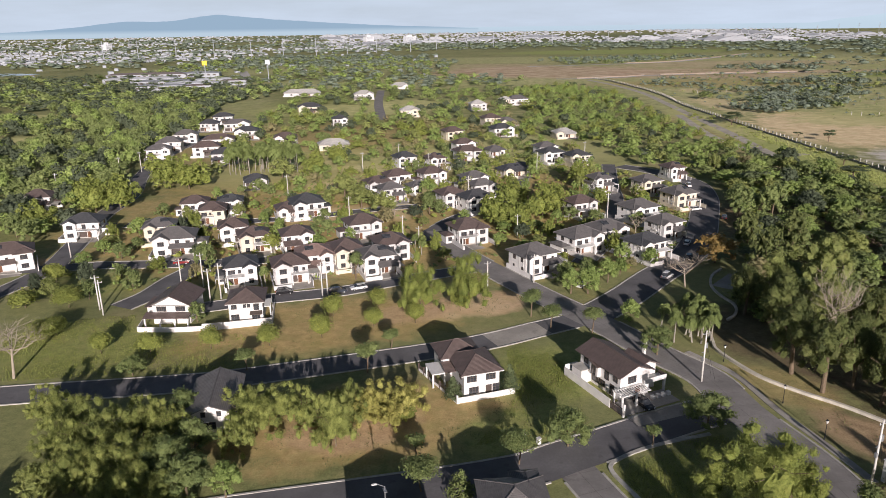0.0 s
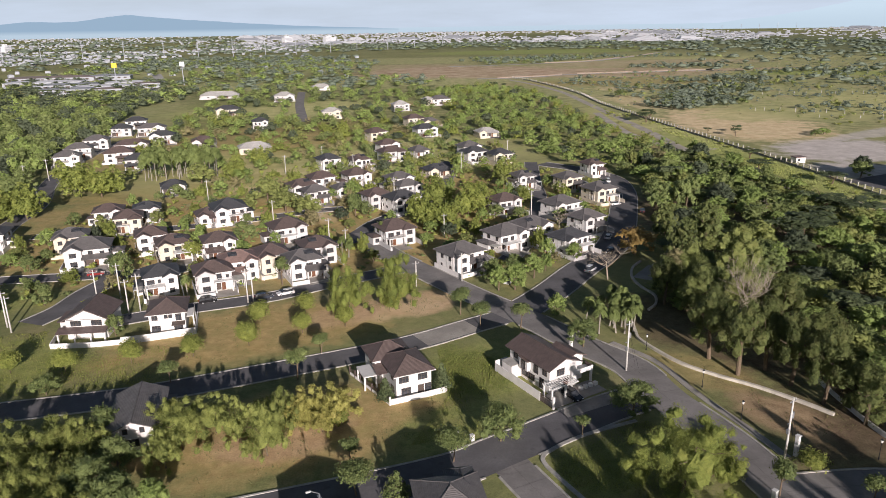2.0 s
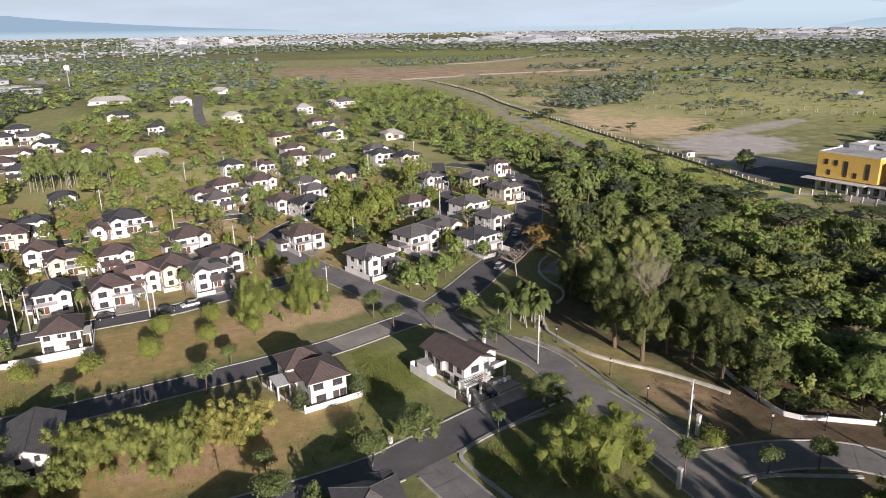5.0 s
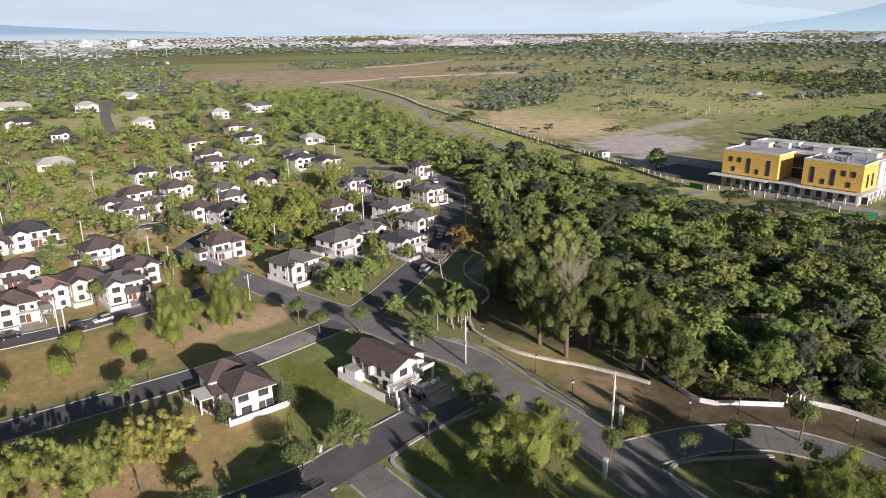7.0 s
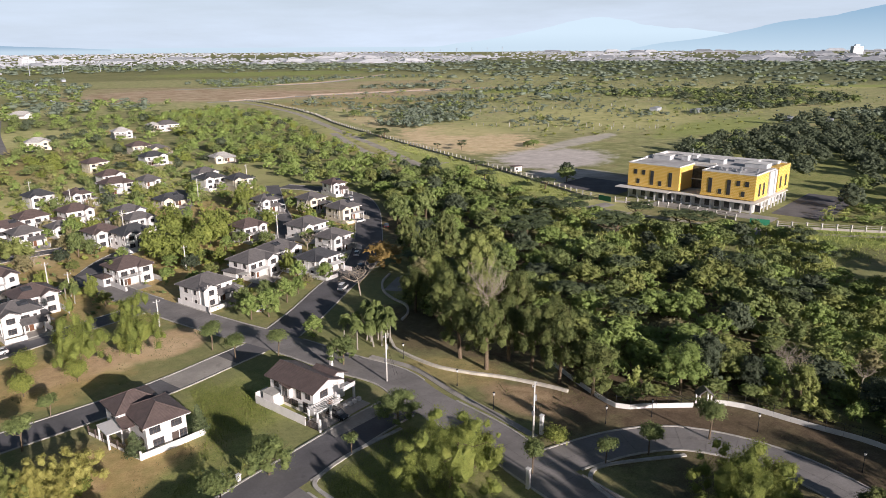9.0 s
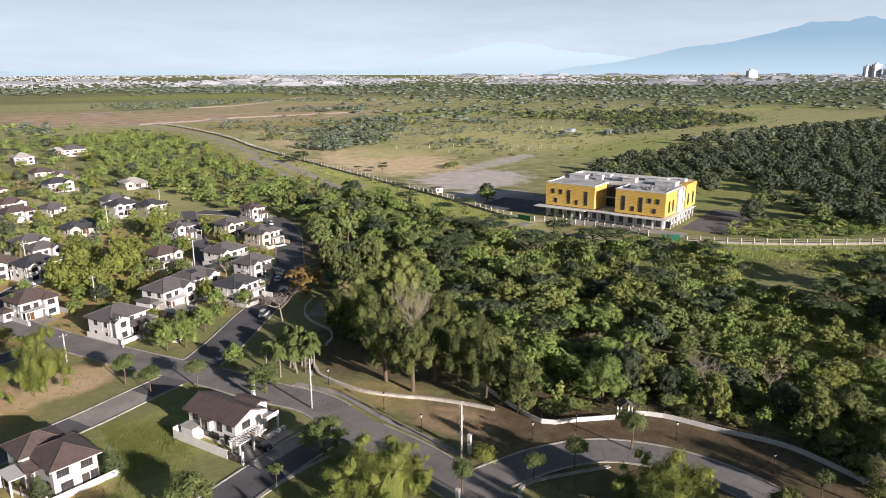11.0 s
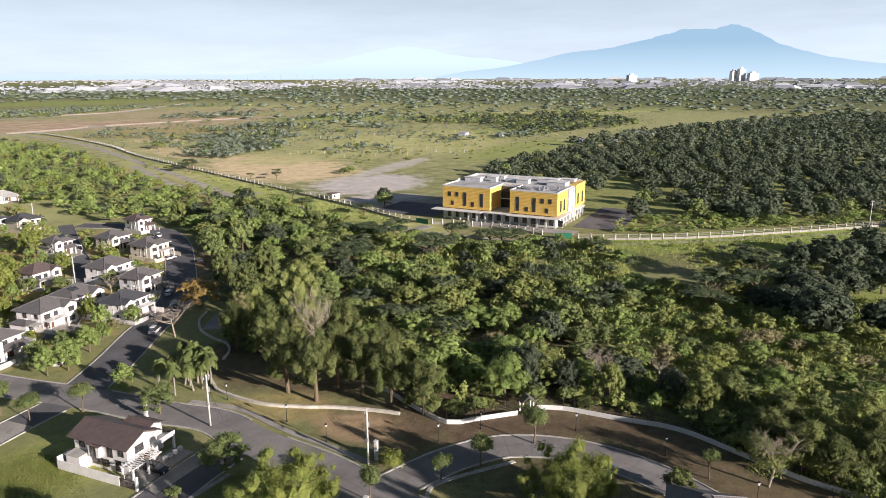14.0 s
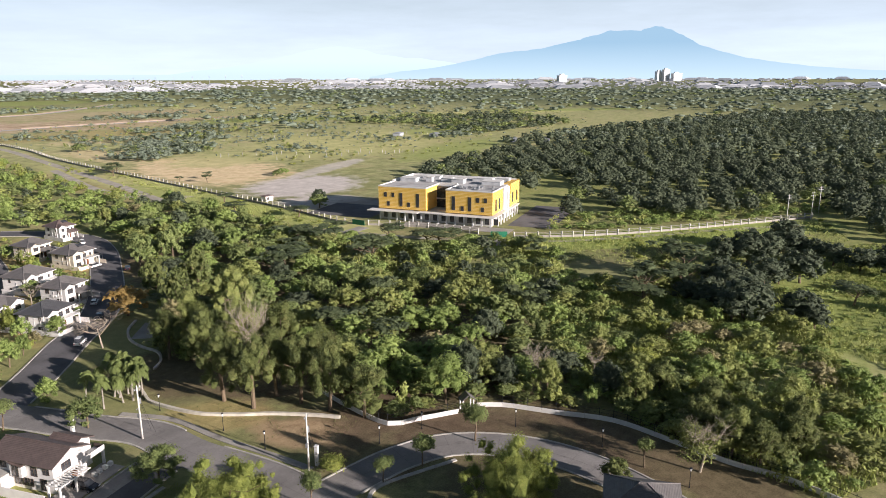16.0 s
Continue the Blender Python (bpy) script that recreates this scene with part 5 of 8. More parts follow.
def inside(x, y, ring):
    hit = False
    for (x0, y0), (x1, y1) in zip(ring, ring[1:] + ring[:1]):
        if (y0 > y) != (y1 > y) and x < (x1 - x0) * (y - y0) / (y1 - y0) + x0:
            hit = not hit
    return hit


def scatter(ring, gap, seed, keep=1.0, taken=None, clear=0.5, houses=True):
    """Spots inside a ring of corners, at least about gap apart, off streets and houses."""
    r = random.Random(seed)
    xs, ys = [p[0] for p in ring], [p[1] for p in ring]
    spots, cells = [], {}
    area = (max(xs) - min(xs)) * (max(ys) - min(ys))
    for _ in range(int(area / (gap * gap) * 3)):
        x, y = r.uniform(min(xs), max(xs)), r.uniform(min(ys), max(ys))
        if r.random() > keep or not inside(x, y, ring):
            continue
        c = (int(x // gap), int(y // gap))
        if any((x - a) ** 2 + (y - b) ** 2 < gap * gap for i in (-1, 0, 1) for j in (-1, 0, 1) for a, b in cells.get((c[0] + i, c[1] + j), ())):
            continue
        if near_road(x, y, clear):
            continue
        if houses and any((x - a) ** 2 + (y - b) ** 2 < (q + 1.0) ** 2 for a, b, q in HOUSE_SPOTS):
            continue
        if taken and any((x - a) ** 2 + (y - b) ** 2 < q * q for a, b, q in taken):
            continue
        cells.setdefault(c, []).append((x, y))
        spots.append((x, y))
    return spots


def choose(r, mix):
    n, total = r.random() * sum(w for _, w in mix), 0.0
    for name, w in mix:
        total += w
        if n < total:
            return name
    return mix[-1][0]



def stand(name, plants, label, category="woodland"):
    """Many plants that nobody could count, as one mesh: rows of (style, make, detail, x, y, height, width, turn)."""
    verts, faces, slots, mats, tones, base = [], [], [], [], [], 0
    shade = random.Random(len(plants))
    for style, number, detail, x, y, height, width, turn in plants:
        tree_meshes(style, number, detail)
        v, f = CROWN_ARRAYS[(style, number, detail)]
        c, s_ = math.cos(turn), math.sin(turn)
        w, h = width / 9.0, height / 10.0
        verts.append(np.stack([x + w * (c * v[:, 0] - s_ * v[:, 1]), y + w * (s_ * v[:, 0] + c * v[:, 1]), h * v[:, 2] + rise(x, y)], 1))
        faces.append(f + base)
        base += len(v)
        mat = LEAF[STYLES[style][0]]
        if mat not in mats:
            mats.append(mat)
        slots.append(np.full(len(f), mats.index(mat), np.int32))
        tones.append(np.full(len(f), shade.random(), np.float32))
    verts, faces, slots = np.concatenate(verts), np.concatenate(faces), np.concatenate(slots)
    me = bpy.data.meshes.new(name)
    me.vertices.add(len(verts))
    me.vertices.foreach_set("co", verts.astype(np.float32).ravel())
    me.loops.add(faces.size)
    me.loops.foreach_set("vertex_index", faces.astype(np.int32).ravel())
    me.polygons.add(len(faces))
    me.polygons.foreach_set("loop_start", np.arange(0, faces.size, 3, dtype=np.int32))
    for mat in mats:
        me.materials.append(mat)
    me.polygons.foreach_set("material_index", slots)
    me.attributes.new("plant_tone", "FLOAT", "FACE").data.foreach_set("value", np.concatenate(tones))
    me.update()
    me.validate()
    return tagged(new(name, me), label, category, kind="stuff")


def wood(ring, gap, seed, mix, heights, widths, detail, keep=1.0, label="", clear=2.0, single=False, houses=True, clump=0.0):
    """Fills a ring of corners with plants: single trees, or one stand."""
    r = random.Random(seed)
    rows = []
    for x, y in scatter(ring, gap, seed, keep, TREE_SPOTS, clear, houses):
        style = choose(r, mix)
        height, width = r.uniform(*heights), r.uniform(*widths)
        if clump:
            thick = noise.noise((x / clump, y / clump, seed * 0.37)) + 0.5 * noise.noise((x * 3.1 / clump, y * 3.1 / clump, seed * 0.73))
            if thick < r.uniform(0.0, 0.25):
                continue
            height, width = height * (0.7 + thick), width * (0.7 + thick)
        if single or style == "bare":
            plant(style, x, y, height, width, detail, r, "trees of the neighbourhood")
        else:
            rows.append((style, r.randrange(4), detail, x, y, height, width, r.uniform(0, 6.28)))
    if rows:
        stand("woodland" if heights[1] > 4.5 else "undergrowth", rows, label, "woodland" if heights[1] > 4.5 else "bushes")


# the wood between the park and the track
WOOD = [(70, 150), (84, 182), (100, 215), (112, 250), (120, 300), (128, 330), (168, 340), (168, 250), (160, 205), (150, 160), (160, 120), (150, 95), (122, 72), (112, 85), (101, 92), (90, 104), (88, 124)]
wood(WOOD, 6.2, 21, [("broad", 5), ("bright", 4), ("olive", 2.5), ("dry", 0.5), ("mango", 0.8), ("acacia", 0.6)], (5, 10.5), (7.5, 13), "mid", 0.85, "dense mixed green wood with some olive crowns", 3.0)
wood(WOOD, 4.0, 31, [("shrub", 2), ("grassy", 2), ("broad", 2)], (1.5, 4), (3, 6), "dot", 0.6, "low green undergrowth below the wood", 2.0)
wood([(160, 205), (168, 250), (172, 236), (190, 190), (225, 150), (205, 130), (185, 110), (150, 95), (160, 120), (150, 160)], 6.2, 22, [("broad", 4), ("bright", 3), ("mango", 1), ("acacia", 1), ("olive", 3)], (4, 7.5), (6, 11), "mid", 0.8, "dark green low wood beside grass")
SCRUB = [(122, 72), (150, 95), (185, 110), (212, 92), (200, 60), (184, 40), (160, 22), (130, 12), (112, 20), (113, 50)]
wood(SCRUB, 5.2, 23, [("olive", 4), ("broad", 1.5), ("bright", 4), ("feather", 1), ("dry", 0.7), ("bare", 0.2)], (2.8, 6.5), (5, 9.5), "mid", 0.68, "scrubby olive-green trees")
wood(SCRUB, 2.9, 33, [("grassy", 5), ("olive", 2), ("bright", 2)], (1.2, 2.8), (3, 5.5), "dot", 1.0, "tall yellow-green grass and bushes")
wood([(184, 40), (200, 60), (225, 95), (262, 78), (300, 60), (330, 40), (300, 0), (220, 0), (170, 10)], 2.6, 34, [("grassy", 6), ("bright", 2)], (0.8, 2.0), (3, 5), "dot", 0.9, "tall green grass beyond the scrub")
wood([(100, 90), (112, 74), (118, 58), (116, 40), (116, 28), (126, 24), (128, 60), (116, 84), (104, 100)], 6.4, 24, [("dusky", 4), ("olive", 2), ("mango", 2)], (8, 12), (6.5, 9.5), "near", 0.9, single=True)
# bushes crowding the wall at the wood's edge
wood([(84, 114), (84, 91), (97, 85), (105, 80), (110, 68), (115, 56), (115, 28), (124, 24), (128, 50), (124, 76), (112, 96), (98, 116)], 3.0, 82, [("broad", 3), ("olive", 2), ("bright", 2), ("dusky", 3), ("grassy", 2)], (2.0, 5.0), (3.5, 6.5), "mid", 0.9, "tangled bushes and young trees behind the wall", 1.5)
# the wood north of the estate
wood([(112, 300), (92, 345), (80, 420), (74, 496), (64, 640), (60, 763), (150, 800), (172, 700), (165, 560), (158, 440), (160, 330), (130, 318)], 8.0, 25, [("broad", 3), ("bright", 6), ("feather", 2), ("olive", 1), ("mango", 0.7), ("acacia", 0.7)], (4.5, 9), (7, 11.5), "far", 0.85, "rolling green wood north of the estate")
# trees between the houses
wood([(-115, 150), (-110, 240), (-96, 262), (-20, 264), (30, 262), (84, 250), (84, 226), (60, 190), (36, 160), (10, 190), (-20, 200), (-60, 186)], 7.4, 26, [("broad", 3), ("bright", 4), ("feather", 3), ("olive", 2), ("dry", 1.2), ("mango", 0.7), ("bare", 0.3)], (3.5, 7.5), (4, 7.5), "mid", 0.7, clear=1.2, single=True)
wood([(-96, 262), (-60, 330), (-20, 400), (30, 430), (70, 400), (82, 300), (96, 268), (84, 250), (30, 262), (-20, 264)], 7.4, 36, [("broad", 2), ("bright", 4), ("feather", 3), ("olive", 3), ("dry", 2), ("mango", 0.5)], (3.5, 7.5), (4.5, 8.5), "far", 0.72, "leafy garden trees between the houses", 1.2)
wood([(-60, 330), (-115, 330), (-130, 420), (-140, 560), (-60, 540), (0, 540), (70, 520), (76, 430), (30, 430), (-20, 400)], 9.0, 27, [("broad", 4), ("bright", 4), ("feather", 3), ("olive", 2), ("dry", 1), ("mango", 1)], (4, 8.5), (7, 11), "far", 0.62, "leafy trees between far houses", 1.2)
wood([(-140, 560), (-60, 560), (0, 550), (60, 560), (60, 760), (-40, 800), (-140, 800)], 11, 28, [("broad", 5), ("mango", 2), ("bright", 3)], (5, 9), (8, 13), "far", 0.4, "groups of trees on open lots", 5)
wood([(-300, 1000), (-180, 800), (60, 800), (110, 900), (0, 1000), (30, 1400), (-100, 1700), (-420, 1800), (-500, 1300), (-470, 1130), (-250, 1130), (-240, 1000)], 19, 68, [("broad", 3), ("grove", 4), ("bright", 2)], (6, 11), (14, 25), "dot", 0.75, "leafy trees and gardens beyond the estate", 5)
wood([(-330, 640), (-200, 640), (-150, 800), (-235, 795), (-350, 770), (-420, 880), (-560, 900), (-520, 700)], 12, 69, [("broad", 4), ("mango", 2), ("bright", 2)], (6, 11), (10, 17), "dot", 0.8, "leafy trees before the warehouses", 5)
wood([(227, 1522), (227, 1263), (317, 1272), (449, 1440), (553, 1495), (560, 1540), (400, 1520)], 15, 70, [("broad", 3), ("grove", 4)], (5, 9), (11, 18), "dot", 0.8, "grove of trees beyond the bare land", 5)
# the wood west of the estate
wood([(-128, 215), (-134, 290), (-150, 330), (-160, 400), (-165, 480), (-200, 640), (-330, 640), (-330, 480), (-230, 330), (-190, 270), (-160, 215)], 8.6, 29, [("broad", 5), ("mango", 2), ("bright", 3)], (7, 12), (10, 14), "far", 0.9, "dark green wood west of the estate", 3)
wood([(-330, 480), (-330, 640), (-200, 640), (-180, 800), (-300, 1000), (-760, 1080), (-620, 760)], 15, 39, [("broad", 4), ("mango", 3), ("acacia", 3)], (6, 11), (14, 24), "dot", 0.5, "scattered trees on the western plain", 3)
# mango orchard behind the yellow building
wood([(268, 175), (330, 118), (400, 80), (480, 75), (560, 230), (520, 370), (400, 350), (300, 300), (330, 235)], 10.4, 40, [("mango", 6), ("broad", 0.3)], (8, 11), (12.5, 15), "far", 0.95, "rows of dense dark mango trees", 3)
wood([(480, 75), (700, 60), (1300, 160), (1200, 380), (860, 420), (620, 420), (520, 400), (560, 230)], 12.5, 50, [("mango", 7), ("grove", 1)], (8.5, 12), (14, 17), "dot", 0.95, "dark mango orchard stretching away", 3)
wood([(244, 160), (262, 174), (300, 167), (340, 120), (420, 74), (520, 62), (364, 88), (334, 105), (298, 126), (262, 147)], 4.2, 41, [("grassy", 2), ("bright", 4)], (1.8, 4.4), (5, 9), "far", 0.9, "tall fresh grass along the boundary wall", 1)
wood([(356, 82), (318, 50), (296, 20), (290, -20), (480, -20), (700, 40), (700, 60), (480, 74), (400, 78)], 10.4, 57, [("mango", 6), ("acacia", 0.2)], (8, 11), (12.5, 15), "far", 0.95, "dark mango orchard beyond the grass", 1)
wood([(228, 158), (262, 132), (300, 106), (345, 82), (310, 62), (262, 80), (225, 97), (205, 130), (212, 150)], 2.8, 58, [("grassy", 5), ("shrub", 1)], (0.5, 1.5), (2, 4), "dot", 0.8, "tufts of fresh grass along the fence", 0.5, clump=14.0)
wood([(172, 240), (198, 250), (200, 400), (201, 560), (186, 580), (170, 400)], 3.4, 65, [("grassy", 4), ("shrub", 2), ("olive", 1)], (0.5, 2.0), (2, 5), "dot", 0.8, "tufts and bushes beside the dirt track", 0.5, clump=18.0)
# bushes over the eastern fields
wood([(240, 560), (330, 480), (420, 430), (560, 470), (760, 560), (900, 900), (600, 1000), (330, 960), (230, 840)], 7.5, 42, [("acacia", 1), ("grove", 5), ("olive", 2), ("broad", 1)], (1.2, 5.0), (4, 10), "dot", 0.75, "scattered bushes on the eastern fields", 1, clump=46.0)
wood([(330, 480), (300, 420), (420, 380), (540, 400), (600, 470), (560, 520), (430, 480)], 7, 59, [("olive", 2), ("shrub", 3), ("grassy", 3)], (0.8, 2.4), (3, 6), "dot", 0.5, "low bushes and reeds on the field", 1, clump=20.0)
for cx, cy, rx, ry, gap, seed in ((300, 600, 40, 48, 7, 43), (350, 690, 55, 50, 9, 44), (500, 1100, 90, 45, 11, 45), (640, 1480, 130, 50, 15, 46), (330, 1400, 150, 26, 12, 47), (255, 560, 22, 30, 7, 49), (420, 800, 70, 30, 10, 51), (560, 500, 30, 20, 8, 52)):
    wood([(cx + rx * math.cos(a * 0.524), cy + ry * math.sin(a * 0.524)) for a in range(12)], gap, seed, [("grove", 5), ("broad", 1), ("acacia", 1), ("mango", 1)], (4, 8), (7, 14), "dot", 0.85, "group of leafy trees on the fields", 1)
wood([(640, 779), (655, 700), (655, 617), (597, 516), (694, 498), (826, 510), (955, 690), (850, 759), (736, 793)], 13, 48, [("broad", 4), ("mango", 4), ("acacia", 1)], (5, 10), (14, 22), "dot", 0.8, "dark belt of trees across the fields", 1)

wood([(215, 560), (330, 440), (420, 400), (600, 430), (900, 520), (1150, 760), (900, 1300), (560, 1300), (300, 980), (225, 850)], 15, 81, [("grove", 4), ("broad", 2), ("olive", 2), ("dry", 2)], (1.0, 3.2), (2.5, 6), "speck", 0.75, "small bushes dotted over the fields", 1)

# low hedges and flower beds round the houses
wood([(-110, 165), (-110, 250), (-60, 330), (40, 400), (84, 320), (104, 270), (84, 214), (52, 180), (34, 166), (14, 192), (-60, 172)], 3.4, 63, [("shrub", 3), ("bright", 2), ("broad", 2)], (0.9, 2.6), (1.8, 3.8), "speck", 0.55, "garden hedges and shrubs round the houses", 0.6)



def tall_grass(ring, count, seed, low, high, label, clump=9.0, leaves="grass"):
    """A stand of long blades, thick in some places and thin in others."""
    r = np.random.default_rng(seed)
    xs, ys = np.array([p[0] for p in ring], float), np.array([p[1] for p in ring], float)
    p = r.uniform((xs.min(), ys.min()), (xs.max(), ys.max()), (count * 3, 2))
    hit = np.zeros(len(p), bool)
    for x0, y0, x1, y1 in zip(xs, ys, np.roll(xs, -1), np.roll(ys, -1)):
        cross = (y0 > p[:, 1]) != (y1 > p[:, 1])
        hit ^= cross & (p[:, 0] < (x1 - x0) * (p[:, 1] - y0) / (y1 - y0 if y1 != y0 else 1e-9) + x0)
    p = p[hit]
    thick = np.sin(p[:, 0] / clump + 2 * np.sin(p[:, 1] / clump * 0.7)) + np.sin(p[:, 1] / clump * 1.3 + 1.7 * np.sin(p[:, 0] / clump * 0.6))
    p = p[thick > r.uniform(-1.9, 1.2, len(p))][:count]
    n = len(p)
    a, lean, h = r.uniform(0, 6.28, n), r.uniform(0.1, 0.7, n), r.uniform(low, high, n)
    w = h * r.uniform(0.10, 0.22, n)
    c, s_ = np.cos(a), np.sin(a)
    root = np.stack([p[:, 0], p[:, 1], np.zeros(n)], 1)
    side = np.stack([-s_ * w, c * w, np.zeros(n)], 1)
    tip = root + np.stack([c * lean * h, s_ * lean * h, h], 1)
    verts = np.stack([root - side, root + side, tip], 1).reshape(-1, 3)
    return tagged(new("tall_grass", mesh_of("tall_grass", verts.tolist(), np.arange(3 * n).reshape(-1, 3).tolist(), [LEAF[leaves]])), label, "grass", kind="stuff")


tall_grass(SCRUB, 34000, 91, 0.6, 1.4, "tall yellow-green grass between scrub trees")
tall_grass([(184, 40), (200, 60), (225, 95), (262, 78), (300, 60), (330, 40), (300, 0), (220, 0), (170, 10)], 26000, 92, 0.45, 1.1, "tall fresh grass beyond the scrub", 14.0)
tall_grass([(150, 95), (185, 110), (205, 130), (225, 150), (190, 190), (172, 236), (160, 205), (150, 160)], 10000, 93, 0.8, 1.8, "tall grass in the low wood", 12.0)
tall_grass([(186, 240), (198, 250), (200, 400), (201, 470), (192, 470), (186, 380), (180, 300)], 5000, 94, 0.3, 0.9, "rough grass along the long fence", 12.0)
tall_grass([(228, 158), (262, 132), (300, 106), (345, 82), (310, 62), (262, 80), (225, 97), (205, 130), (212, 150)], 9000, 95, 0.4, 1.1, "green grass along the pale fence", 16.0)

tall_grass([(5, 99), (16, 101), (24, 108), (28, 122), (18, 138), (13, 134), (13, 114)], 10000, 96, 0.12, 0.45, "mown and rough lawn grass on the lots", 5.0, "hedge")
tall_grass([(26, 92), (30, 80), (44, 80), (52, 92), (46, 101), (36, 98)], 8000, 97, 0.12, 0.4, "lawn grass at the street corner", 4.0, "hedge")
tall_grass([(-88, 123), (-42, 127), (-44, 144), (-70, 144), (-74, 156), (-86, 154), (-104, 140)], 12000, 99, 0.12, 0.45, "rough lawn grass beside the garden wall", 5.0, "hedge")

# rough grass on the lots and verges


def tufts(rings, gap, seed, label, keep=1.0):
    r = np.random.default_rng(seed)
    verts = []
    for ring in rings:
        for x, y in scatter(ring, gap, seed, keep, None, -0.4):
            if noise.noise((x * 0.12, y * 0.12, 4.0)) < r.uniform(-0.25, 0.35):
                continue
            size = r.uniform(0.10, 0.30)
            for k in range(6):
                a, lean = r.uniform(0, 6.28), r.uniform(0.1, 0.9)
                c, s_ = math.cos(a), math.sin(a)
                px, py = x + r.normal() * 0.45, y + r.normal() * 0.45
                verts += [(px - s_ * size * 0.4, py + c * size * 0.4, 0), (px + s_ * size * 0.4, py - c * size * 0.4, 0), (px + c * lean * size, py + s_ * lean * size, size * r.uniform(0.5, 1.0))]
    faces = [(i, i + 1, i + 2) for i in range(0, len(verts), 3)]
    return tagged(new("rough_grass", mesh_of("rough_grass", verts, faces, [LEAF["turf"]])), label, "grass", kind="stuff")


tufts([[(-30, 88), (5, 97), (16, 101), (24, 108), (26, 122), (18, 138), (8, 134), (2, 112), (-8, 128), (-36, 121), (-36, 96)], [(26, 92), (30, 80), (44, 80), (52, 92), (46, 101), (36, 98)]], 0.85, 71, "rough green and straw grass on the lots", 0.8)
tufts([[(-40, 129), (-3, 139), (12, 146), (20, 150), (8, 176), (-10, 172), (-38, 163), (-40, 150)], [(-88, 123), (-42, 127), (-44, 144), (-70, 144), (-74, 156), (-86, 154), (-100, 140)]], 1.0, 72, "rough straw-coloured grass on open lots", 0.7)
tufts([[(60, 110), (66, 100), (74, 90), (80, 92), (80, 104), (68, 116), (62, 136), (66, 146), (60, 160), (52, 150), (58, 128)], [(66, 72), (72, 60), (88, 52), (90, 64), (82, 70)], [(98, 76), (104, 68), (106, 40), (100, 40), (100, 60)]], 1.0, 73, "rough grass and litter in the park", 0.6)

# tall trees out of view to the south, added to throw shade over the streets
wood([(26, 54), (34, 55), (42, 47), (50, 43), (60, 28), (64, 12), (56, 6), (48, 26), (34, 44)], 5, 61, [("mango", 1)], (14, 16), (7, 9), "mid", 1.0, "unseen tall trees placed to shade the streets", -9, houses=False)
wood([(62, 6), (80, 6), (91, 4), (91, -10), (62, -6)], 6.0, 64, [("mango", 1)], (23, 27), (9, 12), "mid", 0.75, "unseen tall trees placed to shade the loop road", -9, houses=False)
wood([(-64, 36), (-62, 52), (-44, 68), (-34, 62), (-22, 54), (-30, 40)], 6, 62, [("mango", 1)], (12, 14), (8, 10), "mid", 0.9, "unseen tall trees placed to shade the streets", -9, houses=False)

# ---- the houses nearest the camera, each with its own plan ----


def at_corner(x, y, turn):
    return pose(x, y, 0, 0, 0, turn)


def wall_run(made, name, points, height, thick, mat, label=""):
    """Straight wall pieces from point to point, each a part."""
    for (x0, y0), (x1, y1) in zip(points, points[1:]):
        length, turn = math.hypot(x1 - x0, y1 - y0), math.degrees(math.atan2(y1 - y0, x1 - x0))
        ob = part(name, boxes((0, -thick / 2, 0, length, thick / 2, height), bevel=0.02), mat, made, label)
        ob.matrix_basis = pose(x0, y0, 0, 0, 0, turn)


def gable_wall(x0, x1, y0, y1, z, slope, along="y"):
    """The triangle of wall under a gable, as a thick prism."""
    bm = bmesh.new()
    rise = (x1 - x0) / 2 * slope
    tri = [(x0, z), (x1, z), ((x0 + x1) / 2, z + rise)]
    lo, hi = [bm.verts.new((px, y0, pz)) for px, pz in tri], [bm.verts.new((px, y1, pz)) for px, pz in tri]
    bm.faces.new(lo), bm.faces.new(hi[::-1])
    for i in range(3):
        bm.faces.new((lo[i], lo[(i + 1) % 3], hi[(i + 1) % 3], hi[i]))
    bmesh.ops.recalc_face_normals(bm, faces=bm.faces)
    return bm


def block(made, x0, y0, x1, y1, tall, wall, roof, kind="hip", over=0.65, slope=0.5):
    """One wing of a house: walls, plinth and roof."""
    part("wall", boxes((x0, y0, 0, x1, y1, tall)), wall, made)
    bm = bmesh.new()
    if kind == "hip":
        ends, eaves = hip_roof(bm, x0, y0, x1, y1, tall, over, slope)
        ob = part("roof", bm, roof, made)
        cap = bmesh.new()
        tube(cap, ends[0], ends[1] + Vector((0, 0, 0.001)), 0.12, 0.12, 6)
        for corner in eaves:
            tube(cap, corner, min(ends, key=lambda e: (e - corner).length), 0.1, 0.1, 6)
        part("ridge_cap", cap, roof, ob)
    elif kind == "gable":
        gable_roof(bm, x0, x1, y0, y1 + over, tall - 0.1, over, slope)
        ob = part("roof", bm, roof, made)
        part("gable", gable_wall(x0, x1, y0, y1, tall - 0.12, slope), wall, made)
        cap = bmesh.new()
        top = tall - 0.1 + ((x1 - x0) / 2 + over) * slope + 0.17
        tube(cap, ((x0 + x1) / 2, y0 - over, top), ((x0 + x1) / 2, y1 + over, top), 0.12, 0.12, 6)
        part("ridge_cap", cap, roof, ob)
    part("gutter", boxes((x0 - over, y0 - over - 0.08, tall - 0.14, x1 + over, y0 - over - 0.02, tall)), TRIM, made) if kind == "hip" else None


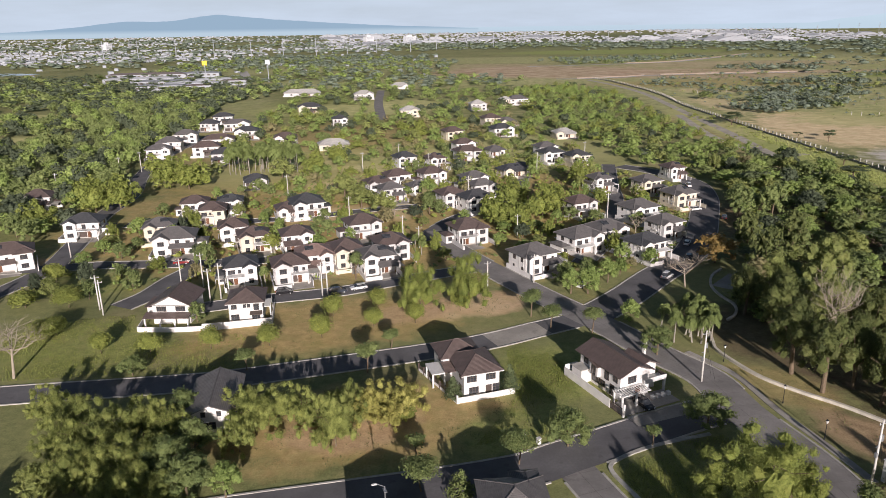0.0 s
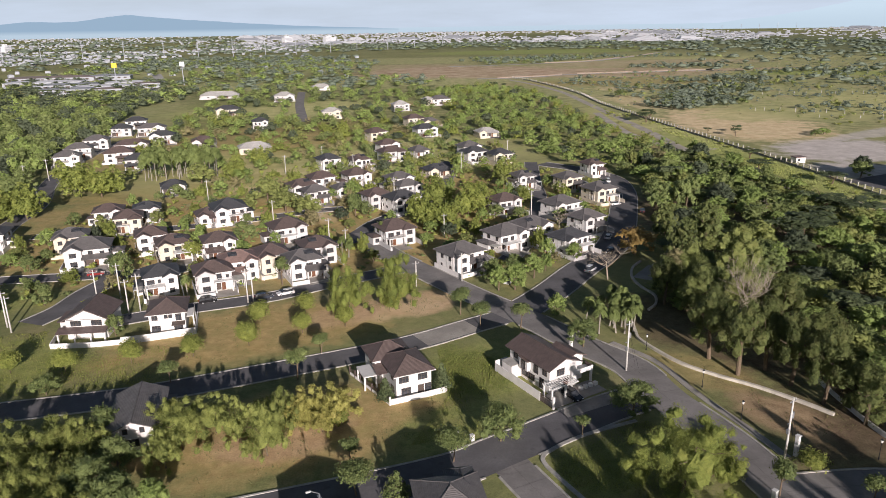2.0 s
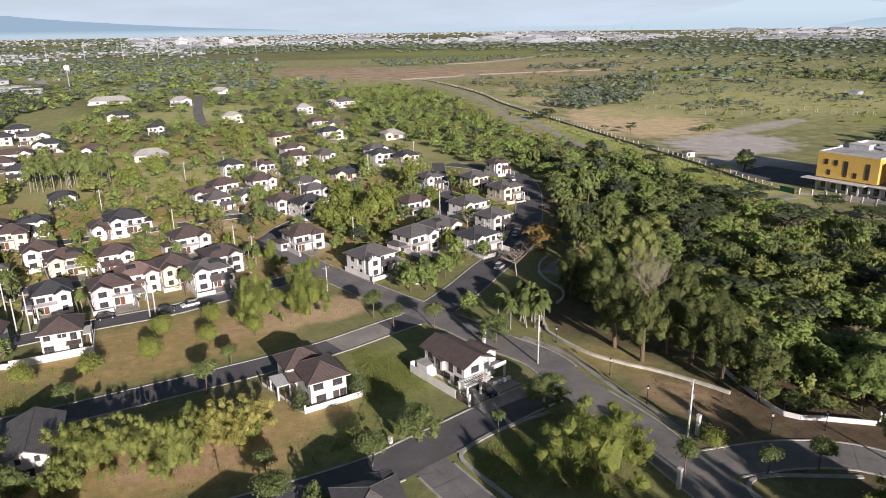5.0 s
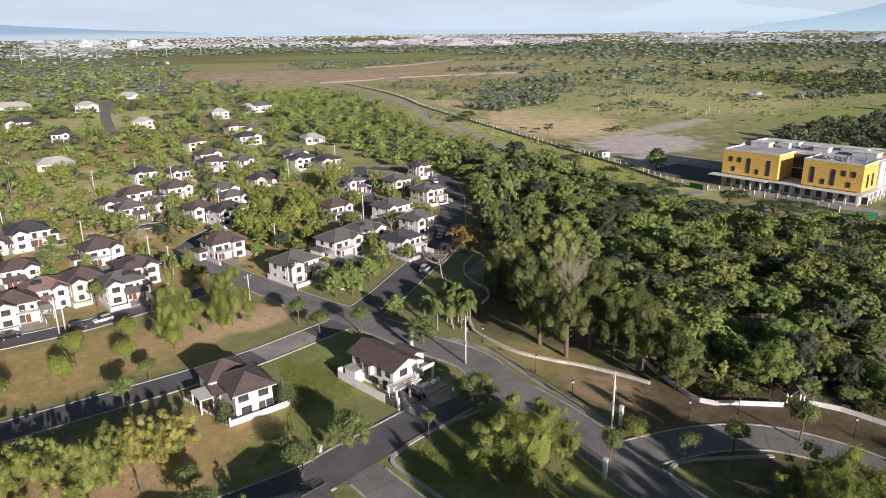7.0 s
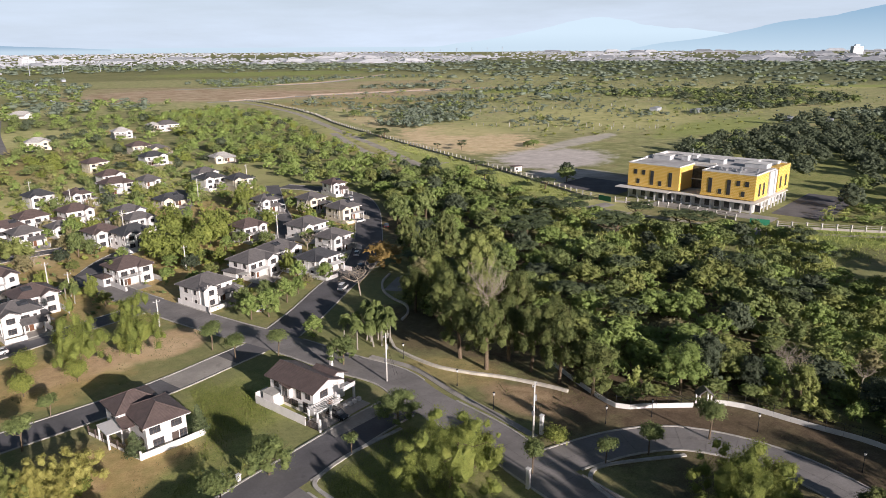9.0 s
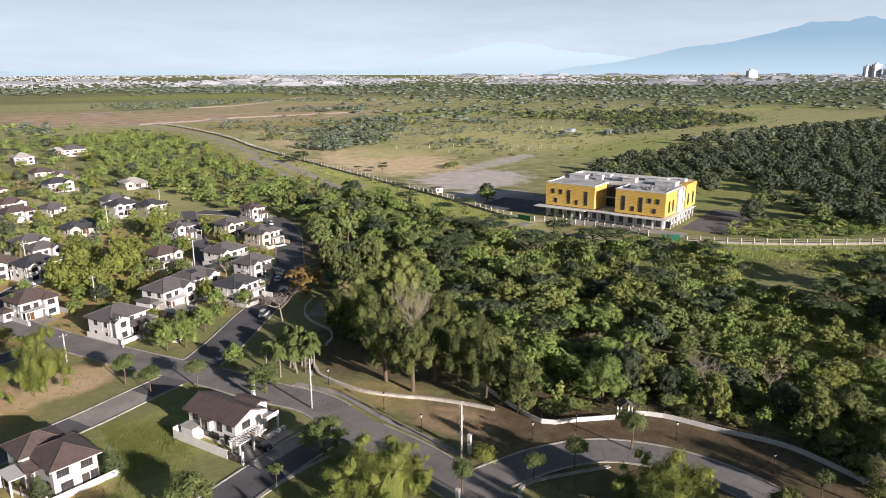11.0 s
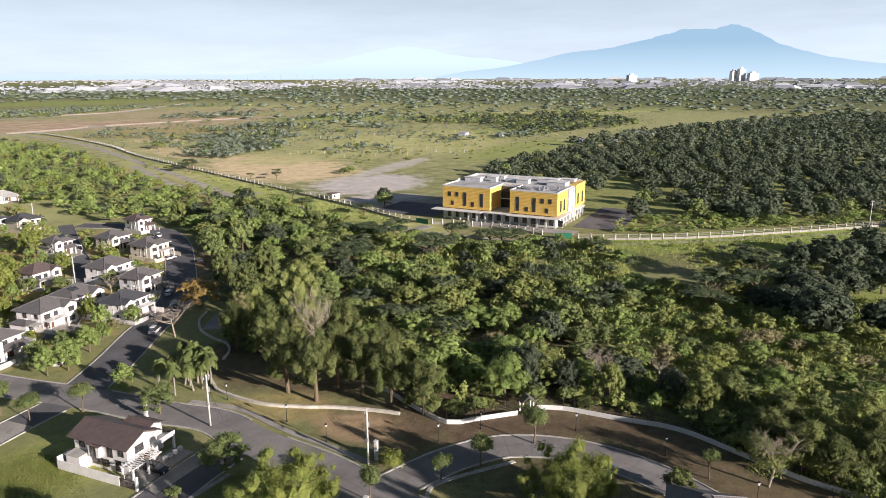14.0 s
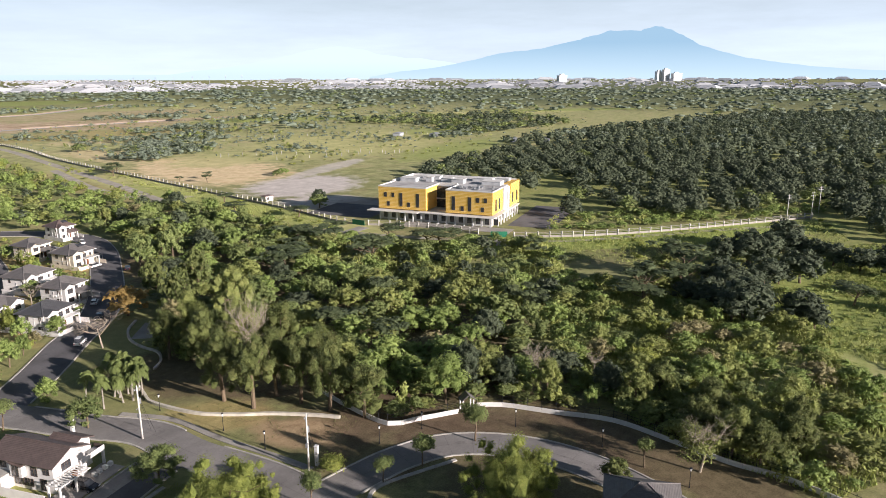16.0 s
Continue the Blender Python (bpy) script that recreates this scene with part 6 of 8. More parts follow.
def lean_to(made, x0, y0, x1, y1, z_front, z_back, mat, name="porch_roof"):
    bm = bmesh.new()
    vs = [bm.verts.new(p) for p in ((x0, y0, z_front), (x1, y0, z_front), (x1, y1, z_back), (x0, y1, z_back))]
    face = bm.faces.new(vs)
    res = bmesh.ops.extrude_face_region(bm, geom=[face])
    bmesh.ops.translate(bm, vec=(0, 0, 0.14), verts=[v for v in res["geom"] if isinstance(v, bmesh.types.BMVert)])
    bmesh.ops.recalc_face_normals(bm, faces=bm.faces)
    part(name, bm, mat, made)


def column(made, x, y, z, s=0.16):
    part("column", boxes((x - s, y - s, 0, x + s, y + s, z), bevel=0.02), TRIM, made)


WHITE = WALL["white"]
# brown-roofed house on the middle street
h1 = thing("house", at_corner(3.5, 114.0, 17), "white two-storey house with brown hip roofs on a lawn", "house", "houses of the estate")
block(h1, 0, 0, 6.9, 8.6, 5.0, WHITE, ROOF["b"])
block(h1, -1.6, 7.4, 5.6, 13.6, 5.1, WHITE, ROOF["b"], slope=0.56)
lean_to(h1, -2.2, 4.4, 0.2, 7.4, 3.4, 4.2, ROOF["b"])
part("carport_slab", boxes((-4.4, 5.6, 2.7, -1.7, 10.5, 2.9)), TRIM, h1)
for cx, cy in ((-4.2, 5.8), (-4.2, 10.2), (-1.9, 5.8)):
    column(h1, cx, cy, 2.7)
add_window(h1, "wide", 1.5, -0.01, 3.9, 0)
add_window(h1, "wide", 5.2, -0.01, 3.9, 0)
add_window(h1, "wide", 1.9, -0.01, 1.45, 0)
add_window(h1, "tall", 6.2, -0.01, 1.2, 0)
part("door", boxes((4.2, -0.05, 0.1, 5.4, 0.03, 2.2)), FRAME, h1)
add_window(h1, "mid", -0.01, 2.0, 3.9, -90)
add_window(h1, "mid", -0.01, 2.0, 1.5, -90)
add_window(h1, "mid", 6.91, 3.0, 3.9, 90)
add_window(h1, "mid", -1.61, 10.0, 3.9, -90)
g1 = thing("garden_wall", at_corner(3.5, 114.0, 17), "low white rendered garden wall with dark posts", "wall", "garden walls")
wall_run(g1, "panel", [(-1.7, -1.2), (4.0, -1.2), (9.6, -1.0)], 1.15, 0.2, WHITE)
wall_run(g1, "panel", [(9.6, -1.0), (9.6, 2.0)], 1.0, 0.2, WHITE)
wall_run(g1, "panel", [(-1.7, -1.2), (-4.9, 13.5)], 0.5, 0.2, WHITE)
for i in range(8):
    u = i / 7
    part("post", boxes((-0.16, -0.16, 0, 0.16, 0.16, 1.7), bevel=0.02), FRAME if i else TRIM, g1).matrix_basis = pose(-1.7 - 3.2 * u, -1.2 + 14.7 * u, 0)
    if i < 7:
        rail = part("railing", boxes((0, -0.03, 0.6, 2.0, 0.03, 0.68), (0, -0.03, 1.35, 2.0, 0.03, 1.43), *[(0.12 + 0.22 * k, -0.015, 0.6, 0.15 + 0.22 * k, 0.015, 1.4) for k in range(9)]), FRAME, g1)
        rail.matrix_basis = pose(-1.7 - 3.2 * u, -1.2 + 14.7 * u, 0, 0, 0, 102.3)

# brown-roofed house with carport on the lower street
h2 = thing("house", at_corner(31.6, 112.4, 25), "white two-storey house with brown gabled roof and pergola", "house", "houses of the estate")
block(h2, 0, 0, 6.6, 12.0, 5.0, WHITE, ROOF["b"], "gable", over=0.8, slope=0.42)
block(h2, 5.2, 1.6, 9.4, 6.4, 4.9, WHITE, ROOF["b"], "gable", over=0.6, slope=0.42)
part("side_wing", boxes((-2.2, 8.6, 0, 0.1, 11.6, 2.6)), WHITE, h2)
part("wing_roof", boxes((-2.35, 8.45, 2.6, 0.1, 11.75, 2.75)), CONCRETE, h2)
lean_to(h2, -1.0, 5.4, 0.1, 8.2, 4.35, 4.75, ROOF["b"], "bay_roof")
part("bay", boxes((-0.8, 5.6, 2.4, 0.05, 8.0, 4.4)), WHITE, h2)
add_window(h2, "tall", -0.81, 6.8, 3.5, -90)
for wy, wz, kind in ((1.4, 3.8, "mid"), (3.9, 3.6, "tall"), (10.2, 3.8, "mid"), (2.2, 1.3, "tall"), (5.2, 1.3, "wide"), (7.2, 1.3, "wide")):
    add_window(h2, kind, -0.01, wy, wz, -90)
add_window(h2, "wide", 2.6, -0.01, 3.8, 0)
add_window(h2, "tall", 7.4, 1.59, 3.7, 0)
add_window(h2, "wide", 7.2, 1.59, 1.4, 0)
add_window(h2, "mid", 9.41, 4.0, 3.8, 90)
part("balcony", boxes((4.9, -0.6, 2.55, 10.2, 1.6, 2.75)), TRIM, h2)
part("balcony_parapet", boxes((4.9, -0.6, 2.75, 10.2, -0.45, 3.45)), WHITE, h2)
part("railing", boxes((10.1, -0.45, 2.75, 10.2, 1.6, 3.45)), FRAME, h2)
for cx, cy in ((5.1, -0.4), (9.9, -0.4)):
    column(h2, cx, cy, 2.55, 0.2)
for cx, cy in ((-1.6, -2.7), (1.6, -2.7), (-1.6, -0.4)):
    column(h2, cx, cy, 2.5)
part("pergola_beam", boxes((-1.8, -2.85, 2.5, 4.6, -2.65, 2.7)), TRIM, h2)
part("pergola_beam", boxes((-1.8, -0.4, 2.5, 4.6, -0.2, 2.7)), TRIM, h2)
for i in range(12):
    part("slat", boxes((-1.75 + 0.55 * i, -3.1, 2.7, -1.6 + 0.55 * i, 0.0, 2.82)), TRIM, h2)
part("door", boxes((3.4, -0.05, 0.1, 4.6, 0.03, 2.2)), TIMBER, h2)
part("paved_yard", boxes((-2.6, -4.6, 0, 10.0, 0, 0.1)), PAVING, h2)
g2 = thing("garden_wall", at_corner(31.6, 112.4, 25), "white rendered boundary wall with gate post", "wall", "garden walls")
wall_run(g2, "panel", [(-2.9, 13.0), (-2.9, 4.5), (-2.9, -1.0)], 1.7, 0.22, WHITE)
wall_run(g2, "panel", [(-2.9, 13.0), (0.0, 13.0)], 2.2, 0.22, WHITE)
part("gate_post", boxes((-3.1, -4.9, 0, -2.7, -4.5, 2.5), bevel=0.03), WHITE, g2)
part("gate", boxes((-2.95, -4.5, 0.1, -2.88, -1.0, 0.2), (-2.95, -4.5, 1.5, -2.88, -1.0, 1.6), *[(-2.94, -4.4 + 0.3 * k, 0.2, -2.89, -4.34 + 0.3 * k, 1.5) for k in range(12)]), FRAME, g2)
for i in range(4):
    part("planter", boxes((5.6 + 1.2 * i, -2.4, 0.1, 6.3 + 1.2 * i, -1.7, 0.8), bevel=0.03), TRIM, g2)

# gabled white house and hipped neighbour across the middle street
h3 = thing("house", at_corner(-67.6, 150.6, 0), "white gabled house with brown roof and front porch", "house", "houses of the estate")
block(h3, 0, 0, 8.6, 9.5, 4.6, WHITE, ROOF["b"], "gable", slope=0.5)
lean_to(h3, -1.6, -2.4, 9.0, 0.1, 2.2, 2.8, ROOF["b"])
for cx in (-1.2, 2.2, 5.6, 8.6):
    column(h3, cx, -2.1, 2.2)
part("side_wing", boxes((-2.6, 3.2, 0, 0.1, 8.2, 3.0)), WHITE, h3)
lean_to(h3, -3.1, 2.8, 0.1, 8.6, 3.0, 3.4, ROOF["b"], "wing_roof")
for wx in (1.6, 2.6, 6.0, 7.0):
    add_window(h3, "mid", wx, -0.01, 3.7, 0)
add_window(h3, "mid", 8.61, 3.5, 3.6, 90)
h4 = thing("house", at_corner(-49.6, 149.6, 9), "white two-storey house with ribbed brown hip roof", "house", "houses of the estate")
block(h4, 0, 0, 7.6, 8.4, 5.2, WHITE, ROOF["b"])
for wx, wz, kind in ((1.2, 4.3, "mid"), (3.6, 4.4, "small"), (4.5, 4.4, "small"), (6.2, 4.2, "tall"), (1.3, 1.7, "wide"), (6.0, 1.4, "wide")):
    add_window(h4, kind, wx, -0.01, wz, 0)
lean_to(h4, 4.7, -1.4, 7.5, 0.05, 2.5, 2.9, FRAME, "awning")
for wy in (2.0, 5.0):
    add_window(h4, "mid", 7.61, wy, 4.1, 90)
part("balcony", boxes((7.6, 3.0, 2.6, 9.2, 8.0, 2.8)), TRIM, h4)
for cy in (3.2, 7.8):
    column(h4, 9.0, cy, 2.6)
part("railing", boxes((9.1, 3.0, 3.5, 9.18, 8.0, 3.58), *[(9.11, 3.0 + 0.4 * k, 2.8, 9.17, 3.06 + 0.4 * k, 3.5) for k in range(13)]), TRIM, h4)
g3 = thing("garden_wall", pose(0, 0, 0), "long white rendered boundary wall of two gardens", "wall", "garden walls")
wall_run(g3, "panel", [(-69.6, 146.0), (-61.3, 145.6), (-55, 146.2)], 1.2, 0.2, WHITE)
wall_run(g3, "panel", [(-55, 146.2), (-49.2, 147.2), (-39.8, 149.6), (-41.4, 159)], 1.7, 0.2, WHITE)
wall_run(g3, "panel", [(-69.6, 146.0), (-71.0, 156)], 1.2, 0.2, WHITE)

# low house half hidden in bamboo
h6 = thing("house", at_corner(-43.2, 103.0, 9), "white gabled house with grey-brown roof among bamboo", "house", "houses of the estate")
block(h6, 0, 0, 7.6, 13.0, 3.7, WHITE, ROOF["g"], "gable", slope=0.42)
part("awning", boxes((7.6, 5.0, 2.9, 9.6, 12, 3.1)), ROOF["g"], h6)
for cy in (5.3, 11.7):
    column(h6, 9.4, cy, 2.9, 0.1)
for wx in (2.6, 5.2):
    add_window(h6, "small", wx, -0.01, 3.7, 0)
add_window(h6, "wide", 3.6, -0.01, 1.5, 0)

# roof in the foreground on the lower street, and one beside the loop road
h7 = thing("house", at_corner(5.2, 73.6, 4), "house with grey-brown ribbed hip roof by the street", "house", "houses of the estate")
block(h7, 0, 0, 8.4, 9.0, 4.9, WHITE, ROOF["g"])
block(h7, 5.0, 5.0, 8.0, 10.6, 4.9, WHITE, ROOF["k"], slope=0.6)
for wx in (2.0, 6.4):
    add_window(h7, "wide", wx, -0.01, 3.7, 0)
    add_window(h7, "mid", wx, 9.01, 3.7, 180) if wx < 4 else None
h8 = thing("house", at_corner(79.9, 41.4, -62), "house with grey hip roof beside the loop road", "house", "houses of the estate")
block(h8, 0, 0, 10, 9, 4.9, WHITE, ROOF["g"])
for wx in (2.4, 7.2):
    add_window(h8, "wide", wx, 9.01, 3.7, 180)
    add_window(h8, "wide", wx, -0.01, 3.7, 0)

# ---- the yellow building ----
YELLOW = Nodes("yellow_screen", 0.5, 0.0, 0.35)
brick = YELLOW.n.new("ShaderNodeTexBrick")   # perforated blocks, laid along both directions of the walls
across = YELLOW.n.new("ShaderNodeSeparateXYZ")
YELLOW.l.new(YELLOW.place, across.inputs["Vector"])
along = YELLOW.math("ADD", YELLOW.math("MULTIPLY", across.outputs["X"], 1.287), YELLOW.math("MULTIPLY", across.outputs["Y"], -0.587))
flat_place = YELLOW.n.new("ShaderNodeCombineXYZ")
YELLOW.l.new(along, flat_place.inputs["X"])
YELLOW.l.new(across.outputs["Z"], flat_place.inputs["Y"])
YELLOW.l.new(flat_place.outputs["Vector"], brick.inputs["Vector"])
for slot, value in (("Scale", 1.0), ("Mortar Size", 0.09), ("Mortar Smooth", 0.5), ("Brick Width", 1.1), ("Row Height", 0.62)):
    brick.inputs[slot].default_value = value
yellow_tone = YELLOW.mix(brick.outputs["Fac"], YELLOW.mix(YELLOW.span(YELLOW.noise(1.4, 3), 0.35, 0.65), (0.56, 0.325, 0.04), (0.70, 0.43, 0.06)), (0.86, 0.66, 0.30))
YELLOW = YELLOW.colour(YELLOW.mix(YELLOW.span(YELLOW.noise(0.25, 4), 0.4, 0.7, 0.0, 0.3), yellow_tone, (0.52, 0.30, 0.03))).mat
OFF_WHITE = plain("off_white_render", (0.70, 0.69, 0.66), 0.85, vary=0.08, scale=0.3)
ROOF_DECK = plain("grey_roof_deck", (0.50, 0.49, 0.48), 0.9, vary=0.18, scale=0.15)
PLANT_GREY = plain("plant_room_grey", (0.55, 0.56, 0.57), 0.7, vary=0.12, scale=0.5)
hall = thing("office_building", pose(216, 237, 0, 0, 0, -69.5), "flat-roofed office building with yellow perforated screens and white ground floor", "building")
L_, D_, TOP = 55.8, 40.0, 15.2
part("ground_floor", boxes((0.6, 1.0, 0, L_ - 0.6, D_, 4.6)), OFF_WHITE, hall)
part("core_walls", boxes((34.0, 9.0, 4.6, L_ - 0.5, D_ - 1, TOP - 0.3)), PLANT_GREY, hall)
part("core_walls", boxes((1.0, 14.0, 4.6, 34.0, D_ - 1, TOP - 0.3)), PLANT_GREY, hall)
part("link_glazing", boxes((24.4, 13.4, 4.8, 33.98, 14.0, TOP - 0.6)), GLASS, hall)
part("link_floor", boxes((24.4, 12.4, 8.9, 33.98, 13.4, 9.2)), OFF_WHITE, hall)
for x0, x1 in ((0.7, 24.4), (34.0, L_)):
    screen = part("yellow_block", boxes((x0, 0, 5.2, x1, 15.0, TOP)), YELLOW, hall, "yellow perforated screen block")
    part("parapet", boxes((x0 - 0.1, -0.1, TOP, x1 + 0.1, 0.5, TOP + 0.5), (x0 - 0.1, 0.5, TOP, x0 + 0.5, 15, TOP + 0.5), (x1 - 0.5, 0.5, TOP, x1 + 0.1, 15, TOP + 0.5)), TRIM, hall)
    # openings through the screen: narrow pairs and small squares
    for k, (u, z, w_, h_) in enumerate(((0.15, 11.6, 1.5, 2.1), (0.31, 11.6, 1.5, 2.1), (0.21, 7.5, 1.4, 2.1), (0.48, 9.6, 1.5, 6.2), (0.64, 7.5, 1.4, 2.1), (0.83, 9.6, 1.5, 6.2))):
        cx = x0 + (u if x0 < 1 else 1 - u) * (x1 - x0)
        win = part("window", boxes((cx - w_ / 2, -0.12, z - h_ / 2, cx + w_ / 2, 0.05, z + h_ / 2)), FRAME, hall)
        for j in range(2):
            part("pane", boxes((cx - w_ / 2 + 0.12 + j * (w_ / 2 - 0.06), -0.16, z - h_ / 2 + 0.12, cx - 0.06 + j * (w_ / 2 - 0.06), -0.12, z + h_ / 2 - 0.12)), GLASS, win)
part("yellow_block", boxes((L_ - 3.0, 25.5, 4.9, L_ + 0.6, D_ + 0.5, TOP + 0.4)), YELLOW, hall, "yellow perforated screen block")
for cy in (5.0, 10.0, 29.0, 36.0):
    win = part("window", boxes((L_ - 0.2 if cy < 20 else L_ + 0.5, cy - 0.9, 6.4, L_ + 0.12 if cy < 20 else L_ + 0.75, cy + 0.9, 11.4)), FRAME, hall)
    part("pane", boxes((L_ + 0.12 if cy < 20 else L_ + 0.75, cy - 0.75, 6.6, L_ + 0.16 if cy < 20 else L_ + 0.8, cy + 0.75, 11.2)), GLASS, win)
part("pale_fin", boxes((L_ - 0.3, 16.5, 1.0, L_ + 0.3, 21.5, TOP - 0.4)), OFF_WHITE, hall)
part("pale_fin", boxes((L_ - 0.3, 22.5, 1.0, L_ + 0.3, 25.0, TOP - 0.4)), PLANT_GREY, hall)
for x0, x1, y0 in ((-3.0, 22.0, -4.6), (22.0, 34.0, -2.4), (34.0, L_ + 2.0, -4.0)):
    part("canopy", boxes((x0, y0, 4.55, x1 - 0.02, 1.0, 4.85)), TRIM, hall)
part("canopy", boxes((L_ - 0.5, 1.0, 4.5, L_ + 2.2, 36, 4.8)), TRIM, hall)
for i in range(14):
    cx = 2.0 + i * 4.1
    part("column", boxes((cx - 0.3, -1.3, 0, cx + 0.3, -0.75, 4.55)), PLANT_GREY, hall)
    win = part("window", boxes((cx + 0.9, 0.85, 0.9, cx + 3.0, 1.02, 3.6)), FRAME, hall)
    part("pane", boxes((cx + 1.02, 0.8, 1.02, cx + 2.88, 0.85, 3.48)), GLASS, win)
for i in range(8):
    part("column", boxes((L_ + 1.4, 3 + i * 4.4, 0, L_ + 1.9, 3.5 + i * 4.4, 4.5)), TRIM, hall)
    win = part("window", boxes((L_ - 0.65, 4.4 + i * 4.4, 0.9, L_ - 0.5, 6.6 + i * 4.4, 3.6)), FRAME, hall)
part("roof_deck", boxes((1.1, 0.5, TOP - 0.3, 23.9, 15, TOP + 0.05)), ROOF_DECK, hall)
part("roof_deck", boxes((34.1, 0.5, TOP - 0.3, L_ - 0.5, 15, TOP + 0.05)), ROOF_DECK, hall)
part("roof_deck", boxes((1.0, 15, TOP - 0.3, L_ - 0.6, D_ - 1, TOP + 0.06)), ROOF_DECK, hall)
for d in ((1.0, D_ - 1.4, L_ - 0.6, D_ - 0.8), (0.6, 15.2, 1.2, D_ - 1.5), (24.6, 15.1, 33.9, 15.6)):
    part("parapet", boxes((d[0], d[1], TOP + 0.07, d[2], d[3], TOP + 1.0)), TRIM, hall)
rr = random.Random(9)
for cx, cy, w_, d_, h_ in ((4, 17, 8, 5, 1.9), (16, 20, 3, 3, 2.2), (23, 22, 5, 4, 1.9), (29, 20, 6, 4, 2.0), (44, 20, 9, 6, 1.8), (36, 30, 10, 5, 1.5), (10, 30, 9, 4, 1.3), (46, 34, 7, 4, 1.4)):
    part("plant_room", boxes((cx, cy, TOP + 0.06, cx + w_, cy + d_, TOP + h_), bevel=0.05), PLANT_GREY, hall)
    part("plant_roof", boxes((cx - 0.2, cy - 0.2, TOP + h_, cx + w_ + 0.2, cy + d_ + 0.2, TOP + h_ + 0.14)), OFF_WHITE, hall)
for i in range(14):
    cx, cy = rr.uniform(36, 54), rr.uniform(3, 12)
    part("air_unit", boxes((cx, cy, TOP + 0.06, cx + rr.uniform(0.8, 1.8), cy + rr.uniform(0.8, 1.6), TOP + rr.uniform(0.8, 1.5)), bevel=0.04), STEEL, hall)
mast = bmesh.new()
tube(mast, (22, 18, TOP), (22, 18, TOP + 6.5), 0.1, 0.05, 6)
part("mast", mast, STEEL, hall)
slab("forecourt", 226, 197, 50, 9, -69.5, 0.05, PAVING, "grey paved forecourt of the office building", "pavement")
# side yard: dark asphalt, sized to fill in the building's shade as well
slab("side_yard", 271, 182, 52, 20, 20.5, 0.05, ASPHALT, "dark paved yard partly standing in for the office building shade", "pavement")
slab("parking", 222, 262, 30, 34, 20.5, 0.06, ASPHALT, "dark paved parking yard beside the office building", "pavement")

# ---- the long boundary wall of white posts ----
FENCE_PALE = plain("fence_pale_concrete", (0.56, 0.54, 0.50), 0.9, vary=0.12, scale=0.5)
POST_MESH = mesh_of("post", *(lambda b: ([v.co[:] for v in b.verts], [[w.index for w in f.verts] for f in b.faces]))((lambda b: (b.verts.index_update(), b)[1])(boxes((-0.24, -0.24, 0, 0.24, 0.24, 2.3), (-0.31, -0.31, 2.3, 0.31, 0.31, 2.46)))), [FENCE_PALE])


def post_fence(points, gap, low, label):
    line = glide(points, 1.0)
    made = thing("boundary_fence", pose(0, 0, 0), label, "fence")
    spots, run, last = [line[0]], 0.0, line[0]
    for p in line[1:]:
        run += (p - last).length
        last = p
        if run >= gap:
            spots.append(p)
            run = 0.0
    panels = {}
    for i, p in enumerate(spots):
        share("post", POST_MESH, made, pose(p.x, p.y, 0))
        if i + 1 < len(spots):
            q = spots[i + 1]
            n = (q - p).length
            key = round(n, 1)
            if key not in panels:
                b = boxes((0.3, -0.1, 0, n - 0.3, 0.1, low), (0.3, -0.06, low + 0.55, n - 0.3, 0.06, low + 0.66), (0.3, -0.06, low + 1.2, n - 0.3, 0.06, low + 1.32))
                panels[key] = bpy.data.meshes.new("panel")
                b.to_mesh(panels[key])
                b.free()
                panels[key].materials.append(PAVING)
            share("panel", panels[key], made, pose(p.x, p.y, 0, 0, 0, math.degrees(math.atan2(q.y - p.y, q.x - p.x))))
    return made


post_fence([(200, 236), (199, 250), (202, 300), (202.5, 400), (203, 500), (205, 600), (214, 690), (214, 780), (207, 880), (196, 930)], 4.4, 0.9, "long white fence of square posts and rails")
post_fence([(203, 229), (209, 220), (216, 206), (219, 192), (222, 178)], 4.0, 0.9, "white fence of square posts before the office building")
post_fence([(226, 166), (240, 152), (256, 139), (278, 125), (300, 113), (330, 97), (352, 86)], 4.2, 0.9, "pale fence of square posts along the grass")
for gx, gy, turn in ((200.2, 232.5, -80), (222.6, 171, -50)):
    gate = thing("metal_gate", pose(gx, gy, 0, 0, 0, turn), "green painted sheet metal gate between posts", "gate", "green gates")
    for s_ in (-1, 1):
        leaf = part("gate_leaf", boxes((min(0, s_ * 3.4), -0.05, 0.15, max(0, s_ * 3.4), 0.05, 2.4)), GREEN_PAINT, gate)
        part("frame_bar", boxes((min(0, s_ * 3.4), -0.08, 2.3, max(0, s_ * 3.4), 0.08, 2.42)), GREEN_PAINT, leaf)
for gx, gy, turn in ((193, 226, 12), (216, 164, -48)):
    slab("driveway", gx, gy, 12 if turn > 0 else 6, 6 if turn > 0 else 11, turn, 0.07, PAVING, "pale concrete driveway before a gate", "driveway")

# guard hut beside the long wall
hut = thing("guard_hut", pose(209, 316, 0, 0, 0, 5), "small white hut with a flat red-brown roof", "hut")
part("wall", boxes((-2.5, -2, 0, 2.5, 2, 2.7)), WHITE, hut)
part("roof", boxes((-3, -2.5, 2.7, 3, 2.5, 2.95)), ROOF["p"], hut)
add_window(hut, "mid", -1.0, -2.01, 1.5, 0)

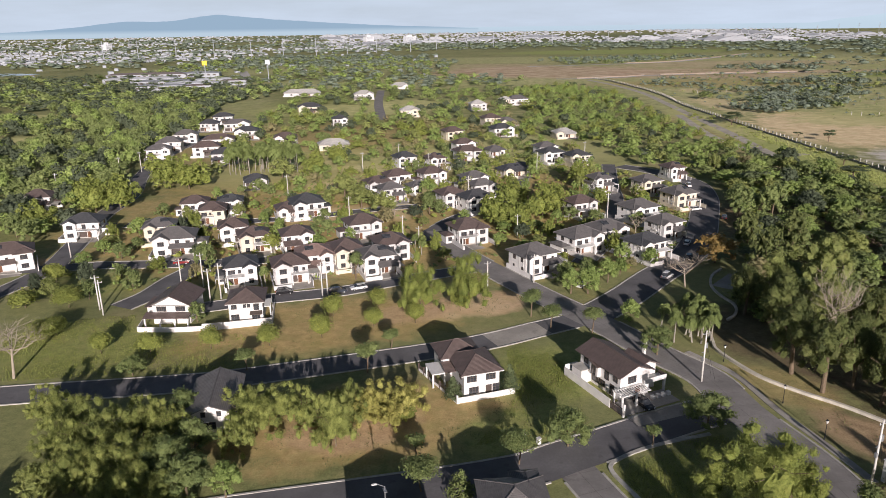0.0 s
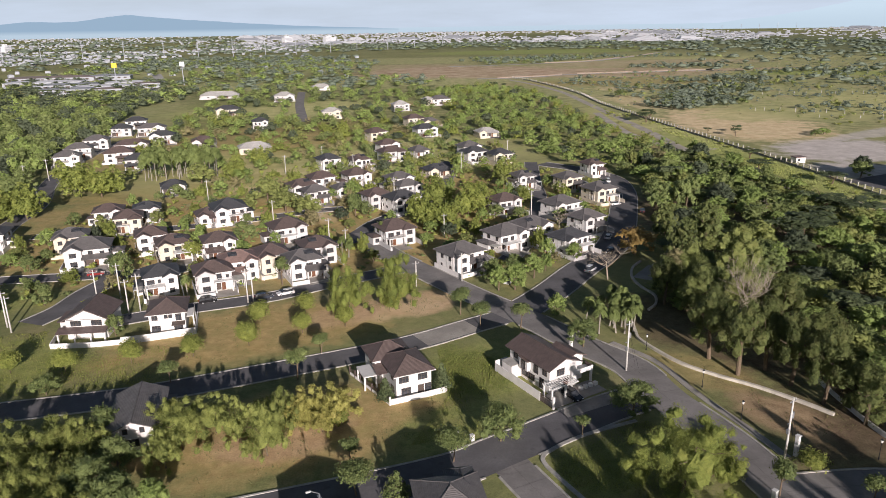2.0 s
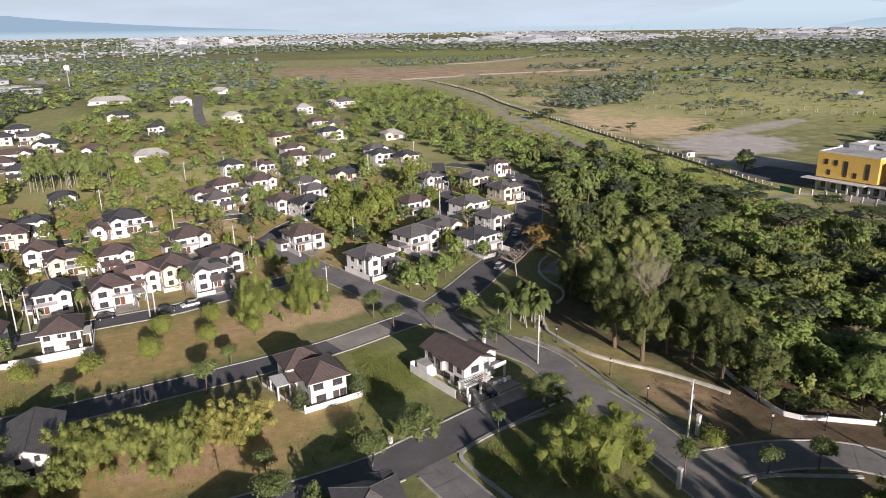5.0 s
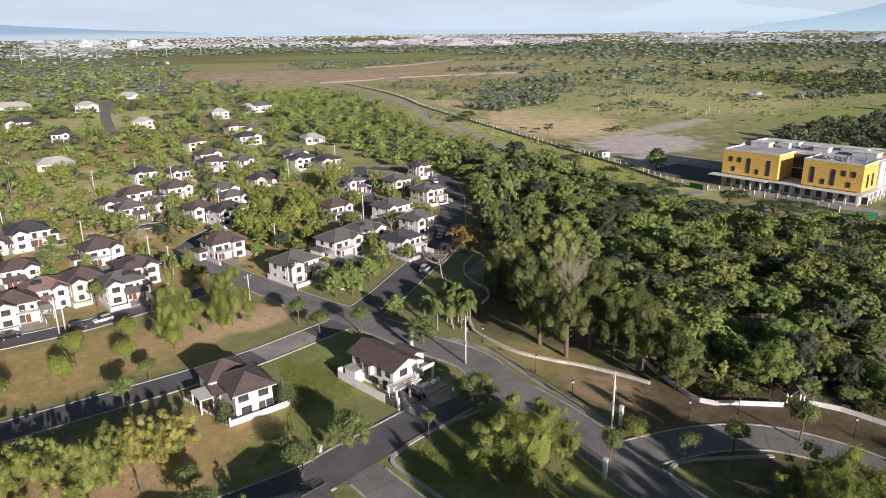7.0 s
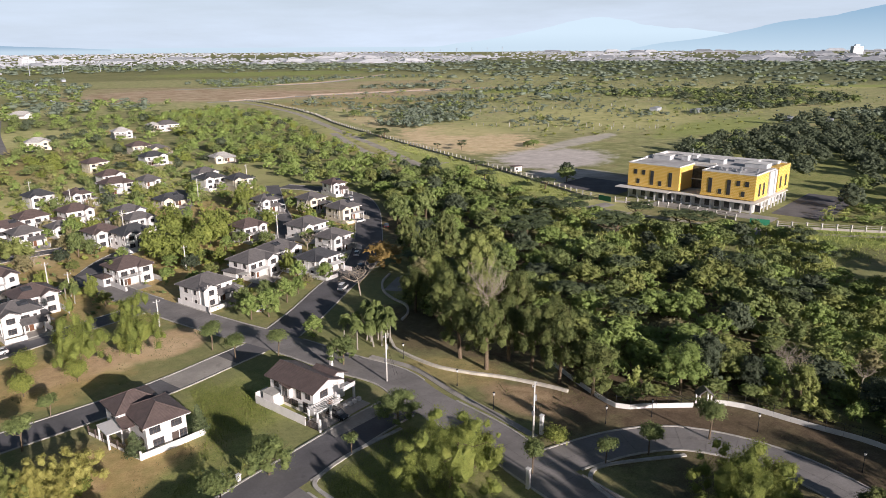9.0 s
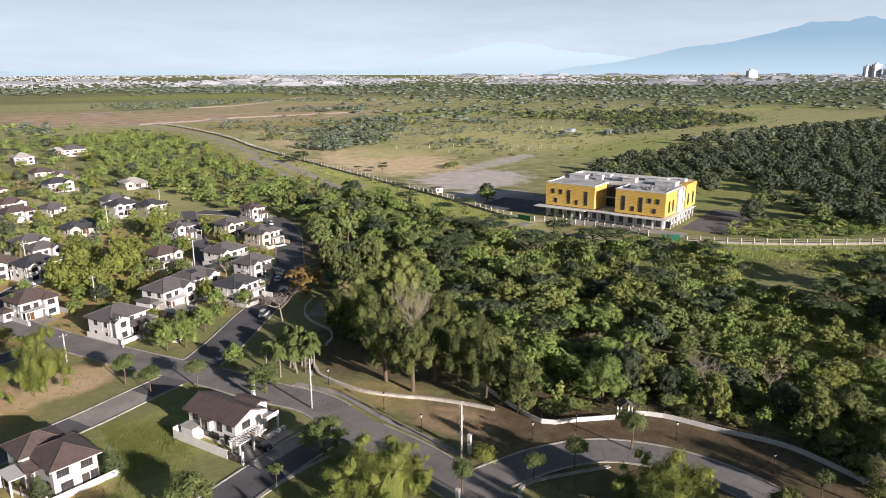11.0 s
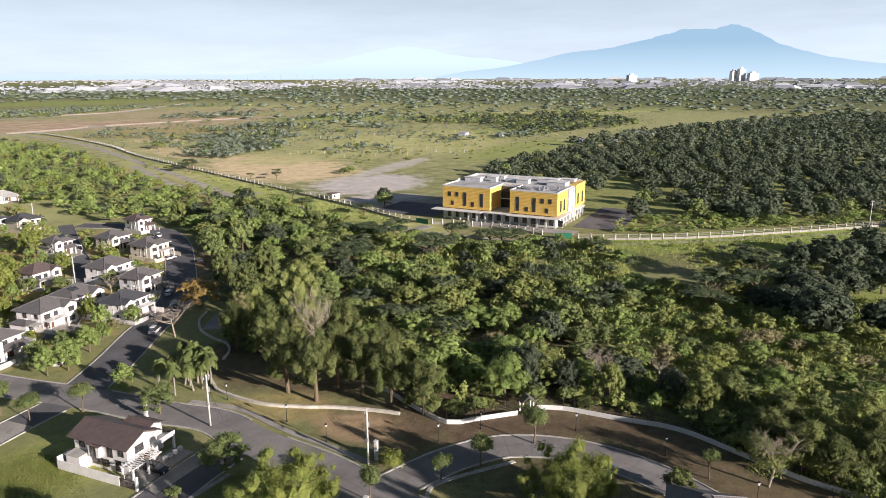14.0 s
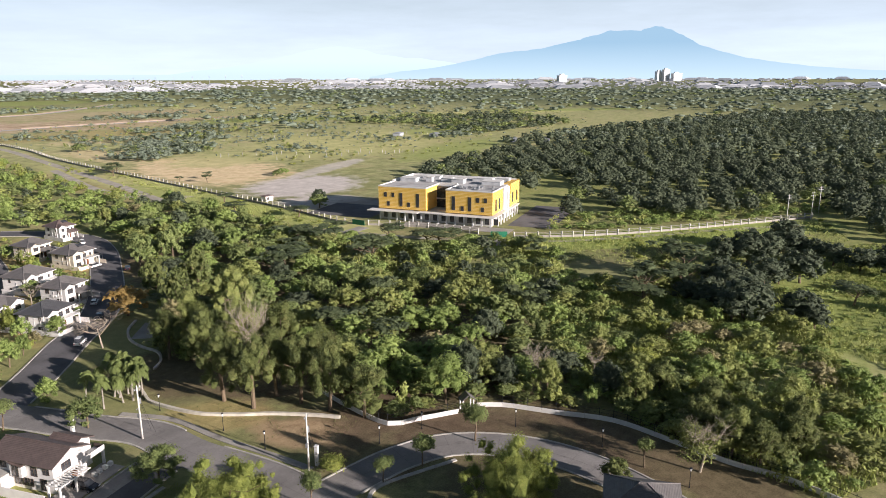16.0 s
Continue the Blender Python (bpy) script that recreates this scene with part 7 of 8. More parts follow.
# ---- park walls by the main road ----
EDGING = plain("edging_cream", (0.60, 0.56, 0.48), 0.9, vary=0.14, scale=0.6)
low = thing("retaining_wall", pose(0, 0, 0), "low pale concrete edging wall curving through the park", "wall")
for points, height in (([(58.6, 141), (57.4, 136), (57.0, 131.5), (60.5, 121), (65.5, 114.5), (70.5, 109.5), (75.5, 103), (78.4, 98.4)], 0.55), ([(77, 183), (72.5, 177.5), (69.6, 170), (69.4, 163), (70.4, 157), (68.4, 151.4), (65.2, 148)], 0.45)):
    part("edging", strip(glide(points, 1.0), -0.3, 0.3, 0.0, height), EDGING, low)
edge = thing("boundary_wall", pose(0, 0, 0), "low white wall topped by a mesh fence at the wood", "wall")
ring = glide([(83.3, 112), (82.2, 100), (82.6, 89.4), (87.3, 86.6), (95.4, 82.6)], 2.5)
ring2 = glide([(99.8, 81.6), (103.4, 77.8), (107.8, 68), (112.4, 58), (112.6, 47), (112.2, 36), (113.4, 27), (112, 14)], 2.5)
for line in (ring, ring2):
    for i, (a, b) in enumerate(zip(line, line[1:])):
        n, turn = (b - a).length, math.degrees(math.atan2(b.y - a.y, b.x - a.x))
        part("panel", boxes((0, -0.1, 0, n - 0.02, 0.1, 0.95), bevel=0.02), OFF_WHITE, edge).matrix_basis = pose(a.x, a.y, 0, 0, 0, turn)
        bm = bmesh.new()
        tube(bm, (0, 0, 0), (0, 0, 2.6), 0.05, 0.05, 6)
        part("post", bm, DARK_STEEL, edge).matrix_basis = pose(a.x, a.y, 0)
        part("rail", boxes((0, -0.02, 2.3, n, 0.02, 2.36), (0, -0.02, 1.6, n, 0.02, 1.64)), DARK_STEEL, edge).matrix_basis = pose(a.x, a.y, 0, 0, 0, turn)
shrine = thing("gatehouse", pose(97.6, 82.3, 0, 0, 0, -28), "small pitched-roof gate shelter in the boundary wall", "shelter")
bm = bmesh.new()
gable_roof(bm, -1.2, 1.2, -0.9, 1.0, 2.4, 0.3, 0.8)
part("roof", bm, ROOF["g"], shrine)
for cx, cy in ((-1.1, -0.8), (1.1, -0.8), (-1.1, 0.8), (1.1, 0.8)):
    column(shrine, cx, cy, 2.45, 0.14)

# neighbours south of the lower street, whose long shadows fall across it
for x, y, turn, w, d, roof in ((-6.0, 70.5, 10, 10, 9, "b"),):
    house(x, y, turn, w, d, 2, roof, int(300 + x), near=True)

# ---- poles, lamps and cars ----


def pole_meshes(height):
    bm = bmesh.new()
    tube(bm, (0, 0, 0), (0, 0, height), 0.2, 0.13, 10)
    return bm


def utility_pole(x, y, height, turn=0.0, arms=True):
    made = thing("utility_pole", pose(x, y, 0, 0, 0, turn), "pale concrete utility pole beside the street", "utility pole", "utility poles")
    part("shaft", pole_meshes(height), POLE, made, smooth=True)
    if arms:
        part("cross_arm", boxes((-0.9, -0.06, height - 0.7, 0.9, 0.06, height - 0.58)), STEEL, made)
        for k in (-0.8, 0.0, 0.8):
            bm = bmesh.new()
            tube(bm, (k, 0, height - 0.58), (k, 0, height - 0.3), 0.06, 0.04, 6)
            part("insulator", bm, TRIM, made)
    return made


for x, y in ((49.0, 119.4), (63.0, 88.0)):
    p = utility_pole(x, y, 10.6, 30)
    bm = bmesh.new()
    tube(bm, (0.35, 0, 7.0), (0.35, 0, 8.0), 0.28, 0.28, 12)
    part("transformer", bm, STEEL, p)
    part("meter_box", boxes((-0.5, -0.2, 4.4, -0.15, 0.2, 5.2), bevel=0.03), STEEL, p)
    part("lower_arm", boxes((-0.8, -0.05, 6.2, 0.3, 0.05, 6.3)), STEEL, p)
    for gx, gy in ((3.2, 0.4), (2.6, -1.0)):
        bm = bmesh.new()
        tube(bm, (0, 0, 8.6), (gx, gy, 0.05), 0.025, 0.025, 4)
        part("guy_wire", bm, CABLE, p)
POLES = [(-82.1, 156.2, 9), (-84.5, 159.6, 9), (-68.6, 172, 9), (-64, 175, 9.5), (-56.6, 166, 9.5), (-58.5, 163.5, 9), (-31.0, 167.2, 9), (-29.8, 168.0, 9), (24.0, 174.5, 8), (11.6, 172.5, 7),
         (-12.4, 209, 10), (-7.4, 207, 7), (24.0, 216, 8), (58.5, 240, 9), (10.5, 272, 9), (-6, 322, 10), (72, 350, 10), (44, 320, 10), (-150, 322, 10), (-146, 336, 10), (-140, 352, 10), (-127, 280, 9), (-62, 275, 10), (-33, 240, 9), (-160, 285, 10), (-113, 202, 8), (-38, 332, 9), (-22, 356, 9)]
for x, y, height in POLES:
    utility_pole(x, y, height, 20)
for x, y, height in ((41.2, 131.0, 3.6), (64.9, 88.2, 3.6), (12.8, 100.0, 1.3), (15.2, 99.2, 1.0), (54.0, 76.3, 3.4)):
    post = thing("marker_post", pose(x, y, 0, 0, 0, 25), "thick white concrete marker post by the kerb", "post", "white posts")
    part("shaft", boxes((-0.3, -0.3, 0, 0.3, 0.3, height), bevel=0.04), TRIM, post)
    part("cap", boxes((-0.38, -0.38, height, 0.38, 0.38, height + 0.14), bevel=0.03), TRIM, post)

# tall street lamp in the foreground
lamp = thing("street_lamp", pose(-8.0, 77.4, 0, 0, 0, 20), "tall grey street lamp with a bent arm", "street lamp")
bm = bmesh.new()
tube(bm, (0, 0, 0), (0, 0, 8.2), 0.12, 0.07, 8)
part("pole", bm, STEEL, lamp)
bm = bmesh.new()
tube(bm, (0, 0, 8.2), (-1.1, 0, 8.9), 0.05, 0.05, 6)
part("arm", bm, STEEL, lamp)
part("lamp_head", boxes((-1.75, -0.16, 8.82, -1.05, 0.16, 8.98), bevel=0.04), TRIM, lamp)
part("bracket", boxes((-0.2, -0.5, 7.6, 0.2, 0.5, 7.7)), STEEL, lamp)


def park_lamp(x, y):
    made = thing("park_lamp", pose(x, y, 0), "black iron park lantern on a post", "street lamp", "park lanterns")
    bm = bmesh.new()
    tube(bm, (0, 0, 0), (0, 0, 0.5), 0.13, 0.1, 8)
    tube(bm, (0, 0, 0.5), (0, 0, 3.0), 0.06, 0.05, 8)
    part("post", bm, DARK_STEEL, made)
    bm = bmesh.new()
    tube(bm, (0, 0, 3.0), (0, 0, 3.5), 0.14, 0.24, 6)
    part("lantern", bm, TRIM, made)
    bm = bmesh.new()
    tube(bm, (0, 0, 3.5), (0, 0, 3.75), 0.28, 0.04, 6)
    part("lantern_roof", bm, DARK_STEEL, made)


for x, y in ((60.6, 111.0), (62.0, 99.4), (77.0, 85.6), (56.4, 127.6), (98.6, 71.0), (103.0, 55.0), (101.0, 38.0), (86.0, 83.6)):
    park_lamp(x, y)

# ball hoop in the park court
hoop = thing("basketball_hoop", pose(75.4, 169.5, 0, 0, 0, 40), "white basketball backboard on a dark post", "hoop")
bm = bmesh.new()
tube(bm, (0, 0, 0), (0, 0, 3.6), 0.1, 0.08, 8)
part("post", bm, DARK_STEEL, hoop)
part("backboard", boxes((-0.9, 0.3, 2.9, 0.9, 0.36, 4.0), bevel=0.01), TRIM, hoop)
copy_thing(hoop, pose(80.5, 176.5, 0, 0, 0, 220))


def car_paint(name, colour):
    m = Nodes(name, 0.25, 0.1, 0.6)
    m.bsdf.inputs["Coat Weight"].default_value = 0.6
    m.colour(m.mix(m.span(m.noise(1.0, 3), 0.3, 0.7), colour, tuple(c * 0.85 for c in colour)))
    return m.mat


PAINT = {"white": car_paint("car_white", (0.78, 0.78, 0.77)), "black": car_paint("car_black", (0.015, 0.015, 0.017)), "grey": car_paint("car_grey", (0.05, 0.06, 0.08)), "red": car_paint("car_red", (0.25, 0.03, 0.03))}
LAMP_GLASS = plain("headlight", (0.75, 0.76, 0.78), 0.15)
TAIL_RED = plain("tail_light", (0.35, 0.02, 0.02), 0.3)


def profile(points, half, taper):
    """A body shell from a side outline of (x, z), narrower towards the roof."""
    bm = bmesh.new()
    top = max(z for _, z in points)
    rings = [[bm.verts.new((x, s * half * (1 - taper * max(0.0, (z - 0.9)) / top), z)) for x, z in points] for s in (-1, 1)]
    n = len(points)
    for i in range(n):
        j = (i + 1) % n
        bm.faces.new((rings[0][i], rings[0][j], rings[1][j], rings[1][i]))
    bm.faces.new(rings[0][::-1]), bm.faces.new(rings[1])
    bmesh.ops.recalc_face_normals(bm, faces=bm.faces)
    bmesh.ops.bevel(bm, geom=[e for e in bm.edges], offset=0.06, segments=2, affect="EDGES", clamp_overlap=True)
    return bm


def car(x, y, turn, paint, tall=1.55, z=0.05):
    made = thing("car", pose(x, y, z, 0, 0, turn), f"{paint} parked {'van' if tall > 1.8 else 'car'} on the street", "car", "parked cars")
    part("body", profile([(-2.2, 0.35), (2.15, 0.35), (2.2, 0.75), (1.15, 0.98), (-2.1, 1.02), (-2.25, 0.7)], 0.88, 0.0), PAINT[paint], made)
    cab = part("cabin", profile([(-2.05, 0.95), (1.2, 0.93), (0.45, tall - 0.04), (-1.7, tall - 0.04)], 0.80, 0.22), GLASS, made, "dark tinted windows")
    part("roof_panel", profile([(-1.72, tall - 0.08), (0.48, tall - 0.08), (0.36, tall + 0.02), (-1.6, tall + 0.02)], 0.66, 0.1), PAINT[paint], made)
    for wx in (-1.35, 1.35):
        for s in (-1, 1):
            bm = bmesh.new()
            tube(bm, (wx, s * 0.72, 0.33), (wx, s * 0.92, 0.33), 0.33, 0.33, 14)
            wheel = part("wheel", bm, TYRE, made)
            bm = bmesh.new()
            tube(bm, (wx, s * 0.90, 0.33), (wx, s * 0.935, 0.33), 0.2, 0.2, 10)
            part("rim", bm, STEEL, wheel)
    for s in (-1, 1):
        part("headlight", boxes((2.1, s * 0.62 - 0.18, 0.62, 2.22, s * 0.62 + 0.18, 0.78), bevel=0.02), LAMP_GLASS, made)
        part("tail_light", boxes((-2.27, s * 0.66 - 0.14, 0.68, -2.16, s * 0.66 + 0.14, 0.9), bevel=0.02), TAIL_RED, made)
    return made


for x, y, turn, paint, tall in ((-27.2, 169.0, 20, "grey", 1.65), (-22.2, 171.2, 202, "white", 1.55), (36.2, 171.2, 55, "white", 1.5), (60.2, 176.8, 48, "white", 1.95), (35.4, 110.3, -65, "black", 1.7),
                                (75.6, 206.5, 62, "white", 1.5), (98.6, 236.0, 66, "black", 1.5), (103.6, 288.0, 82, "white", 1.9), (92.6, 248.0, 20, "white", 1.6), (-76.6, 194.2, 12, "red", 1.5), (-41, 168.6, 18, "black", 1.6), (40.4, 199.6, 60, "white", 1.5), (71, 192, 240, "black", 1.5)):
    car(x, y, turn, paint, tall, 0.10)

# ---- palms ----


def palm_meshes(seed, fronds, length, droop):
    rng = np.random.default_rng(seed)
    verts, faces = [], []
    for i in range(fronds):
        a = 6.283 * i / fronds + rng.uniform(-0.2, 0.2)
        rise = rng.uniform(0.1, 2.3)
        out = length * rng.uniform(0.7, 1.05) / (1 + 0.25 * rise)
        pts = [np.array([math.cos(a) * out * u, math.sin(a) * out * u, length * (rise * u - droop * u * u * (0.6 + 0.45 * rise))]) for u in np.linspace(0, 1, 7)]
        side = np.array([-math.sin(a), math.cos(a), 0])
        for k in range(6):
            for s in (-1, 1):
                for q in range(2):
                    u = (k + q * 0.5) / 6
                    w = length * 0.26 * math.sin(math.pi * min(1, 0.18 + 0.8 * u)) * rng.uniform(0.8, 1.2)
                    p0 = pts[k] + (pts[k + 1] - pts[k]) * q * 0.5
                    p1 = pts[k] + (pts[k + 1] - pts[k]) * (q * 0.5 + 0.42)
                    tip = side * s * w + np.array([0, 0, -0.45 * w]) + (pts[k + 1] - pts[k]) * 0.5
                    b = len(verts)
                    verts += [p0, p1, p1 + tip, p0 + tip * 0.95]
                    faces.append((b, b + 1, b + 2, b + 3))
    return mesh_of("crown", [tuple(v) for v in verts], faces, [LEAF["palm"]])


PALM_CROWNS = [palm_meshes(60 + i, 24, 2.1, 1.25) for i in range(4)]


def palm(x, y, height, size, r):
    made = thing("palm_tree", pose(x, y, 0, 0, 0, r.uniform(0, 360)), "slender palm with pale trunk and feathery fronds", "palm", "palms")
    bm = bmesh.new()
    lean = Vector((r.uniform(-0.5, 0.5), r.uniform(-0.5, 0.5), height))
    tube(bm, (0, 0, -0.1), lean * 0.15, 0.24, 0.17, 8, False)
    tube(bm, lean * 0.15, lean, 0.17, 0.12, 8, False)
    part("trunk", bm, PALM_BARK, made)
    share("crown", r.choice(PALM_CROWNS), made, Matrix.Translation(lean) @ Matrix.Diagonal((size, size, size, 1)))
    return made


pr = random.Random(77)
for i in range(20):
    palm(52.8 + pr.uniform(-6, 5), 141.0 + pr.uniform(-5, 7.0), pr.uniform(3.4, 6.4), pr.uniform(0.95, 1.2), pr)
for i in range(34):
    u = i / 33
    palm(-101 + 31 * u + pr.uniform(-2, 2), 333 + 5 * u + pr.uniform(-9, 9), pr.uniform(8.5, 12), pr.uniform(1.7, 2.3), pr)
for x, y in ((-46.2, 170.6), (-6.5, 200), (-8.5, 203), (4.0, 214), (28, 231), (22, 238), (-56, 216)):
    palm(x, y, pr.uniform(4, 6), 0.95, pr)

# ---- far plain: woods, town, pylons ----


def bearing(az, far):
    return far * math.sin(radians(az)), far * math.cos(radians(az))


fr = random.Random(301)
rows = []
while len(rows) < 3300:
    az, far = fr.uniform(-42, 88), math.sqrt(fr.uniform(900.0 ** 2, 4300.0 ** 2))
    x, y = bearing(az, far)
    density = noise.noise((x * 0.0011, y * 0.0022, 2.0)) + 0.6 * noise.noise((x * 0.004, y * 0.007, 5.0))
    # the woods close up beyond the fields: from 1300 m in the east, from 2000 m in the north
    start = 2050 - 760 * min(1.0, max(0.0, (az - 14) / 22))
    wanted = 0.26 - 0.62 * min(1.0, max(0.0, (far - start + 150) / 500))
    if az < -8:
        wanted = -0.10 if far < 1800 else -0.2
    if az > 26:
        wanted -= 0.4
    if density < wanted:
        continue
    if 60 < x < 460 and 900 < y < 1390 or az > -8 and far > 3150:
        continue
    size = fr.uniform(0.7, 1.3) * (13 + 0.0115 * far)
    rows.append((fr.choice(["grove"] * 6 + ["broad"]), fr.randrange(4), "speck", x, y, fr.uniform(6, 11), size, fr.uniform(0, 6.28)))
stand("far_woodland", rows, "distant belts of trees with haze tint in their leaf colour", "woodland")


def town(name, count, seed, az0, az1, far0, far1, sizes, mats, label, spread=1.0):
    """Many small far buildings in one mesh."""
    r = random.Random(seed)
    verts, faces, slots = [], [], []
    made = 0
    while made < count:
        az, far = r.uniform(az0, az1), r.uniform(far0, far1)
        x, y = bearing(az, far)
        if noise.noise((x * 0.0016, y * 0.0016, 9.0)) < r.uniform(-0.5, 0.25) * spread:
            continue
        made += 1
        w, d, h = r.uniform(*sizes), r.uniform(*sizes) * 0.7, r.uniform(2.5, 5)
        c, s_ = math.cos(radians(-az + r.uniform(-25, 25))), math.sin(radians(-az + r.uniform(-25, 25)))
        b = len(verts)
        for z, k in ((0, 1.0), (h, 1.0), (h + min(w, d) * 0.16, 0.15)):
            for px, py in ((-w, -d), (w, -d), (w, d), (-w, d)):
                px, py = px * 0.5 * (k if z <= h else 0.6), py * 0.5 * k
                verts.append((x + c * px - s_ * py, y + s_ * px + c * py, z + rise(x, y)))
        for lvl in (0, 4):
            for i in range(4):
                j = (i + 1) % 4
                faces.append((b + lvl + i, b + lvl + j, b + lvl + 4 + j, b + lvl + 4 + i))
                slots.append(0 if lvl == 0 else 1 + (made % (len(mats) - 1)))
        faces.append((b + 8, b + 9, b + 10, b + 11))
        slots.append(1 + (made % (len(mats) - 1)))
    return tagged(new(name, mesh_of(name, verts, faces, mats, slots)), label, "town", kind="stuff")


# far town tones dulled and blued so that haze sits in the colour
TOWN_WALL = plain("town_wall_hazed", (0.34, 0.36, 0.39), 0.8, vary=0.05, scale=0.02)
TOWER_WHITE = plain("tower_white", (0.62, 0.63, 0.65), 0.7, vary=0.03, scale=0.02)
SANDY = plain("sandy_concrete", (0.27, 0.22, 0.175), 0.9, vary=0.12, scale=0.1)
WALL_SIGN = plain("sign_yellow", (0.85, 0.55, 0.04), 0.5)
TOWN_ROOF = [plain("town_roof_pale_hazed", (0.33, 0.345, 0.37), 0.6, vary=0.1, scale=0.02), plain("town_roof_rust", (0.24, 0.20, 0.185), 0.7, vary=0.1, scale=0.02), plain("town_roof_grey_hazed", (0.21, 0.225, 0.24), 0.7, vary=0.1, scale=0.02), plain("town_roof_white", (0.60, 0.61, 0.63), 0.6, vary=0.05, scale=0.02)]
town("town", 2800, 401, -42, -4, 1750, 4700, (6, 13), [TOWN_WALL] + TOWN_ROOF, "hazy town of small pale houses")
town("town", 2400, 402, -8, 30, 3050, 4830, (8, 18), [TOWN_WALL] + TOWN_ROOF, "hazy far town of pale buildings")
town("town", 2400, 403, 28, 88, 3150, 4830, (8, 20), [TOWN_WALL] + TOWN_ROOF, "hazy far town of pale buildings")
town("town", 36, 406, -30, 0, 1000, 1800, (6, 10), [TOWN_WALL] + TOWN_ROOF[:3], "scattered pale houses among trees")
town("town", 120, 404, 22, 88, 3200, 4700, (40, 120), [TOWN_WALL, TOWN_ROOF[0], TOWN_ROOF[3]], "long pale industrial sheds", 0.2)
town("town", 40, 405, -10, 22, 3000, 4300, (40, 120), [TOWN_WALL, TOWN_ROOF[0], TOWN_ROOF[3]], "long pale industrial sheds", 0.2)
for az, far, w, h in ((-5.6, 3500, 44, 26), (-2.4, 3500, 60, 24), (65.0, 4400, 40, 66), (65.8, 4400, 60, 44), (64.5, 4400, 40, 56), (57.2, 4200, 56, 40), (-24.6, 2900, 26, 24), (80.5, 4200, 70, 40)):
    x, y = bearing(az, far)
    tower = thing("tower_block", pose(x, y, rise(x, y) - 1, 0, 0, 38 - az), "pale square tower block above the town", "building", "far tower blocks")
    part("wall", boxes((-w / 2, -12, 0, w / 2, 12, h)), TOWER_WHITE, tower)
    part("roof_house", boxes((-w / 4, -6, h, w / 6, 6, h + 8)), TOWER_WHITE, tower)
    for k in range(4):
        part("window_band", boxes((-w / 2 + 2, -12.4, h * (0.2 + 0.2 * k), w / 2 - 2, -12.02, h * (0.2 + 0.2 * k) + 2)), TOWN_ROOF[0], tower)

# school-like group of flat pale buildings beyond the western wood
for i, (x, y, w, d, turn) in enumerate(((-325, 830, 56, 22, 14), (-300, 868, 60, 24, 14), (-280, 826, 30, 18, 14), (-352, 905, 70, 26, 12), (-400, 960, 90, 30, 12), (-430, 1060, 110, 34, 10), (-360, 1075, 60, 30, 10), (-290, 930, 50, 26, 12), (-260, 905, 30, 16, 12))):
    shed = thing("warehouse", pose(x, y, 0, 0, 0, turn), "low white warehouse with a pale shallow roof", "building", "pale warehouses")
    part("wall", boxes((-w / 2, -d / 2, 0, w / 2, d / 2, 6)), TOWN_WALL, shed)
    bm = bmesh.new()
    hip_roof(bm, -w / 2, -d / 2, w / 2, d / 2, 6, 0.8, 0.12)
    part("roof", bm, TOWN_ROOF[(0, 3, 1)[i % 3]], shed)
    for k in range(int(w / 8)):
        part("window", boxes((-w / 2 + 3 + 8 * k, -d / 2 - 0.1, 2.6, -w / 2 + 7 + 8 * k, -d / 2 + 0.1, 4.6)), FRAME, shed)
for x, y in ((566, 420), (590, 397), (540, 556), (560, 520)):
    shed = thing("farm_shed", pose(x, y, 0, 0, 0, 30), "low pale farm shed beside the orchard", "shed", "farm sheds")
    part("wall", boxes((-8, -4, 0, 8, 4, 3)), TOWN_WALL, shed)
    bm = bmesh.new()
    hip_roof(bm, -8, -4, 8, 4, 3, 0.6, 0.25)
    part("roof", bm, TOWN_ROOF[0], shed)

# the row of steel pylons
PYLON_AZ = (-41, -38, -35.2, -32.5, -30, -27.5, -24.9, -22.6, -20, -17.3, -14.6, -12.2, -9.7, -7.3, -5, -2.35, -0.3, 2.1, 4.2, 6.4, 8.75, 11, 13, 15.3, 17.4, 19.3, 21.3, 22.9, 24.5, 26, 27.3, 28.6, 29.8, 31, 32.2)
for az in PYLON_AZ:
    far = np.interp(az, (-27, -10, -2, 2, 6.4, 11, 15, 20, 25, 31), (1880, 1880, 2130, 2340, 2580, 2850, 3150, 3430, 3720, 4250))
    x, y = bearing(az, float(far))
    tower = thing("pylon", pose(x, y, rise(x, y), 0, 0, -15 - az), "tall pale steel transmission pole on the plain", "pylon", "row of pylons")
    bm = bmesh.new()
    tube(bm, (0, 0, 0), (0, 0, 46), 1.1, 0.6, 6)
    part("shaft", bm, TOWN_WALL, tower)
    for z in (42, 37, 32):
        part("cross_arm", boxes((-4, -0.3, z, 4, 0.3, z + 0.6)), TOWN_WALL, tower)
# three poles with cross arms near the orchard
for x, y in ((330, 92), (345, 86), (365, 88)):
    p = utility_pole(x, y, 13, -30)
    part("upper_arm", boxes((-1.4, -0.08, 11.2, 1.4, 0.08, 11.35)), STEEL, p)

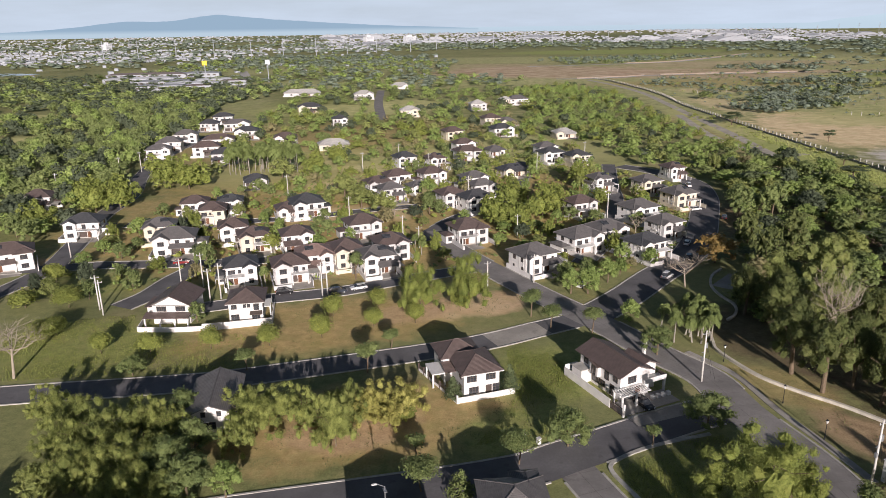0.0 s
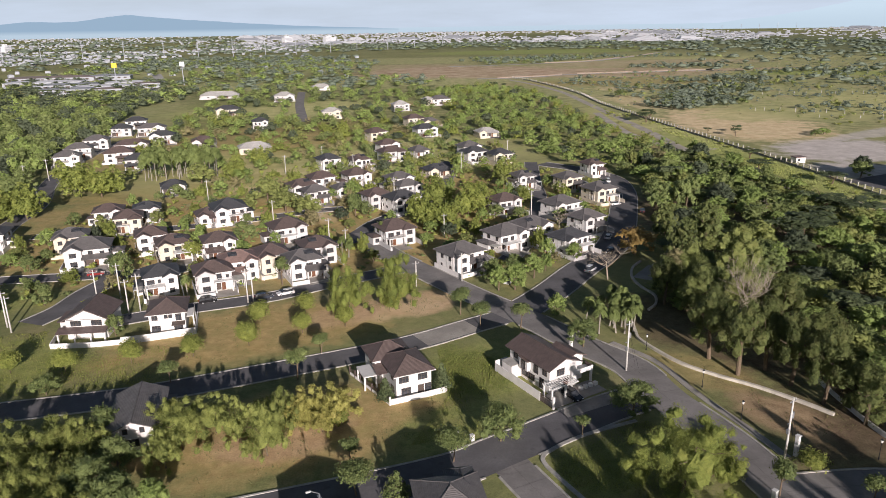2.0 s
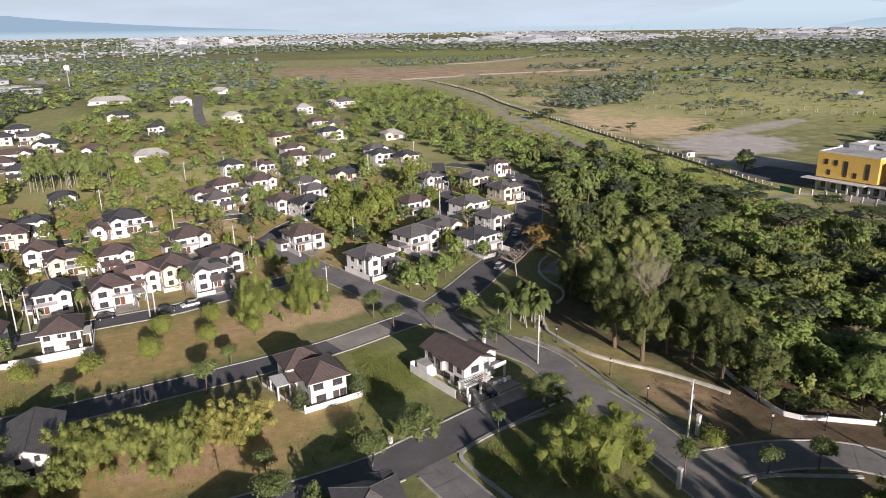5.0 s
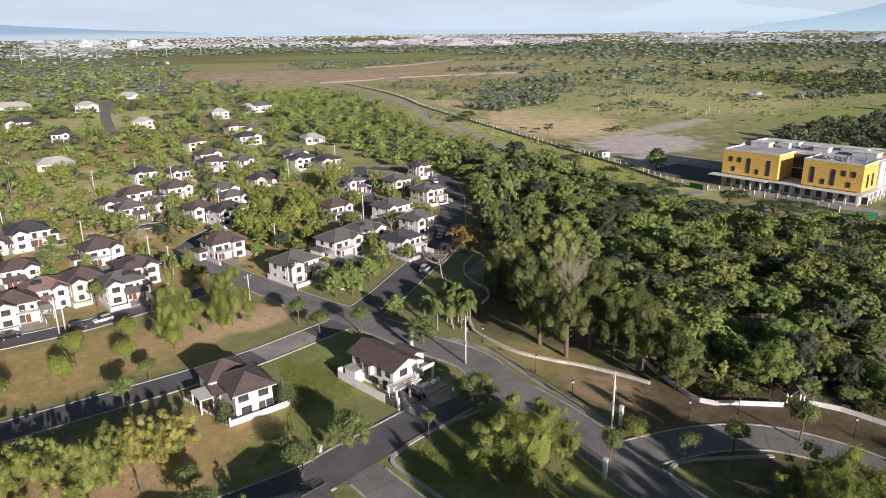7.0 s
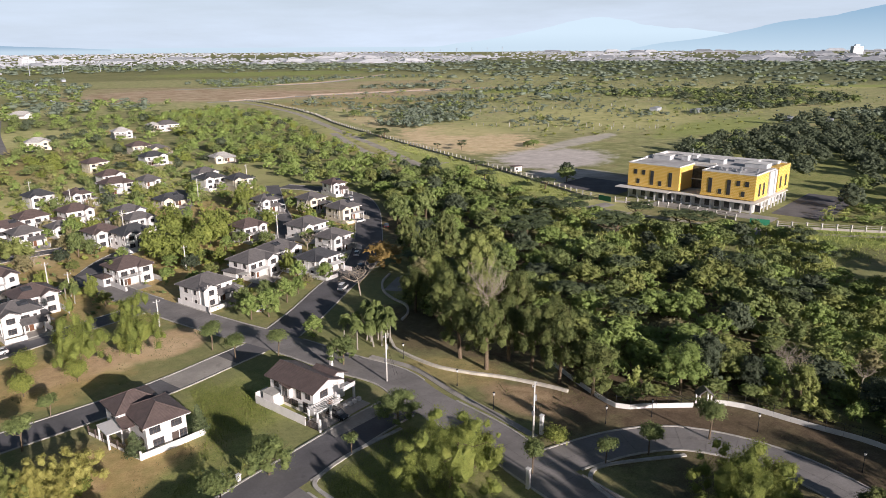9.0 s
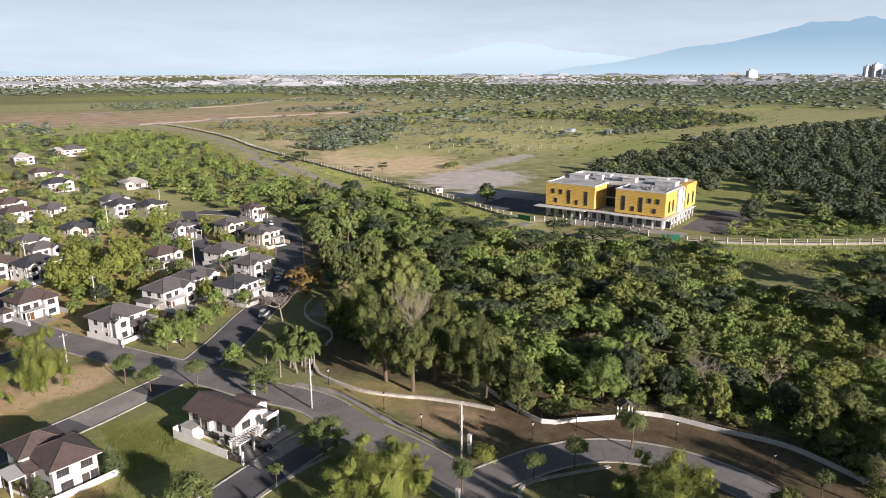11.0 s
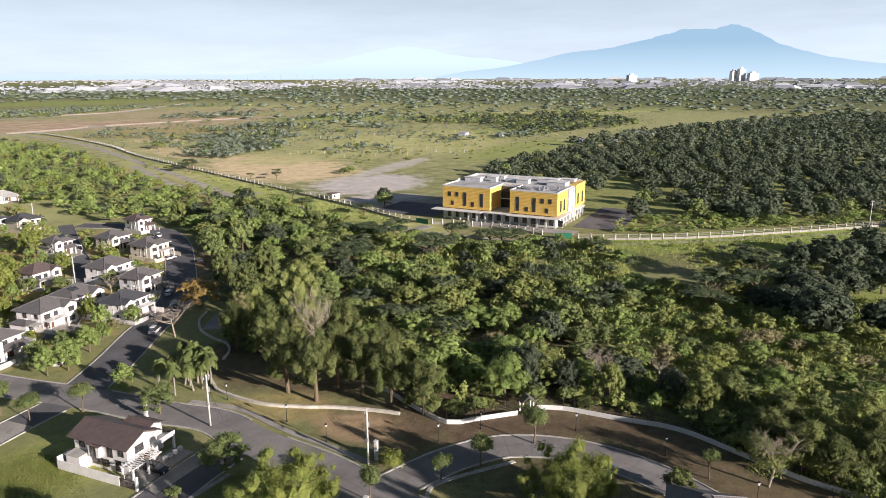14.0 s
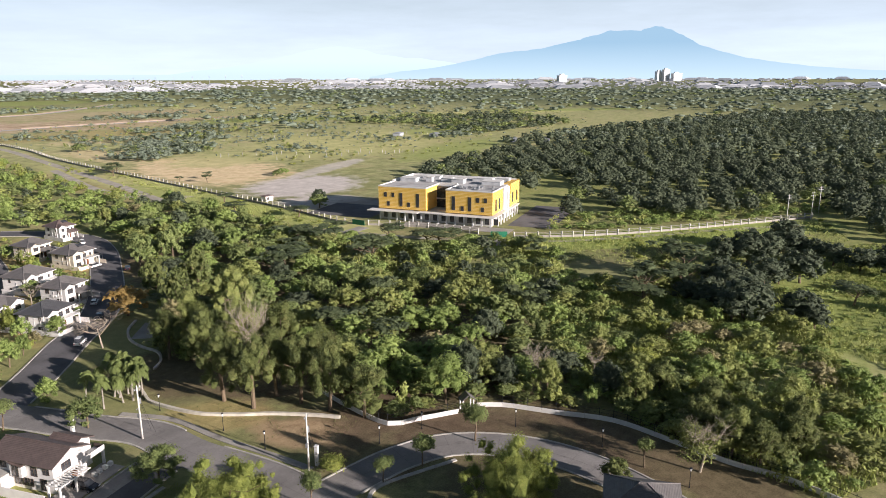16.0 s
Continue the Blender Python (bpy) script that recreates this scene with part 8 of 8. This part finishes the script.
# low pale walls across the bare land
for points, height in (([(177, 932), (247, 956), (277, 978)], 1.5), ([(300, 982), (378, 995), (516, 1009)], 1.6), ([(330, 1300), (419, 1333), (548, 1473), (700, 1660)], 1.5)):
    low_wall = thing("perimeter_wall", pose(points[0][0], points[0][1], 0), "low sandy concrete wall across bare land", "wall", "far walls")
    line = glide(points, 14)
    for a, b in zip(line, line[1:]):
        ob = part("panel", boxes((0, -0.2, 0, (b - a).length - 0.05, 0.2, height)), SANDY, low_wall)
        ob.matrix_basis = pose(a.x - points[0][0], a.y - points[0][1], 0, 0, 0, math.degrees(math.atan2(b.y - a.y, b.x - a.x)))

# stakes of old field fences
stake_mesh = None
stake_fence = random.Random(77)
for start, end, count in (((300, 520), (392, 466), 11), ((392, 466), (430, 420), 7), ((340, 640), (536, 617), 16), ((536, 617), (600, 500), 12), ((320, 470), (420, 430), 9), ((610, 680), (700, 620), 8), ((250, 700), (420, 760), 14)):
    line = thing("field_fence", pose(start[0], start[1], 0), "line of pale concrete stakes across the field", "fence", "field fences")
    for i in range(count):
        u = (i + stake_fence.uniform(-0.25, 0.25)) / (count - 1)
        h = stake_fence.uniform(2.2, 3.6)
        if stake_mesh is None:
            b = boxes((-0.16, -0.16, -0.2, 0.16, 0.16, 3.0), bevel=0.02)
            stake_mesh = bpy.data.meshes.new("stake")
            b.to_mesh(stake_mesh)
            b.free()
            stake_mesh.materials.append(CONCRETE)
        share("stake", stake_mesh, line, pose(u * (end[0] - start[0]), u * (end[1] - start[1]) + stake_fence.uniform(-2, 2), 0, stake_fence.uniform(-4, 4)) @ Matrix.Diagonal((1, 1, h / 3.0, 1)))


# tall roadside sign poles
for x, y, h, mat in ((-289, 885, 26, WALL_SIGN), (-225, 940, 24, TOWN_ROOF[3])):
    sign = thing("sign_pole", pose(x, y, 0, 0, 0, 15), "tall steel pole carrying a plain rounded sign", "sign", "roadside signs")
    bm = bmesh.new()
    tube(bm, (0, 0, 0), (0, 0, h), 0.7, 0.45, 8)
    part("pole", bm, TOWN_WALL, sign)
    part("sign_board", boxes((-3, -0.4, h - 1, 3, 0.4, h + 4.5), bevel=0.35), mat, sign)
